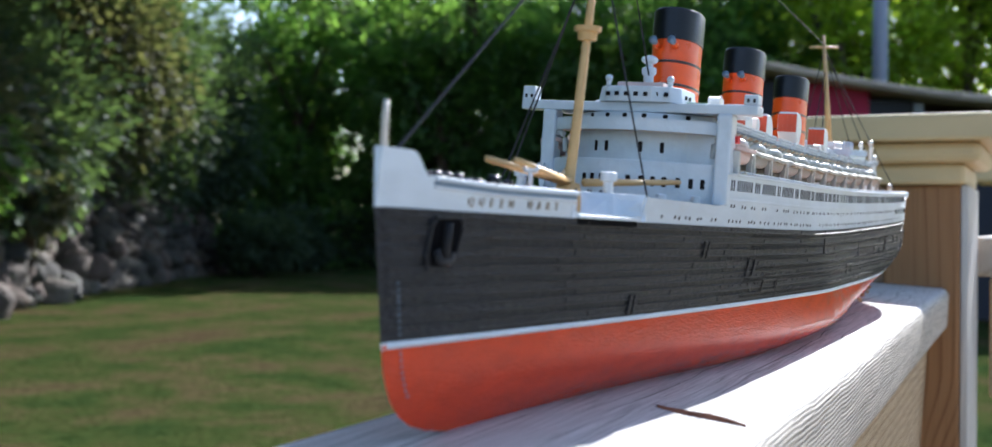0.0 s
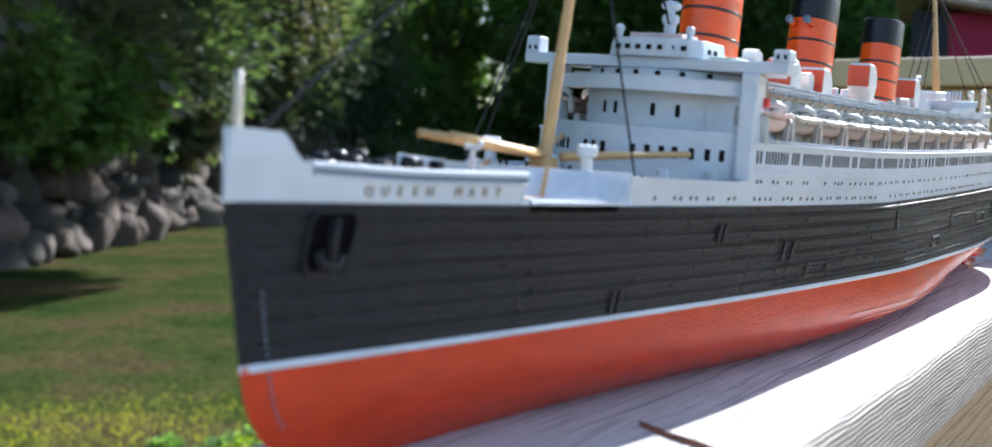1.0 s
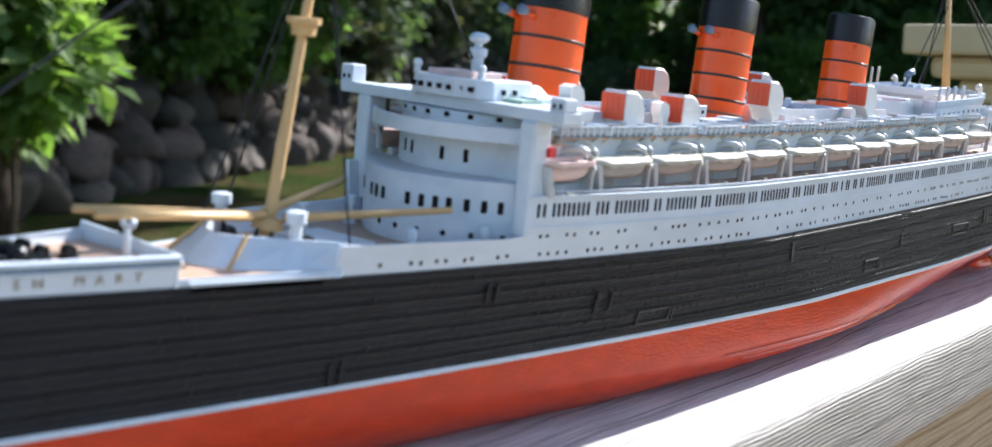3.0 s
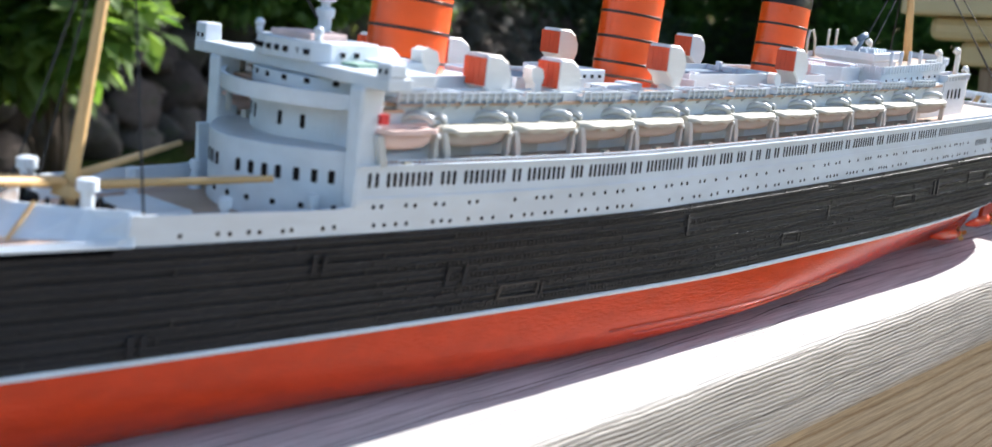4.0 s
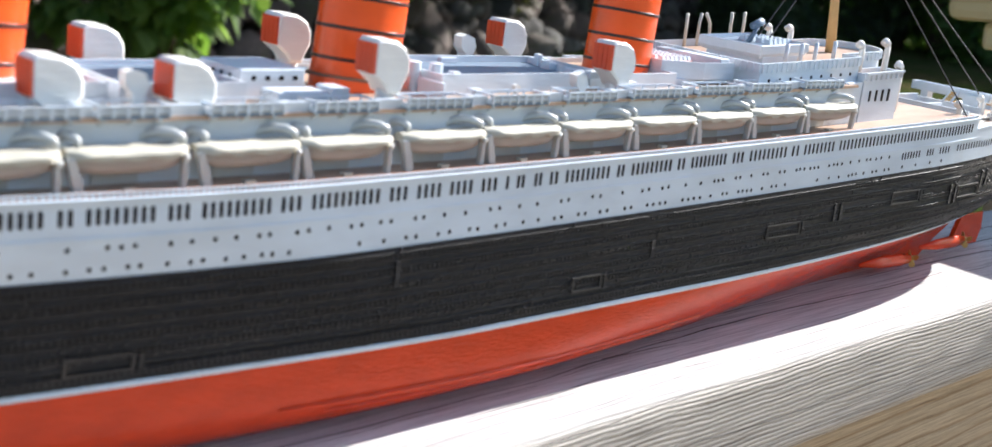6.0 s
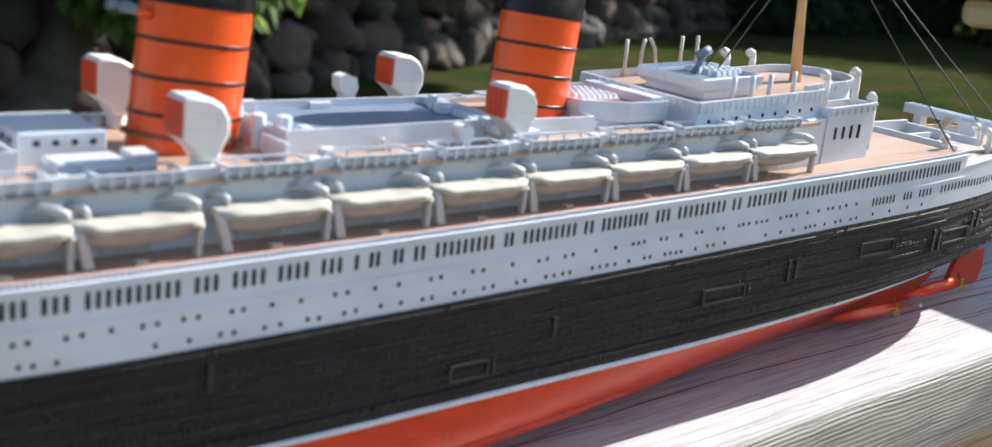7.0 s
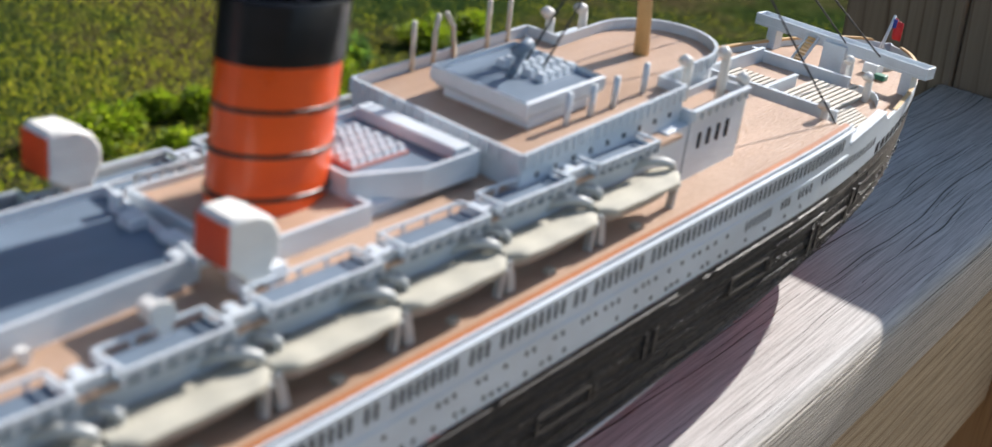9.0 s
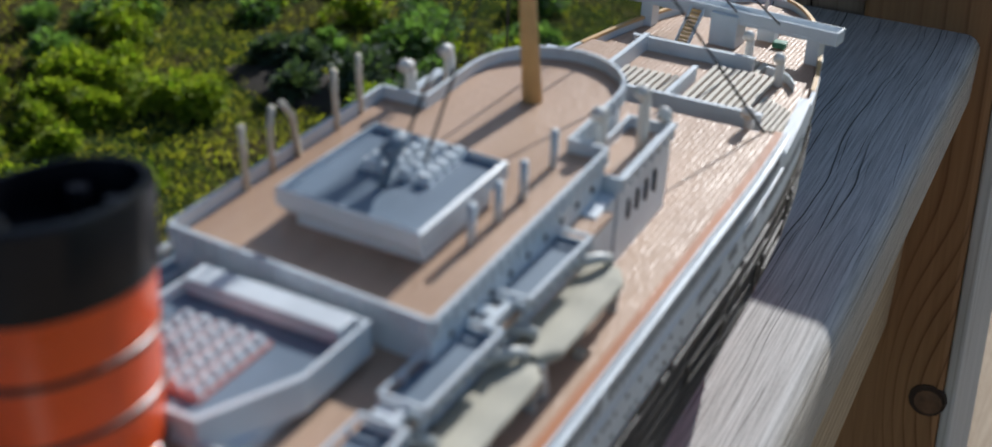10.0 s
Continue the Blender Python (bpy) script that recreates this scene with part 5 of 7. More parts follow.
# raked breakwater: a V of two bent plates in front of the mast, from hull side to hull side
for s in (1, -1):
    FOOT = [(0.0, 0.0632), (0.0048, 0.0645), (0.0087, 0.0668), (0.0135, 0.0745), (0.0176, 0.0830)]
    HEAD = [(0.0, 0.0692), (0.0034, 0.0704), (0.0060, 0.0730), (0.0115, 0.0782), (0.0166, 0.0846)]
    for k0, k1 in ((0, 2), (2, 4)):
        bm = bmesh.new()
        loft(bm, [[(s * FOOT[k][0], FOOT[k][1], 0.0390), (s * FOOT[k][0], FOOT[k][1] + 0.0007, 0.0390), (s * HEAD[k][0], HEAD[k][1] + 0.0007, 0.0447), (s * HEAD[k][0], HEAD[k][1], 0.0447)] for k in range(k0, k1 + 1)])
        part("breakwater", bm, WHITE, ship, bevel=0.0001)
    bm = bmesh.new()
    loft(bm, [[(s * (0.0087 - 0.0027 * k + 0.0004 * a), 0.0664 + 0.0062 * k, 0.0394 + 0.0055 * k + b) for a, b in ((-1, 0), (1, 0), (1, 0.0004), (-1, 0.0004))] for k in (0, 0.5, 1)])
    part("ladder_rail", bm, MAST, ship)
bm = bmesh.new()
prism(bm, [(0.008, 0.0905), (0.008, 0.1015), (-0.008, 0.1015), (-0.008, 0.0905)], 0.0396, 0.0418, 0.05)
part("cargo_hatch", bm, WHITE, ship, "white cargo hatch cover", bevel=0.0003)
bm = bmesh.new()
prism(bm, [(0.0045, 0.0568), (0.0045, 0.0618), (-0.0045, 0.0618), (-0.0045, 0.0568)], 0.0390, 0.0414, 0.1)
part("cargo_hatch", bm, WHITE, ship, "white cargo hatch cover", bevel=0.0003)

# masts, booms and rigging
foremast = thing("foremast", "", "")
foremast.parent = ship
foremast["label"] = "ochre foremast with a crow's nest"
FM0, FM1 = Vector((0, 0.0812, 0.0395)), Vector((0, 0.0945, 0.1270))
bm = bmesh.new()
tube(bm, [FM0, FM0.lerp(FM1, 0.08), FM0.lerp(FM1, 0.5), FM1], [0.0015, 0.0012, 0.0009, 0.0006], 12)
part("mast_pole", bm, MAST, foremast, smooth=True)
bm = bmesh.new()
c = FM0.lerp(FM1, 0.455)
tube(bm, [c + Vector((0, 0, -0.0016)), c + Vector((0, 0, -0.0014)), c + Vector((0, 0, 0.0004)), c + Vector((0, 0, 0.0005)), c + Vector((0, 0, 0.0016)), c + Vector((0, 0, 0.0017))], [0.0013, 0.0021, 0.0023, 0.0030, 0.0031, 0.0024], 14)
part("crows_nest", bm, MAST, foremast, auto=35)
bm = bmesh.new()
tube(bm, [(0, 0.0818, 0.0442), (0, 0.0821, 0.0462)], [0.0028, 0.0026], 12)
part("boom_collar", bm, MAST, foremast, auto=40)
for tip, z in (((0.0030, 0.0460), 0.0495), ((-0.0030, 0.0460), 0.0495), ((0.0160, 0.1118), 0.0484), ((-0.0124, 0.1118), 0.0500)):
    bm = bmesh.new()
    tube(bm, [(tip[0] * 0.2, 0.0818 + (tip[1] - 0.0818) * 0.03, 0.0466), (tip[0], tip[1], z)], [0.0009, 0.0006] if tip[1] > 0.06 else [0.0009, 0.0007], 8)
    part("cargo_boom", bm, MAST, foremast, smooth=True)
mainmast = thing("mainmast", "", "")
mainmast.parent = ship
mainmast["label"] = "ochre mainmast with a short yard"
MM0, MM1 = Vector((0.0004, 0.4088, 0.0708)), Vector((-0.0070, 0.4120, 0.1260))
bm = bmesh.new()
tube(bm, [MM0, MM0.lerp(MM1, 0.5), MM1], [0.0016, 0.0011, 0.0007], 10)
part("mast_pole", bm, MAST, mainmast, smooth=True)
bm = bmesh.new()
c = MM0.lerp(MM1, 0.90)
tube(bm, [c + Vector((-0.0065, 0, 0)), c + Vector((0.0065, 0, 0))], 0.0006, 8)
part("yard", bm, MAST, mainmast, smooth=True)


def stay(a, b, r=0.00022):
    bm = bmesh.new()
    a, b = Vector(a), Vector(b)
    mid = a.lerp(b, 0.5) - Vector((0, 0, 0.004 * (a - b).length))
    tube(bm, [a, mid, b], r, 5)
    part("rigging_line", bm, THREAD, ship)


stay((0, 0.0025, 0.0470), FM0.lerp(FM1, 0.80), 0.00028)
stay((0.0168, 0.0855, 0.0440), FM0.lerp(FM1, 0.72))
stay((-0.0168, 0.0855, 0.0440), FM0.lerp(FM1, 0.72))
stay((-0.0160, 0.0800, 0.0440), FM0.lerp(FM1, 0.70))
stay(FM0.lerp(FM1, 0.97), (0, 0.1330, 0.0755))
stay(FM1, MM0.lerp(MM1, 0.92), 0.00018)
stay(MM0.lerp(MM1, 0.62), (0.002, 0.3745, 0.0755))
stay(MM0.lerp(MM1, 0.70), (-0.0018, 0.3745, 0.0755))
stay(MM0.lerp(MM1, 0.88), (0.0258, 0.4508, 0.0560))
stay(MM0.lerp(MM1, 0.88), (-0.0258, 0.4508, 0.0560))
stay(MM0.lerp(MM1, 0.92), (0.002, 0.5080, 0.0570))
stay(MM0.lerp(MM1, 0.92), (0.012, 0.5060, 0.0570))

# bridge front: two curved tiers, the open gallery band, the bridge deck beam and its wings
def arc(w, yc, ye, p=2.0, n=18):
    return [(w * (2 * i / n - 1), yc + (ye - yc) * abs(2 * i / n - 1) ** p) for i in range(n + 1)]


def tier(name, w, yc, ye, yb, z0, z1, mat=WHITE, parent=None, label="", bev=0.0002):
    bm = bmesh.new()
    prism(bm, arc(w, yc, ye) + [(w, yb), (-w, yb)], z0, z1)
    return part(name, bm, mat, parent or ship, label, bevel=bev)


bridge = thing("bridge", "", "")
bridge.parent = ship
bridge["label"] = "white curved bridge front with straight wings"
low_tier = tier("lower_tier", 0.0230, 0.1141, 0.1284, 0.142, 0.0396, 0.0533, parent=bridge)
mid_tier = tier("upper_tier", 0.0176, 0.1235, 0.1321, 0.142, 0.0533, 0.0654, parent=bridge)
bm = bmesh.new()
o1, o2 = arc(0.0232, 0.1172, 0.1290), arc(0.0227, 0.1180, 0.1298)
loft(bm, [[(a[0], a[1], 0.0606), (a[0], a[1], 0.0636), (b[0], b[1], 0.0636), (b[0], b[1], 0.0606)] for a, b in zip(o1, o2)])
part("gallery_band", bm, WHITE, bridge)
bm = bmesh.new()
prism(bm, arc(0.0228, 0.1180, 0.1298) + [(0.0228, 0.136), (-0.0228, 0.136)], 0.0607, 0.0612)
part("gallery_floor", bm, DECK, bridge, "tan gallery floor")
bm = bmesh.new()
prism(bm, [(-0.0322, 0.1276), (0.0304, 0.1240), (0.0304, 0.1300), (0.0245, 0.1300), (0.0245, 0.142), (-0.0255, 0.142), (-0.0255, 0.1330), (-0.0322, 0.1330)], 0.0656, 0.0680)
part("bridge_beam", bm, WHITE, bridge, bevel=0.0003)
for s, x0, x1, yc in ((1, 0.0268, 0.0304, 0.1242), (-1, -0.0322, -0.0286, 0.1277)):
    bm = bmesh.new()
    prism(bm, [(x0, yc), (x1, yc), (x1, yc + 0.0042), (x0, yc + 0.0042)], 0.0680, 0.0705 if s > 0 else 0.0716, 0.06)
    part("wing_cab", bm, WHITE, bridge, bevel=0.0003)
    xi, xo = (0.0208, 0.0245) if s > 0 else (-0.0222, -0.0258)
    yp = 0.1237 if s > 0 else 0.1268
    bm = bmesh.new()
    box(bm, min(xi, xo), max(xi, xo), yp, yp + 0.0055, 0.0436, 0.0657)
    part("wing_pillar", bm, WHITE, bridge, bevel=0.0006)
    bm = bmesh.new()
    box(bm, min(xo - 0.0008, xo + 0.0008), max(xo - 0.0008, xo + 0.0008), yp + 0.0042, yp + 0.0062, 0.0590, 0.0608)
    part("side_light", bm, FLAGRED if s > 0 else GREEN, bridge, "small red sidelight box" if s > 0 else "small green sidelight box")
    for k in range(2):
        bm = bmesh.new()
        box(bm, x0 + 0.0008 + 0.0015 * k, x0 + 0.0014 + 0.0015 * k, yc - 0.0001, yc + 0.0004, 0.0686, 0.0695)
        part("wing_window", bm, DARK, bridge)


def front_windows(parent, w, yc, ye, z, xs, hw, hh):
    for x in xs:
        t = abs(x) / w
        y = yc + (ye - yc) * t ** 2
        turn = math.degrees(math.atan2((ye - yc) * 2 * t / w, 1)) * (1 if x > 0 else -1)
        bm = bmesh.new()
        c = 0.3 * hw
        loft(bm, [[(a, d, b) for a, b in ((c - hw, -hh), (hw - c, -hh), (hw, c - hh), (hw, hh - c), (hw - c, hh), (c - hw, hh), (-hw, hh - c), (-hw, c - hh))] for d in (-0.0001, 0.0003)])
        ob = part("window", bm, DARK, parent)
        ob.matrix_basis = pose(x, y, z, 0, 0, turn)


front_windows(low_tier, 0.0230, 0.1141, 0.1284, 0.0484, [0.0184, 0.0161, 0.0135, 0.0106, 0.0082, 0.0055, 0.0025, -0.0044, -0.0070, -0.0094, -0.0158, -0.0178, -0.0193, -0.0212], 0.00058, 0.0012)
front_windows(mid_tier, 0.0176, 0.1235, 0.1321, 0.0569, [0.0140, 0.0072, 0.0021, -0.0072, -0.0105], 0.0005, 0.0013)
front_windows(mid_tier, 0.0176, 0.1235, 0.1321, 0.0646, [0.0125, 0.0075, 0.0025, -0.0025, -0.0075, -0.0125], 0.0006, 0.0005)
front_windows(low_tier, 0.0230, 0.1141, 0.1284, 0.0427, [0.019, 0.0145, 0.010, 0.005, 0.0, -0.005, -0.010], 0.0005, 0.0005)

wheelhouse = thing("wheelhouse", "", "")
wheelhouse.parent = ship
wheelhouse.matrix_basis = pose(0, 0.0025, -0.0003)
wheelhouse["label"] = "white wheelhouse with a brown roof platform"
bm = bmesh.new()
prism(bm, [(-0.0110, 0.1250), (-0.0085, 0.1222), (-0.004, 0.1210), (0.004, 0.1210), (0.0085, 0.1222), (0.0110, 0.1250), (0.0110, 0.138), (-0.0110, 0.138)], 0.0683, 0.0722, 0.06)
part("cabin", bm, WHITE, wheelhouse, bevel=0.0003)
for k in range(7):
    x = -0.0075 + 0.0025 * k
    bm = bmesh.new()
    y = 0.1210 + (0.0008 if abs(x) > 0.005 else (0.0001 if abs(x) > 0.0045 else 0.0))
    box(bm, x - 0.0005, x + 0.0005, y - 0.0003, y + 0.0006, 0.0697, 0.0707)
    part("window", bm, DARK, wheelhouse)
for y in (0.1275, 0.131):
    bm = bmesh.new()
    box(bm, 0.0103, 0.0111, y, y + 0.0009, 0.0695, 0.0705)
    part("window", bm, DARK, wheelhouse)
bm = bmesh.new()
prism(bm, [(-0.006, 0.1240), (0.006, 0.1240), (0.006, 0.133), (-0.006, 0.133)], 0.0722, 0.0734)
part("roof_platform", bm, PINK, wheelhouse, "pinkish brown roof platform", bevel=0.0002)
for x, y in ((-0.0078, 0.1228), (0.0076, 0.1245)):
    bm = bmesh.new()
    tube(bm, [(x, y, 0.0720), (x, y, 0.0736)], 0.0007, 8)
    ball(bm, (x, y, 0.0741), 0.0010)
    part("searchlight", bm, WHITE, wheelhouse, smooth=True)
bm = bmesh.new()
tube(bm, [(-0.0008, 0.1355, 0.0715), (-0.0008, 0.1355, 0.0762)], 0.0013, 10)
tube(bm, [(-0.0008, 0.1355, 0.0758), (-0.0008, 0.1355, 0.0764), (-0.0008, 0.1355, 0.0774), (-0.0008, 0.1355, 0.0778)], [0.0017, 0.0019, 0.0019, 0.0014], 12)
tube(bm, [(-0.0008, 0.1355, 0.0778), (-0.0008, 0.1355, 0.0790)], 0.0009, 8)
ball(bm, (-0.0008, 0.1355, 0.0797), 0.0022, 0.55, 14)
part("mushroom_vent", bm, WHITE, ship, "stacked white mushroom ventilator", auto=40)
bm = bmesh.new()
prism(bm, [(-0.015, 0.136), (0.015, 0.136), (0.015, 0.149), (-0.015, 0.149)], 0.0640, 0.0692, 0.0)
prism(bm, [(-0.009, 0.139), (0.009, 0.139), (0.009, 0.1475), (-0.009, 0.1475)], 0.0692, 0.0710, 0.2)
part("chart_house", bm, WHITE, ship, "white chart house behind the wheelhouse", bevel=0.0003)
for y in (0.139, 0.1435):
    bm = bmesh.new()
    box(bm, 0.0147, 0.0151, y, y + 0.0009, 0.0662, 0.0672)
    part("window", bm, DARK, ship)

bm = bmesh.new()
prism(bm, [(0.0112, 0.1300), (0.0160, 0.1300), (0.0160, 0.1362), (0.0112, 0.1362)], 0.0679, 0.0687)
part("deck_strip", bm, PALEGREEN, ship, "pale green painted strip of the bridge deck")

# ---- deckhouses along the boat deck ----
bm = bmesh.new()
prism(bm, [(0.0203, 0.128), (0.0203, 0.3915), (-0.0203, 0.3915), (-0.0203, 0.142), (0.0, 0.142), (0.0, 0.128)], 0.0508, 0.0620)
bmesh.ops.bisect_plane(bm, geom=bm.verts[:] + bm.edges[:] + bm.faces[:], plane_co=(0, 0.2, 0), plane_no=(0, 1, 0))
for k in range(16):
    bmesh.ops.bisect_plane(bm, geom=bm.verts[:] + bm.edges[:] + bm.faces[:], plane_co=(0, 0.14 + 0.016 * k, 0), plane_no=(0, 1, 0))
house = part("deckhouse", sheered(bm), WHITE, ship, "long white deckhouse behind the lifeboats")
bm = bmesh.new()
loft(bm, [[(0.0215, y, 0.0621 + sheer(y)), (-0.0215, y, 0.0621 + sheer(y)), (-0.0215, y, 0.0614 + sheer(y)), (0.0215, y, 0.0614 + sheer(y))] for y in [0.130 + 0.262 * i / 40 for i in range(41)]])
part("sun_deck", bm, DECK, ship, "tan planked sun deck")
for y in (0.158, 0.171, 0.1995, 0.206, 0.2125, 0.2215, 0.2265, 0.258, 0.275, 0.30, 0.322, 0.345):
    bm = bmesh.new()
    box(bm, 0.0200, 0.0205, y, y + 0.0009, 0.0552 + sheer(y), 0.0574 + sheer(y))
    part("doorway", bm, DARK, house)


def tub(y0, y1, s, depth=0.0026):
    """A white railed bay standing out from the sun deck's edge, open on top."""
    bm = bmesh.new()
    x0, x1 = 0.0172 * s, (0.0202 + depth) * s
    z1 = 0.0643 + sheer((y0 + y1) / 2)
    z0 = z1 - 0.0020
    lo, hi = z1 - 0.00040, z1
    box(bm, x1 - 0.0003 * s, x1 + 0.0002 * s, y0, y1, lo, hi)
    box(bm, x0 - 0.0002 * s, x0 + 0.0002 * s, y0, y1, lo, hi)
    for y in (y0, y1 - 0.0005):
        box(bm, x0, x1, y, y + 0.0005, lo, hi)
        box(bm, x0, x1, y + 0.0001, y + 0.0004, z0, z0 + 0.0010)
    n = max(3, round((y1 - y0) / 0.0024))
    for i in range(n + 1):
        y = y0 + (y1 - y0 - 0.0004) * i / n
        box(bm, x1 - 0.0002 * s, x1 + 0.00022 * s, y, y + 0.0004, z0, lo)
        if i % 2 == 0:
            box(bm, x0 - 0.0001 * s, x0 + 0.0002 * s, y, y + 0.0004, z0, lo)
    box(bm, x1 - 0.0002 * s, x1 + 0.00018 * s, y0, y1, z0 + 0.0008, z0 + 0.0011)
    bay = part("railed_bay", bm, WHITE, ship)
    bm = bmesh.new()
    box(bm, x0, x1 - 0.0001 * s, y0 + 0.0002, y1 - 0.0002, z0 - 0.0003, z0 + 0.0003)
    part("bay_floor", bm, GREY, bay)
    bm = bmesh.new()
    box(bm, x1 - 0.0006 * s, x1 - 0.0003 * s, y0 + 0.0003, y1 - 0.0003, z0, lo)
    part("screen", bm, GREYWHITE, bay)
    for y in (y0 + 0.001, (y0 + y1) / 2, y1 - 0.0016):
        bm = bmesh.new()
        loft(bm, [[(0.0201 * s, q, z0 - 0.0018), (0.0203 * s, q, z0 - 0.0018), (x1 - 0.0003 * s, q, z0 - 0.0003), (0.0201 * s, q, z0 - 0.0003)] for q in (y, y + 0.0006)])
        part("bracket", bm, WHITE, bay)
    return bay


BAYS = [(0.1340, 0.1500), (0.1515, 0.1680), (0.1705, 0.1830), (0.1900, 0.2045), (0.2106, 0.2250), (0.2316, 0.2480), (0.2532, 0.2695), (0.2750, 0.2905), (0.2959, 0.3150), (0.3195, 0.3370), (0.3400, 0.3575), (0.3638, 0.3820)]
for a, b in BAYS:
    for s in (1, -1):
        tub(a, b, s)
for s in (1, -1):
    for (a0, b0), (a1, b1) in zip(BAYS, BAYS[1:]):
        bm = bmesh.new()
        z = 0.0621 + sheer((b0 + a1) / 2)
        box(bm, 0.0204 * s, 0.0209 * s, b0, a1, z - 0.001, z + 0.0017)
        box(bm, 0.0202 * s, 0.0212 * s, b0, a1, z + 0.0014, z + 0.0019)
        box(bm, 0.0178 * s, 0.0204 * s, (b0 + a1) / 2 - 0.0008, (b0 + a1) / 2 + 0.0008, z - 0.0004, z + 0.0016)
        part("bay_rail", bm, WHITE, ship)

# lifeboats under davits
def lifeboat(y0, y1, s, cover):
    root = new("lifeboat")
    root.parent = ship
    L = y1 - y0
    zg = 0.0574 + sheer((y0 + y1) / 2)
    root.matrix_basis = pose(s * 0.0240, y0, zg, 0, s * 3, 0)
    root["label"] = "lifeboat with a cream canvas cover, slung in davits" if cover else "open pale pink lifeboat, slung in davits"
    flip = Matrix.Diagonal((s, 1, 1, 1))

    def wide(t):
        """Breadth along the boat: a chamfered bow, a rounder stern."""
        return min(1.0, 0.42 + 4.0 * t, 0.52 + 5.5 * (1 - t))

    bm = bmesh.new()
    rings = []
    for i in range(17):
        t = i / 16
        b = 0.0019 * wide(t) ** 0.8 * (1 - 0.25 * abs(2 * t - 1) ** 6)
        d = 0.0034 * (1 - 0.30 * abs(2 * t - 1) ** 4)
        z = 0.0003 * abs(2 * t - 1) ** 2 - 0.0002
        rings.append([(b * math.copysign(abs(math.cos(math.pi * k / 10)) ** 0.75, math.cos(math.pi * k / 10)), 0.0006 + (L - 0.0012) * t, z - d * math.sin(math.pi * k / 10) ** 0.6) for k in range(11)])
    loft(bm, rings)
    part("hull", bm, BOATSHADED if cover else PINK, root, smooth=True)
    bm = bmesh.new()
    rings = []
    for i in range(21):
        t = i / 20
        b = 0.0030 * wide(t) * (1 + 0.010 * math.sin(31 * t + 900 * y0))
        z = 0.00025 * abs(2 * t - 1) ** 2 + 0.00007 * math.sin(19 * t + 700 * y0)
        hang = 0.0008 + 0.00022 * math.sin(25 * t + 500 * y0)
        if cover:
            rings.append([(-b, L * t, z - hang), (-b * 1.01, L * t, z), (-0.8 * b, L * t, z + 0.0004), (0.0, L * t, z + 0.00055), (0.8 * b, L * t, z + 0.0004), (b * 1.01, L * t, z), (b, L * t, z - hang)])
        else:
            rings.append([(-b, L * t, z - 0.0004), (-b, L * t, z + 0.0005), (-0.82 * b, L * t, z + 0.0005), (-0.75 * b, L * t, z - 0.0002), (0.75 * b, L * t, z - 0.0002), (0.82 * b, L * t, z + 0.0005), (b, L * t, z + 0.0005), (b, L * t, z - 0.0004)])
    loft(bm, rings)
    part("canvas_cover" if cover else "gunwale", bm, CANVAS if cover else PINK, root, auto=50)
    # swan-neck davits: the after one sweeps aft along the boat, the forward one stands over the bow
    for pts in (((-0.0046, 0.66, -0.0030), (-0.0045, 0.70, 0.0004), (-0.0038, 0.77, 0.0016), (-0.0026, 0.84, 0.0022), (-0.0012, 0.92, 0.0023), (-0.0002, 0.985, 0.0018), (0.0, 1.0, 0.0009)),
                ((-0.0046, 0.03, -0.0030), (-0.0046, 0.03, 0.0004), (-0.0041, 0.04, 0.0014), (-0.0031, 0.07, 0.0021), (-0.0018, 0.10, 0.0021), (-0.0009, 0.125, 0.0015), (-0.0008, 0.13, 0.0006))):
        bm = bmesh.new()
        tube(bm, [(x, L * t, z) for x, t, z in pts], [0.0006, 0.0007, 0.0008, 0.0008, 0.0008, 0.0007, 0.0005], 9)
        part("davit", bm, GREYWHITE, root, smooth=True).matrix_basis = flip
    bm = bmesh.new()
    prism(bm, [(0.0006, 0.955 * L), (0.0020, 0.955 * L), (0.0020, 0.955 * L + 0.0010), (0.0006, 0.955 * L + 0.0010)], -0.0064, -0.0004)
    ball(bm, (0.0018, 0.955 * L + 0.0005, -0.0012), 0.0007)
    part("davit_post", bm, GREYWHITE, root, bevel=0.0002).matrix_basis = flip
    bm = bmesh.new()
    loft(bm, [[(x, y, z) for x, y in ((0.0004, ya), (0.0021, ya), (0.0021, yb), (0.0004, yb))] for ya, yb, z in ((0.0012, 0.0030, -0.0064), (0.0004, 0.0020, -0.0030), (-0.0002, 0.0010, -0.0004))])
    part("cradle", bm, GREYWHITE, root, bevel=0.0002).matrix_basis = flip
    bm = bmesh.new()
    prism(bm, [(-0.0046, 0.30 * L), (-0.0030, 0.30 * L), (-0.0030, 0.70 * L), (-0.0046, 0.70 * L)], -0.0064, -0.0030)
    part("winch_bed", bm, GREYWHITE, root, bevel=0.0002).matrix_basis = flip


BOATS = [(0.1272, 0.1425), (0.1440, 0.1636), (0.1647, 0.1848), (0.1866, 0.2063), (0.2067, 0.2266), (0.2292, 0.2499), (0.2503, 0.2709), (0.2716, 0.2938), (0.2942, 0.3163), (0.3166, 0.3384), (0.3385, 0.3615), (0.3619, 0.3862)]
for i, (a, b) in enumerate(BOATS):
    for s in (1, -1):
        lifeboat(a, b, s, i > 0)

bm = bmesh.new()
box(bm, -0.0007, 0.0007, -0.0009, 0.0009, 0, 0.0007)
chock = mesh_of("deck_chock", bm, CANVAS)
for a, b in BOATS:
    y = (a + b) / 2
    again("deck_chock", chock, ship, Matrix.Translation((0.0255, y, 0.0511 + sheer(y))))

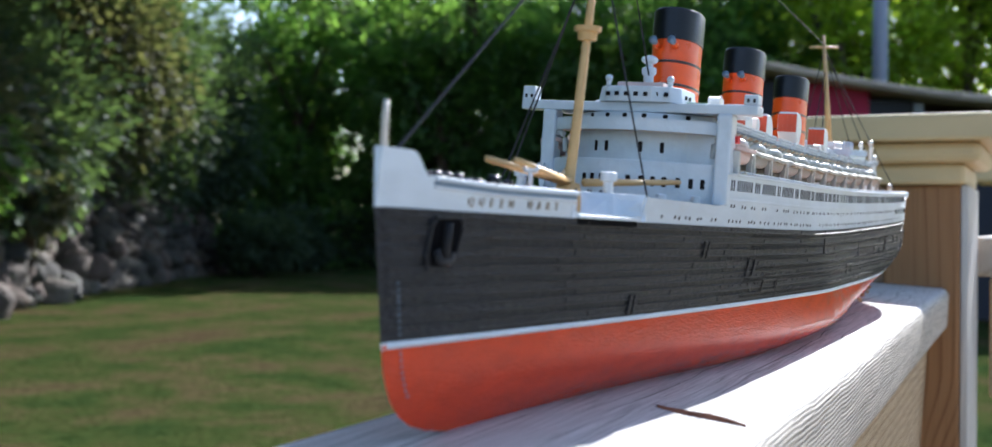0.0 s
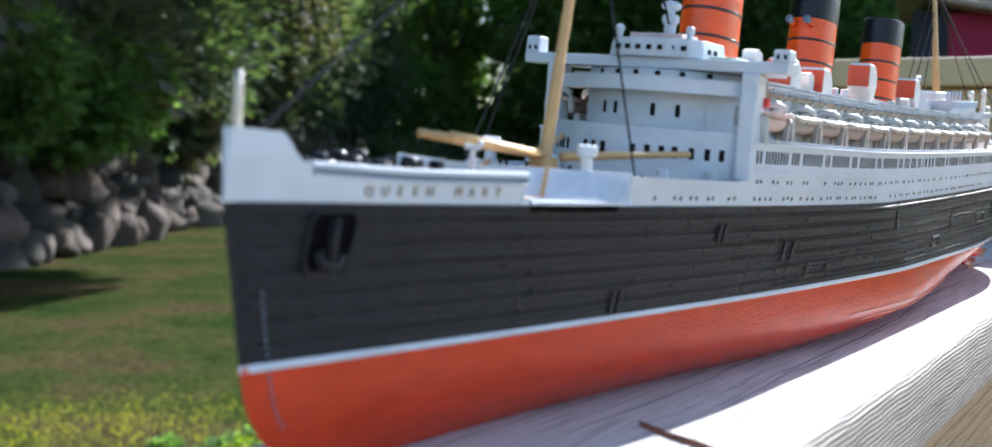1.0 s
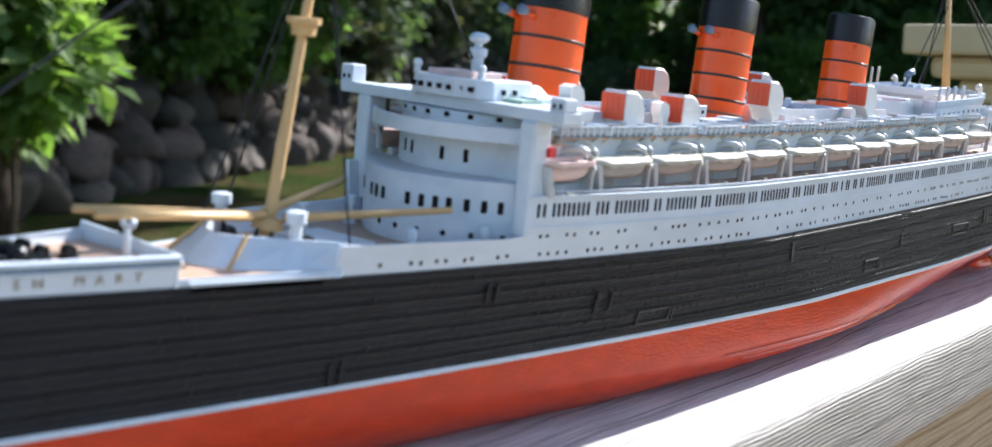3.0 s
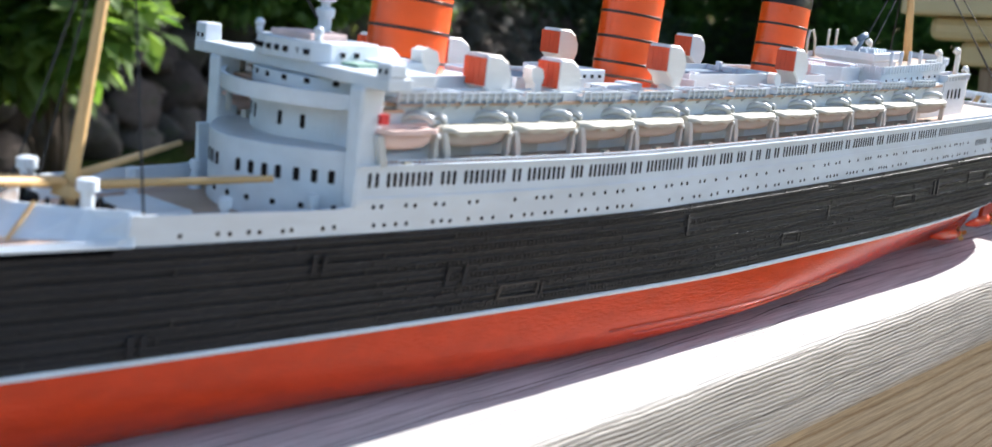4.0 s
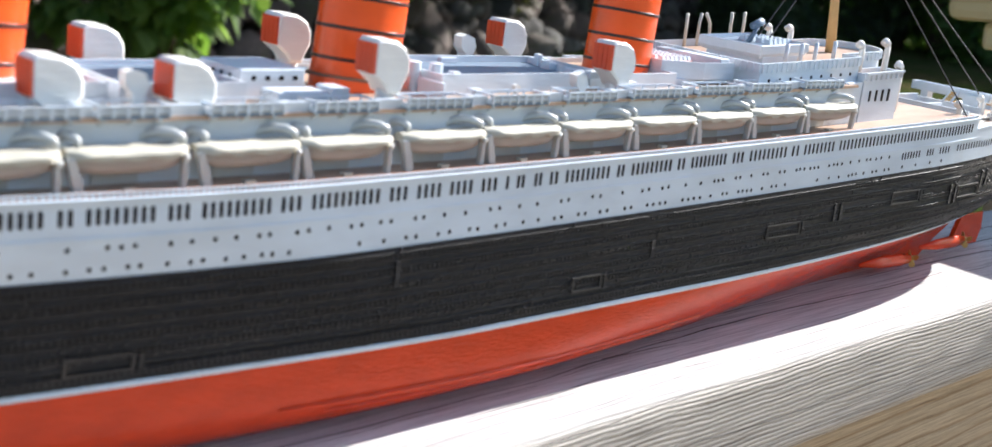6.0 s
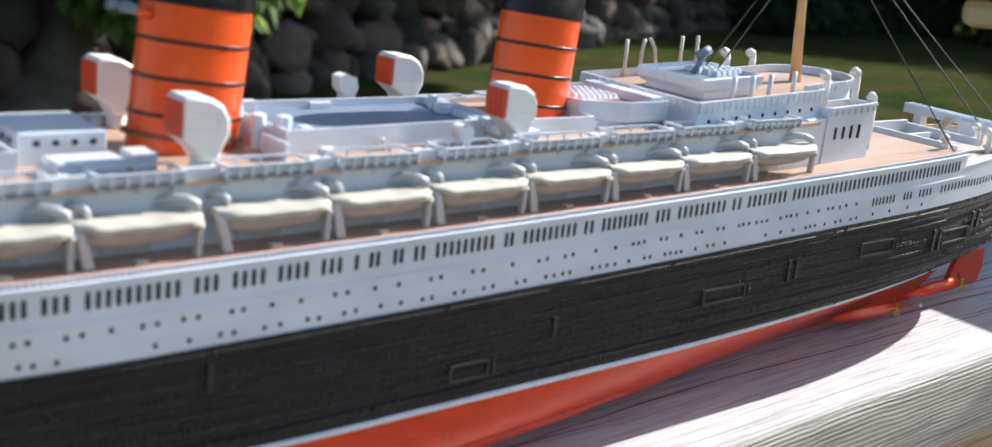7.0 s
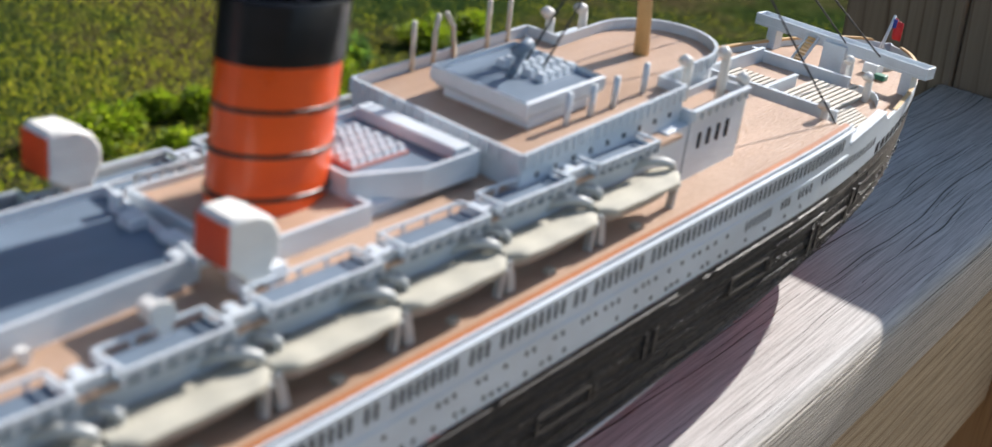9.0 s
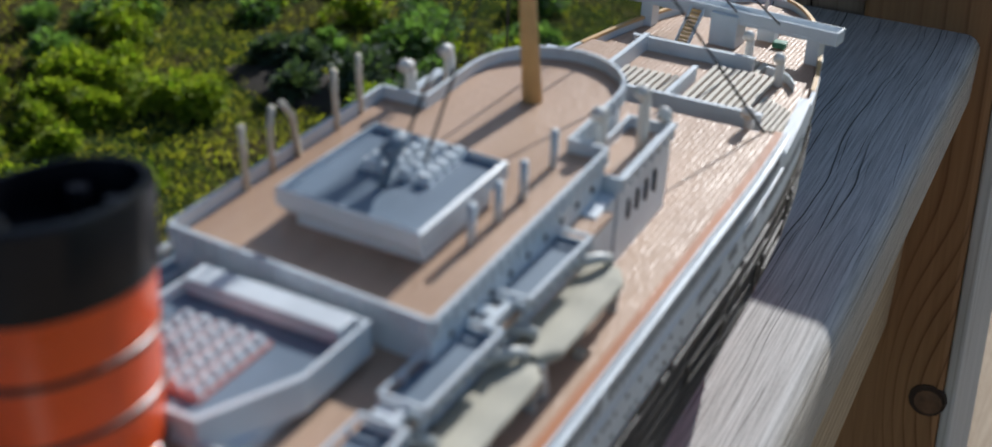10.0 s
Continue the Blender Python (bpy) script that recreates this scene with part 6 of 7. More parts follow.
# funnels
def whistle(root, B):
    for x in (0.0025, -0.0025):
        bm = bmesh.new()
        tube(bm, [(x, -B * 0.95, 0.0228), (x, -B * 1.22, 0.0232)], 0.0008, 8)
        arm = part("whistle_arm", bm, ORANGE, root, smooth=True)
        bm = bmesh.new()
        tube(bm, [(x, -B * 1.15, 0.0232), (x, -B * 1.45, 0.0236)], [0.0006, 0.0012], 8)
        part("whistle", bm, GREY, arm, "grey steam whistle", smooth=True)


def funnel(y, whistles=True):
    root = new("funnel")
    root.parent = ship
    root.matrix_basis = pose(-0.0006, y, 0.0616, -5.0, -0.8, 0)
    root["label"] = "orange funnel with black bands and a black top"
    A, B = 0.0064, 0.0100

    def ellipse(k, z, n=36):
        return [(A * k * math.cos(6.28319 * i / n), B * k * math.sin(6.28319 * i / n), z) for i in range(n)]

    bm = bmesh.new()
    loft(bm, [ellipse(1.0, 0), ellipse(1.0, 0.0249)], caps=False)
    part("casing", bm, ORANGE, root, auto=30)
    bm = bmesh.new()
    loft(bm, [ellipse(1.0, 0.0249), ellipse(1.035, 0.0250), ellipse(1.035, 0.0331), ellipse(1.0, 0.0335), ellipse(0.90, 0.0335), ellipse(0.88, 0.0310), ellipse(0.88, 0.0285)], caps=False)
    vs = [bm.verts.new(p) for p in ellipse(0.885, 0.0290)]
    bm.faces.new(vs)
    part("black_top", bm, BLACK, root, "black hollow funnel top", auto=30)
    for z in (0.0065, 0.0127, 0.0189):
        bm = bmesh.new()
        loft(bm, [ellipse(0.99, z - 0.0004), ellipse(1.03, z - 0.00025), ellipse(1.03, z + 0.00025), ellipse(0.99, z + 0.0004)], caps=False)
        part("band", bm, BANDDARK, root, "thin dark band", auto=50)
    bm = bmesh.new()
    ring = ellipse(1.09, 0.0030)
    loft(bm, [ellipse(0.99, 0.0026), ellipse(1.10, 0.0027), ellipse(1.10, 0.0032), ellipse(0.99, 0.0033)], caps=False)
    part("foot_ring", bm, BROWNDARK, root)
    if whistles:
        whistle(root, B)
    for a in (0.9, 2.2, 4.0, 5.3):
        bm = bmesh.new()
        x, yy = A * 0.6 * math.cos(a), B * 0.6 * math.sin(a)
        tube(bm, [(x, yy, 0.0288), (x, yy, 0.0318)], 0.0010, 8)
        part("exhaust_pipe", bm, BLACK, root)
    return root


for y in (0.1575, 0.2358, 0.3150):
    funnel(y, y < 0.3)

# large box cowls with red mouths
def cowl(x, y, z, k=1.0, tilt=0.0):
    root = new("ventilator_cowl")
    root.parent = ship
    root.matrix_basis = pose(x, y, z, 0, 0, tilt)
    root["label"] = "white box ventilator cowl with a red mouth facing forward"
    bm = bmesh.new()
    w = 0.0034 * k
    prof = [(-0.0050, 0.0070), (-0.0050, 0.0135), (-0.0042, 0.0142), (0.0000, 0.0140), (0.0026, 0.0126), (0.0040, 0.0102), (0.0041, 0.0074), (0.0028, 0.0050), (0.0020, 0.0030), (-0.0010, 0.0030), (-0.0018, 0.0046)]
    sides = []
    for fx, inset in ((-1.0, 0.10), (-0.86, 0.0), (0.86, 0.0), (1.0, 0.10)):
        cy, cz = -0.0008, 0.0092
        sides.append([(fx * w, (a + (cy - a) * inset) * k, (c + (cz - c) * inset) * k) for a, c in prof])
    loft(bm, sides)
    part("hood", bm, COWLWHITE, root, auto=30)
    bm = bmesh.new()
    loft(bm, [[(r * 0.0026 * k * math.cos(0.5236 * i), (0.0005 + 0.0018 * q * math.sin(0.5236 * i)) * k, h * k) for i in range(12)] for r, q, h in ((1.0, 1.2, -0.001), (0.9, 1.1, 0.001), (0.95, 1.05, 0.0035))])
    part("stem", bm, COWLWHITE, root, smooth=True)
    bm = bmesh.new()
    box(bm, -w * 0.93, w * 0.93, -0.00535 * k, -0.0047 * k, 0.0072 * k, 0.0134 * k)
    for i in range(1, 4):
        q = w * (-0.93 + 1.86 * i / 4)
        box(bm, q - 0.0001, q + 0.0001, -0.0055 * k, -0.0052 * k, 0.0072 * k, 0.0134 * k)
    part("mouth", bm, COWLRED, root, "red louvred mouth")


for x, y, z in ((0.0157, 0.1665, 0.0585), (0.0165, 0.1893, 0.0580), (0.0170, 0.2299, 0.0621), (0.0140, 0.2985, 0.0622), (-0.0170, 0.1665, 0.0590), (-0.0170, 0.1893, 0.0590), (-0.0178, 0.2312, 0.0622), (-0.0192, 0.2958, 0.0625)):
    cowl(x, y, z, 0.91)


def bent_vent(x, y, z, tall, r, lean=0.0, parent=None):
    bm = bmesh.new()
    tube(bm, [(x, y, z), (x + lean * 0.5, y, z + tall * 0.75), (x + lean, y - r * 0.5, z + tall * 0.95), (x + lean, y - r * 1.6, z + tall), (x + lean, y - r * 2.4, z + tall * 0.93)], [r, r, r * 1.1, r * 1.25, r * 1.35], 9)
    part("pipe_vent", bm, COWLWHITE, ship, smooth=True)


for x, y, z, t in ((0.0135, 0.1500, 0.0640, 0.0080), (-0.0150, 0.1500, 0.0640, 0.0080), (0.0170, 0.1795, 0.0625, 0.0066), (0.0165, 0.2845, 0.0622, 0.0060), (-0.0180, 0.2810, 0.0640, 0.0075), (-0.0175, 0.1900, 0.0625, 0.008), (0.0120, 0.2700, 0.0622, 0.0028)):
    bm = bmesh.new()
    k = t / 0.0066
    loft(bm, [[(x + w * 0.0013 * k, y + a * k, z + c * k) for a, c in ((-0.0022, 0.0040), (-0.0024, 0.0062), (-0.0010, 0.0067), (0.0012, 0.0060), (0.0018, 0.0042), (0.0011, 0.0025), (0.0008, 0.0), (-0.0010, 0.0), (-0.0010, 0.0028))] for w in (-1, -0.5, 0.5, 1)])
    part("small_cowl", bm, COWLWHITE, ship, auto=40)
for x, y in ((0.004, 0.2478), (0.0065, 0.2515), (-0.004, 0.2478)):
    bm = bmesh.new()
    tube(bm, [(x, y, 0.0622), (x, y, 0.0655), (x, y, 0.0656), (x, y, 0.0685), (x, y, 0.0687)], [0.0010, 0.0010, 0.0014, 0.0014, 0.0010], 10)
    part("mushroom_vent", bm, WHITE, ship, auto=40)

# houses on the sun deck between the funnels
def block(name, x0, x1, y0, y1, z0, z1, mat=WHITE, label="", parent=None, bev=0.0002):
    bm = bmesh.new()
    box(bm, x0, x1, y0, y1, z0, z1)
    return part(name, bm, mat, parent or ship, label, bevel=bev)


def walled(name, outline, z0, z1, roof, label="", thick=0.0006, rim=0.0011, roofmat=GREY):
    """A deckhouse with a parapet round a sunken roof."""
    n = len(outline)
    cx, cy = sum(p[0] for p in outline) / n, sum(p[1] for p in outline) / n
    inner = []
    for x, y in outline:
        d = Vector((cx - x, cy - y))
        inner.append((x + math.copysign(thick, d.x), y + math.copysign(thick, d.y)))
    bm = bmesh.new()
    loft(bm, [[(*p, z0) for p in outline], [(*p, z1) for p in outline], [(*p, z1) for p in inner], [(*p, roof) for p in inner]], caps=False)
    ob = part(name, bm, WHITE, ship, label)
    bm = bmesh.new()
    bm.faces.new([bm.verts.new((*p, roof)) for p in inner])
    part("roof", bm, roofmat, ob)
    return ob


walled("funnel_house", [(0.0135, 0.145), (0.0135, 0.1765), (-0.0135, 0.1765), (-0.0135, 0.145)], 0.0615, 0.0664, 0.0655, "white funnel house", roofmat=WHITE)
walled("funnel_house", [(0.0125, 0.1790), (0.0125, 0.2030), (-0.0125, 0.2030), (-0.0125, 0.1790)], 0.0615, 0.0660, 0.0650, "white deckhouse between funnels", roofmat=GREY)
h = block("pantry_house", -0.0085, 0.0062, 0.2055, 0.2195, 0.0615, 0.0672, WHITE, "white deckhouse with small square windows")
for k in range(4):
    block("window", 0.0060, 0.0064, 0.2078 + 0.0030 * k, 0.2087 + 0.0030 * k, 0.0652, 0.0660, DARK, parent=h, bev=0)
    block("window", -0.0068 + 0.003 * k, -0.0060 + 0.003 * k, 0.2053, 0.2056, 0.0652, 0.0660, DARK, parent=h, bev=0)
block("locker", 0.0090, 0.0150, 0.2080, 0.2190, 0.0618, 0.0645, WHITE, "white deck locker")
block("locker", 0.0085, 0.0140, 0.2205, 0.2245, 0.0618, 0.0650, WHITE, "white deck locker")
block("spray_screen", 0.0065, 0.0145, 0.2470, 0.2478, 0.0618, 0.0658, WHITE, "white screen across the deck")
walled("lounge_house", [(0.0112, 0.2495), (0.0092, 0.2960), (-0.0150, 0.2990), (-0.0150, 0.2500)], 0.0618, 0.0670, 0.0655, "long white lounge house with a blue-grey roof")
for x, y, w, d, h in ((-0.0138, 0.2530, 0.0016, 0.0040, 0.0018), (-0.0138, 0.2690, 0.0014, 0.0050, 0.0010), (0.0060, 0.2930, 0.0022, 0.0020, 0.0012), (-0.0060, 0.2945, 0.0030, 0.0030, 0.0014), (0.0085, 0.2530, 0.0020, 0.0020, 0.0016), (-0.0100, 0.2960, 0.0016, 0.0016, 0.0026), (0.0140, 0.3010, 0.0022, 0.0034, 0.0030), (-0.0150, 0.3060, 0.0026, 0.0040, 0.0024), (0.0150, 0.2530, 0.0018, 0.0030, 0.0020)):
    block("deck_locker", x, x + w, y, y + d, 0.0655 if abs(x) < 0.0139 and y < 0.299 else 0.0620, (0.0658 if abs(x) < 0.0139 and y < 0.299 else 0.0630) + h, WHITE, "small white deck locker")
block("roof_vent", 0.0085, 0.0105, 0.2945, 0.2975, 0.0658, 0.0675, WHITE, "small white roof vent")
block("roof_vent", 0.0010, 0.0050, 0.2955, 0.2985, 0.0658, 0.0668, WHITE, "small white roof vent")
walled("funnel_house", [(0.0118, 0.3000), (0.0118, 0.3240), (-0.0118, 0.3240), (-0.0118, 0.3000)], 0.0620, 0.0672, 0.0660, "white funnel house", roofmat=DECK)
sky_house = walled("skylight_house", [(0.0070, 0.3235), (0.0118, 0.3345), (0.0118, 0.3470), (-0.0118, 0.3470), (-0.0118, 0.3345), (-0.0070, 0.3235)], 0.0655, 0.0698, 0.0686, "white skylight house with chamfered corners")
block("skylight_wall", -0.0100, 0.0100, 0.3260, 0.3465, 0.0625, 0.0656, WHITE)
fr = block("skylight_base", -0.0075, 0.0045, 0.3270, 0.3390, 0.0684, 0.0692, PINKRED, "pinkish red skylight base", parent=sky_house)
bm = bmesh.new()
prism(bm, [(-0.0010, -0.0006), (0.0010, -0.0006), (0.0010, 0.0006), (-0.0010, 0.0006)], 0, 0.0011, 0.45)
pane = mesh_of("skylight_pane", bm, WHITE)
for i in range(5):
    for j in range(7):
        again("skylight_pane", pane, fr, Matrix.Translation((-0.0063 + i * 0.0024, 0.3277 + j * 0.0017, 0.0691)))
block("vent_trunk", -0.0110, 0.0105, 0.3425, 0.3462, 0.0686, 0.0706, WHITE, "white vent trunk", parent=sky_house)

def low_rail(x, y0, y1, z, tall=0.0021):
    bm = bmesh.new()
    box(bm, x - 0.0002, x + 0.0002, y0, y1, z + tall - 0.0004, z + tall)
    box(bm, x - 0.00015, x + 0.00015, y0, y1, z + tall * 0.5 - 0.0001, z + tall * 0.5 + 0.0001)
    for i in range(round((y1 - y0) / 0.0022) + 1):
        y = y0 + (y1 - y0 - 0.0004) * i / round((y1 - y0) / 0.0022)
        box(bm, x - 0.0002, x + 0.0002, y, y + 0.0004, z, z + tall)
    part("deck_rail", bm, WHITE, ship)


low_rail(-0.0172, 0.2500, 0.2900, 0.0632)
low_rail(-0.0168, 0.3050, 0.3300, 0.0640)
low_rail(0.0124, 0.2060, 0.2240, 0.0622)

# aft deckhouse, its roof rising a little aft with her sheer
before_aft = set(bpy.data.objects)
N = 12
tail = [(0.0122 * math.cos(math.pi * k / N), 0.4130 + 0.0125 * math.sin(math.pi * k / N)) for k in range(N + 1)]
outline = [(0.0180, 0.3495), (0.0180, 0.3962), (0.0122, 0.3962)] + tail + [(-0.0122, 0.3985), (-0.0200, 0.3985), (-0.0205, 0.3515)]
bm = bmesh.new()
prism(bm, outline, 0.0610, 0.0700)
aft_house = part("aft_deckhouse", bm, WHITE, ship, "white aft deckhouse with a rounded end")
bm = bmesh.new()
bm.faces.new([bm.verts.new((x * 0.985, y, 0.0702)) for x, y in outline])
part("roof_deck", bm, DECK, aft_house, "tan planked roof deck")
bm = bmesh.new()
for (xa, ya), (xb, yb) in zip(outline, outline[1:] + outline[:1]):
    d = Vector((xb - xa, yb - ya, 0))
    if d.length < 1e-6:
        continue
    nrm = Vector((d.y, -d.x, 0)).normalized()
    a, b = Vector((xa, ya, 0)), Vector((xb, yb, 0))
    up = Vector((0, 0, 1))
    loft(bm, [[p + up * 0.0698, p + nrm * 0.0005 + up * 0.0698, p + nrm * 0.0005 + up * 0.0722, p - nrm * 0.0001 + up * 0.0722] for p in (a, b)])
    for k in range(max(1, round(d.length / 0.0021))):
        p = a + d * (k / max(1, round(d.length / 0.0021)))
        t = d.normalized() * 0.0003
        loft(bm, [[p + nrm * 0.0004 + up * z, p + nrm * 0.0008 + up * z, p + nrm * 0.0008 + t + up * z, p + nrm * 0.0004 + t + up * z] for z in (0.0698, 0.0720)])
part("parapet", bm, WHITE, aft_house)
for k in range(9):
    block("porthole", 0.0179, 0.0182, 0.3535 + 0.0048 * k, 0.3541 + 0.0048 * k, 0.0672, 0.0680, DARK, parent=aft_house, bev=0)
top_house = block("verandah_house", -0.0090, 0.0098, 0.3615, 0.3780, 0.0702, 0.0720, WHITE, "small white house on the aft roof deck")
bm = bmesh.new()
o1 = [(0.0102, 0.3598), (0.0106, 0.3812), (-0.0108, 0.3825), (-0.0116, 0.3608)]
loft(bm, [[(x * 0.9, 0.371 + (y - 0.371) * 0.93, 0.0716) for x, y in o1], [(x, y, 0.0728) for x, y in o1], [(x, y, 0.0750) for x, y in o1], [(x * 0.95, 0.371 + (y - 0.371) * 0.96, 0.0752) for x, y in o1], [(x * 0.95, 0.371 + (y - 0.371) * 0.96, 0.0741) for x, y in o1]], caps=False)
part("roof_tray", bm, WHITE, top_house)
bm = bmesh.new()
bm.faces.new([bm.verts.new((x * 0.96, 0.371 + (y - 0.371) * 0.97, 0.0742)) for x, y in o1])
part("roof", bm, GREY, top_house)
bm = bmesh.new()
prism(bm, [(-0.0012, -0.0008), (0.0012, -0.0008), (0.0012, 0.0008), (-0.0012, 0.0008)], 0, 0.0014, 0.35)
pane = mesh_of("skylight_pane", bm, WHITE)
for i in range(4):
    for j in range(5):
        again("skylight_pane", pane, top_house, Matrix.Translation((-0.0050 + i * 0.0028, 0.3722 + j * 0.0021, 0.0741)))
bm = bmesh.new()
tube(bm, [(-0.001, 0.3690, 0.0742), (0.0, 0.3715, 0.0790)], [0.0007, 0.0006], 8)
ball(bm, (-0.0008, 0.3705, 0.0788), 0.0011, 1.0)
tube(bm, [(-0.0006, 0.3690, 0.0786), (0.0004, 0.3722, 0.0800)], [0.0010, 0.0012], 8)
part("searchlight", bm, GREY, ship, "grey searchlight on a post", smooth=True)
for s in (1, -1):
    o2 = [(s * 0.0204, 0.3965), (s * 0.0202, 0.4165), (s * 0.0132, 0.4165), (s * 0.0132, 0.3965)]
    house2 = walled("aft_side_house", o2, 0.0540, 0.0678, 0.0660, "white side house with arched windows", roofmat=DECK)
    for k in range(4):
        block("window", s * 0.0202, s * 0.0206, 0.4002 + 0.0034 * k, 0.4009 + 0.0034 * k, 0.0606, 0.0628, DARK, parent=house2, bev=0)
    bm = bmesh.new()
    for k in range(8):
        box(bm, s * 0.0203, s * 0.0210, 0.3967 + 0.0027 * k, 0.3971 + 0.0027 * k, 0.0658, 0.0676)
    box(bm, s * 0.0201, s * 0.0211, 0.3963, 0.4167, 0.0674, 0.0680)
    part("parapet", bm, WHITE, house2)
    block("side_pilaster", s * 0.0172, s * 0.0202, 0.3890, 0.3962, 0.0540, 0.0655, WHITE, "white pilaster beside the side house")
for x, y, lean in ((-0.0200, 0.3655, 0.0), (-0.0202, 0.3712, 0.001), (-0.0198, 0.3768, -0.003), (-0.0200, 0.3862, 0.0), (-0.0200, 0.3924, 0.0)):
    bm = bmesh.new()
    tube(bm, [(x, y, 0.070), (x - 0.0002, y + lean * 0.3, 0.0765), (x, y + lean - 0.0004, 0.0795)], 0.0005, 7)
    part("pole_vent", bm, CREAM, ship, smooth=True)
for x, y in ((0.0125, 0.3680), (0.0128, 0.3745), (0.0130, 0.3810), (0.0125, 0.3910)):
    bm = bmesh.new()
    tube(bm, [(x, y, 0.0702), (x, y, 0.0758)], 0.0006, 7)
    part("pole_vent", bm, WHITE, ship, smooth=True)
for ob in set(bpy.data.objects) - before_aft:
    if ob.type == "MESH" and ob.name.startswith("skylight_pane"):
        ob.matrix_basis = Matrix.Translation((0, 0, 0.045 * (ob.matrix_basis.translation.y - 0.383))) @ ob.matrix_basis
    elif ob.type == "MESH":
        for v in ob.data.vertices:
            if v.co.z > 0.0612:
                v.co.z += 0.045 * (v.co.y - 0.383)
for x, y, z, t in ((0.0150, 0.4015, 0.0680, 0.0080), (0.0182, 0.4095, 0.0672, 0.0100), (0.0190, 0.4178, 0.0570, 0.014), (-0.0165, 0.4010, 0.070, 0.0065), (-0.0150, 0.4100, 0.070, 0.0065), (0.0225, 0.4520, 0.0500, 0.0095), (0.0190, 0.4830, 0.0495, 0.0095), (-0.0190, 0.452, 0.0500, 0.0095), (0.0090, 0.4950, 0.0495, 0.0085)):
    bent_vent(x, y, z, t, 0.0009)

# aft decks: wells, hatches and the docking bridge
for x0, x1, y0, y1, z1 in ((-0.0118, 0.0235, 0.4560, 0.4567, 0.0566), (-0.0118, -0.0111, 0.4567, 0.4880, 0.0556), (-0.0145, 0.0122, 0.4880, 0.4887, 0.0548), (0.0035, 0.0042, 0.4567, 0.4760, 0.0554)):
    bm = bmesh.new()
    rim = [(x0, y0), (x1, y0), (x1, y1), (x0, y1)]
    out = [(x0 - 0.0002, y0 - 0.0002), (x1 + 0.0002, y0 - 0.0002), (x1 + 0.0002, y1 + 0.0002), (x0 - 0.0002, y1 + 0.0002)]
    loft(bm, [[(*p, z) for p in line] for line, z in ((rim, 0.0500), (rim, z1), (out, z1 + 0.0001), (out, z1 + 0.0004))])
    part("deck_screen", bm, WHITE, ship, "white screen round the aft hatches")
deck_plate("poop_deck", 0.0524, 0.4505, 0.4875, DECK, sheer_on=False, label="tan planked poop deck", inset=0.0022)
bm = bmesh.new()
for i in range(9):
    for x0, y0, y1 in ((-0.0105, 0.4580, 0.4750), (0.0052, 0.4580, 0.4850)):
        box(bm, x0 + 0.0015 * i, x0 + 0.0015 * i + 0.0009, y0, y1, 0.0525, 0.0534)
for i in range(8):
    box(bm, 0.0190 + 0.0011 * i, 0.0197 + 0.0011 * i, 0.4590, 0.4745 - 0.0008 * i, 0.0525, 0.0531)
part("hatch_slat", bm, CREAM, ship, "pale slatted hatch covers")["kind"] = "stuff"
bm = bmesh.new()
loft(bm, [[(x, y + 0.004, 0.0500), (x, y + 0.004, 0.0542), (x, y + 0.0046, 0.0542), (x, y + 0.0046, 0.0500)] for x, y in ((0.0150, 0.4836), (0.0180, 0.4830), (0.0205, 0.4810), (0.0228, 0.4770))])
part("deck_screen", bm, WHITE, ship, "white curved screen at the after edge of the poop deck")
bm = bmesh.new()
for i in range(14):
    box(bm, -0.0120 + 0.0018 * i, -0.0109 + 0.0018 * i, 0.4915, 0.4985, 0.0499, 0.0508)
part("hatch_slat", bm, CREAM, ship, "pale slatted hatch covers")["kind"] = "stuff"
dock = new("docking_bridge")
dock.parent = ship
dock.matrix_basis = Matrix.Translation((0.025, 0.5065, 0.0012)) @ Matrix.Rotation(radians(-6.0), 4, "Z") @ Matrix.Translation((-0.025, -0.5065, 0))
dock["label"] = "white docking bridge spanning the stern"
bm = bmesh.new()
box(bm, -0.0255, 0.0252, 0.5040, 0.5085, 0.0540, 0.0547)
for y in (0.5040, 0.5080):
    box(bm, -0.0255, 0.0252, y, y + 0.0005, 0.0547, 0.0570)
for x in (-0.0255, 0.0247):
    box(bm, x, x + 0.0005, 0.5045, 0.5080, 0.0547, 0.0570)
part("walkway", bm, WHITE, dock, bevel=0.0001)
for x in (-0.0200, 0.0200):
    bm = bmesh.new()
    box(bm, x - 0.0015, x + 0.0015, 0.5045, 0.5080, 0.0485, 0.0540)
    part("pillar", bm, WHITE, dock, bevel=0.0002)
bm = bmesh.new()
box(bm, -0.0035, 0.0030, 0.5030, 0.5085, 0.0485, 0.0560)
part("cabin", bm, WHITE, dock, "small white cabin", bevel=0.0003)
bm = bmesh.new()
for x in (-0.0085, -0.0055):
    loft(bm, [[(x, 0.4965 + 0.0065 * t, 0.0490 + 0.0062 * t), (x + 0.0004, 0.4965 + 0.0065 * t, 0.0490 + 0.0062 * t), (x + 0.0004, 0.4965 + 0.0065 * t, 0.0502 + 0.0062 * t), (x, 0.4965 + 0.0065 * t, 0.0502 + 0.0062 * t)] for t in (0, 1)])
part("stair_side", bm, WHITE, dock)
bm = bmesh.new()
for k in range(9):
    t = (k + 0.5) / 9
    box(bm, -0.0082, -0.0055, 0.4965 + 0.0065 * t, 0.4971 + 0.0065 * t, 0.0492 + 0.0062 * t, 0.0498 + 0.0062 * t)
part("stair_tread", bm, MAST, dock, "orange-brown stair treads")
block("steering_box", 0.0050, 0.0090, 0.5140, 0.5185, 0.0498, 0.0525, WHITE, "white steering gear box")
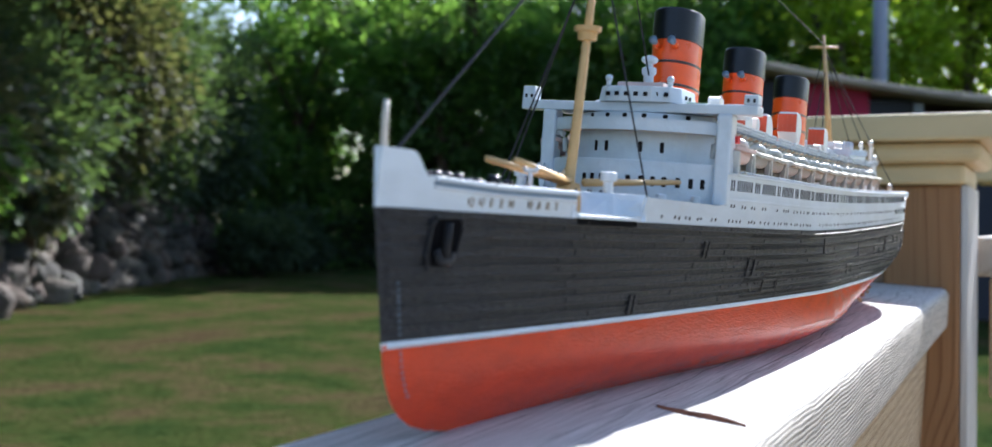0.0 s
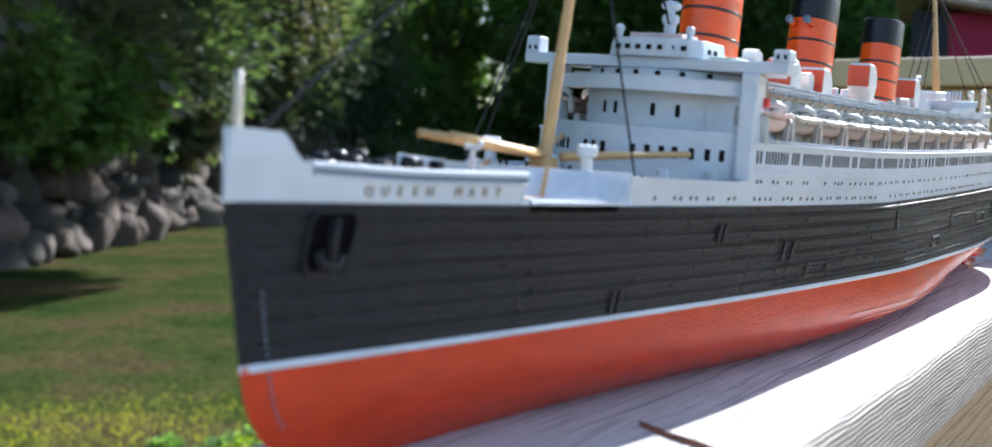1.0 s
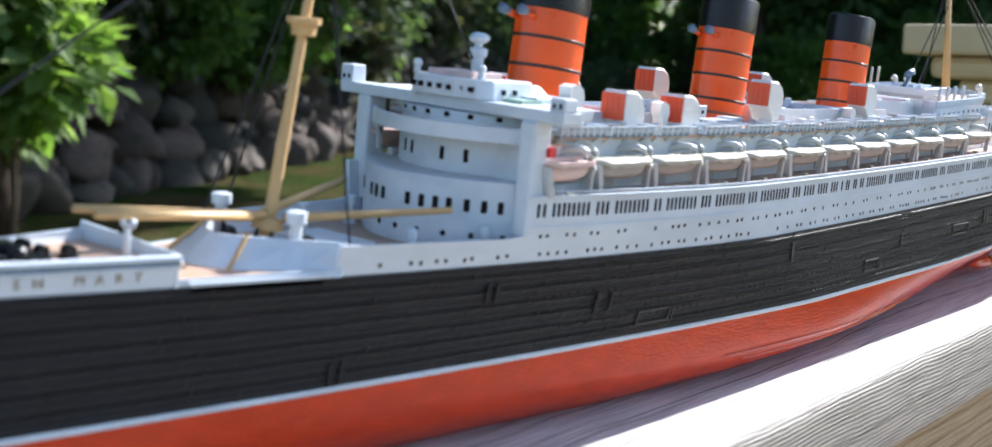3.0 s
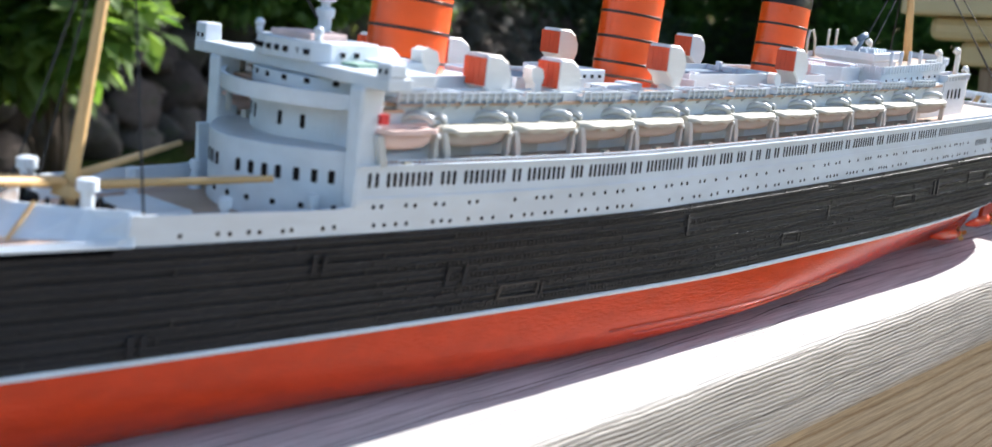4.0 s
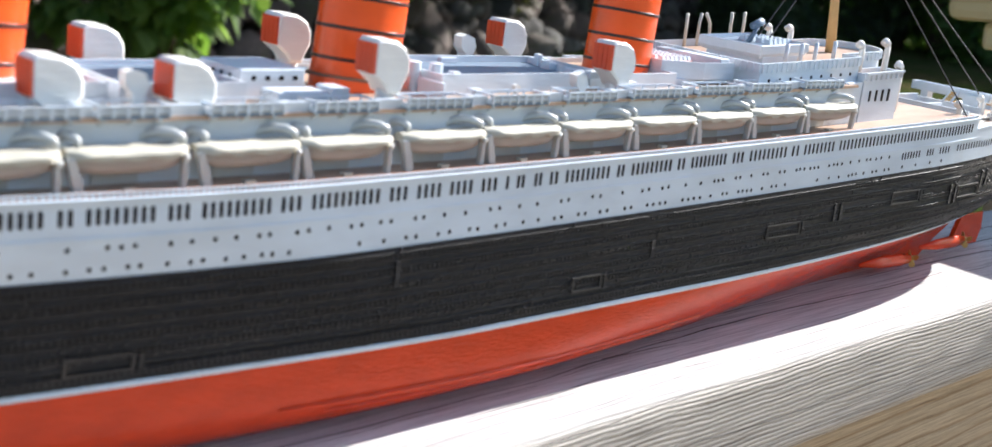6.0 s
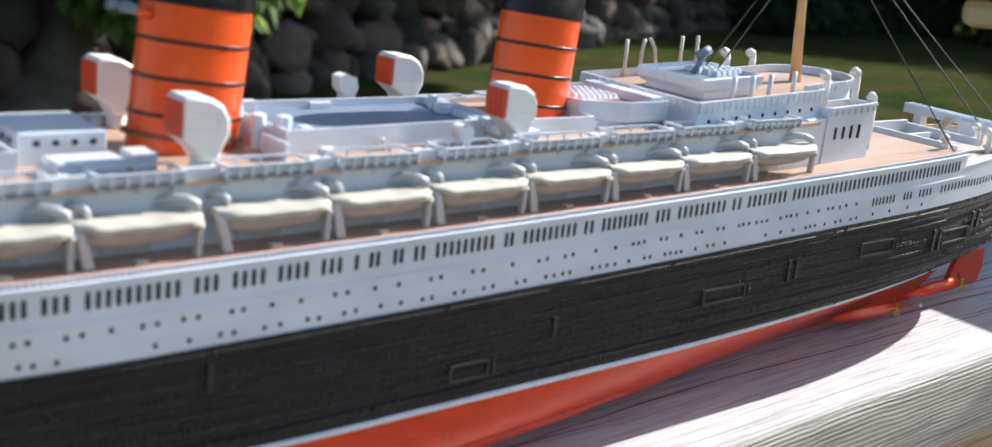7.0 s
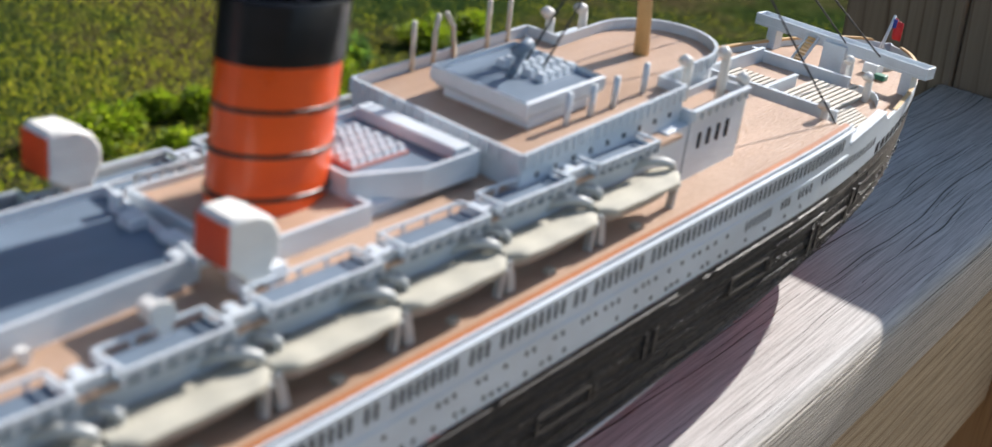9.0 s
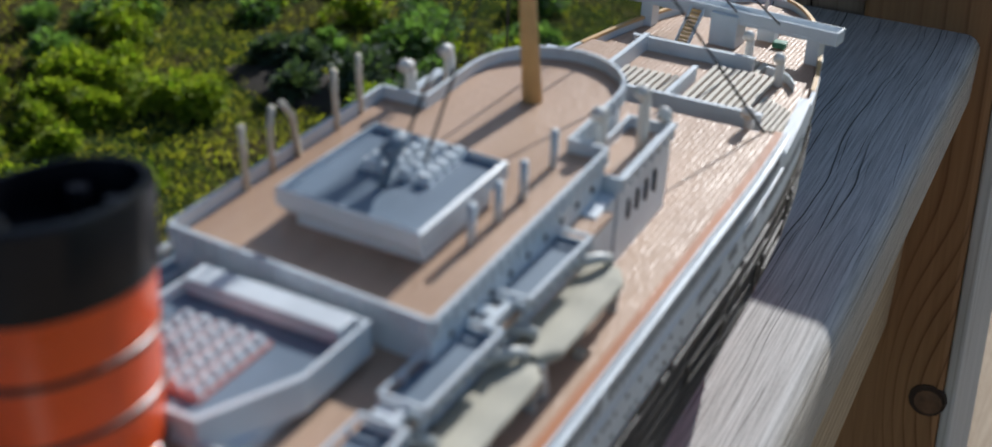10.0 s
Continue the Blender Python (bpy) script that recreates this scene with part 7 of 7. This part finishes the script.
block("deck_gear", 0.0095, 0.0125, 0.5110, 0.5135, 0.0498, 0.0512, GREEN, "small dark green deck gear")
bm = bmesh.new()
tube(bm, [(0.007, 0.5235, 0.0498), (0.007, 0.5235, 0.0514)], [0.0028, 0.0026], 14)
part("capstan", bm, CREAM, ship, auto=40)
bm = bmesh.new()
loft(bm, [[(s * (half(y, 0.0505) - o), y, 0.0513 + d) for o, d in ((0, 0), (0.0010, 0), (0.0010, 0.0006), (0, 0.0006))] for s in (1,) for y in [0.486 + 0.055 * i / 24 for i in range(25)]])
loft(bm, [[(-(half(y, 0.0505) - o), y, 0.0513 + d) for o, d in ((0, 0), (0.0010, 0), (0.0010, 0.0006), (0, 0.0006))] for y in [0.486 + 0.055 * i / 24 for i in range(25)]])
part("stern_rail", bm, MAST, ship, "ochre stern rail")
flag = new("ensign")
flag.parent = ship
flag["label"] = "red ensign on a white staff at the stern"
bm = bmesh.new()
tube(bm, [(0.0006, 0.5350, 0.0498), (0.0014, 0.5385, 0.0605)], [0.0005, 0.0004], 7)
part("flagstaff", bm, WHITE, flag, smooth=True)
bm = bmesh.new()
rows = []
for i in range(9):
    u = i / 8
    rows.append([(0.0015 + 0.0022 * u + 0.0004 * math.sin(7 * u + 1.2 * w), 0.5382 + 0.0010 * u + 0.0006 * math.sin(9 * u), 0.0598 - 0.0052 * w - 0.0012 * u) for w in (0, 0.33, 0.66, 1)])
loft(bm, rows, closed=False)
cloth = part("cloth", bm, FLAGRED, flag, "red ensign cloth", smooth=True)
m = cloth.modifiers.new("thickness", "SOLIDIFY")
m.thickness = 0.00015
bm = bmesh.new()
box(bm, 0.0015, 0.0026, 0.5377, 0.5380, 0.0572, 0.0596)
part("canton", bm, FLAGBLUE, flag, "blue canton")

# underwater gear
bm = bmesh.new()
loft(bm, [[(-0.0009, y0, z), (0.0009, y0, z), (0.0003, y1, z), (-0.0003, y1, z)] for y0, y1, z in ((0.511, 0.5330, 0.0006), (0.513, 0.5350, 0.006), (0.516, 0.5340, 0.0125))])
part("rudder", bm, RED, ship, "red rudder", bevel=0.0002)
for s in (1, -1):
    for x, y0, y1, z, xs in ((0.0100, 0.425, 0.464, 0.0042, 0.014), (0.0075, 0.470, 0.5060, 0.0060, 0.010)):
        bm = bmesh.new()
        loft(bm, [[(s * (xs + (x - xs) * t + r * math.cos(0.7854 * k)), y0 + (y1 - y0) * t, 0.0075 + (z - 0.0075) * t + 1.5 * r * math.sin(0.7854 * k)) for k in range(8)] for t, r in ((0, 0.0004), (0.4, 0.0014), (0.8, 0.0015), (1, 0.0010))])
        part("shaft_bossing", bm, RED, ship, smooth=True)
        prop = new("propeller")
        prop.parent = ship
        prop.matrix_basis = pose(s * x, y1 + 0.001, z)
        prop["label"] = "small brass-coloured propeller"
        bm = bmesh.new()
        tube(bm, [(0, -0.0012, 0), (0, 0.0008, 0), (0, 0.0022, 0)], [0.0010, 0.0011, 0.0004], 9)
        part("hub", bm, GOLD, prop, smooth=True)
        for k in range(4):
            bm = bmesh.new()
            a = k * math.pi / 2 + 0.4
            c, d = math.cos(a), math.sin(a)
            loft(bm, [[(q * c - w * d * 0.8, w * 0.6 + o, q * d + w * c * 0.8) for w, o in ((-v, 0), (v, 0), (v, 0.0002), (-v, 0.0002))] for q, v in ((0.0007, 0.0005), (0.002, 0.0011), (0.0029, 0.0005))])
            part("blade", bm, GOLD, prop)
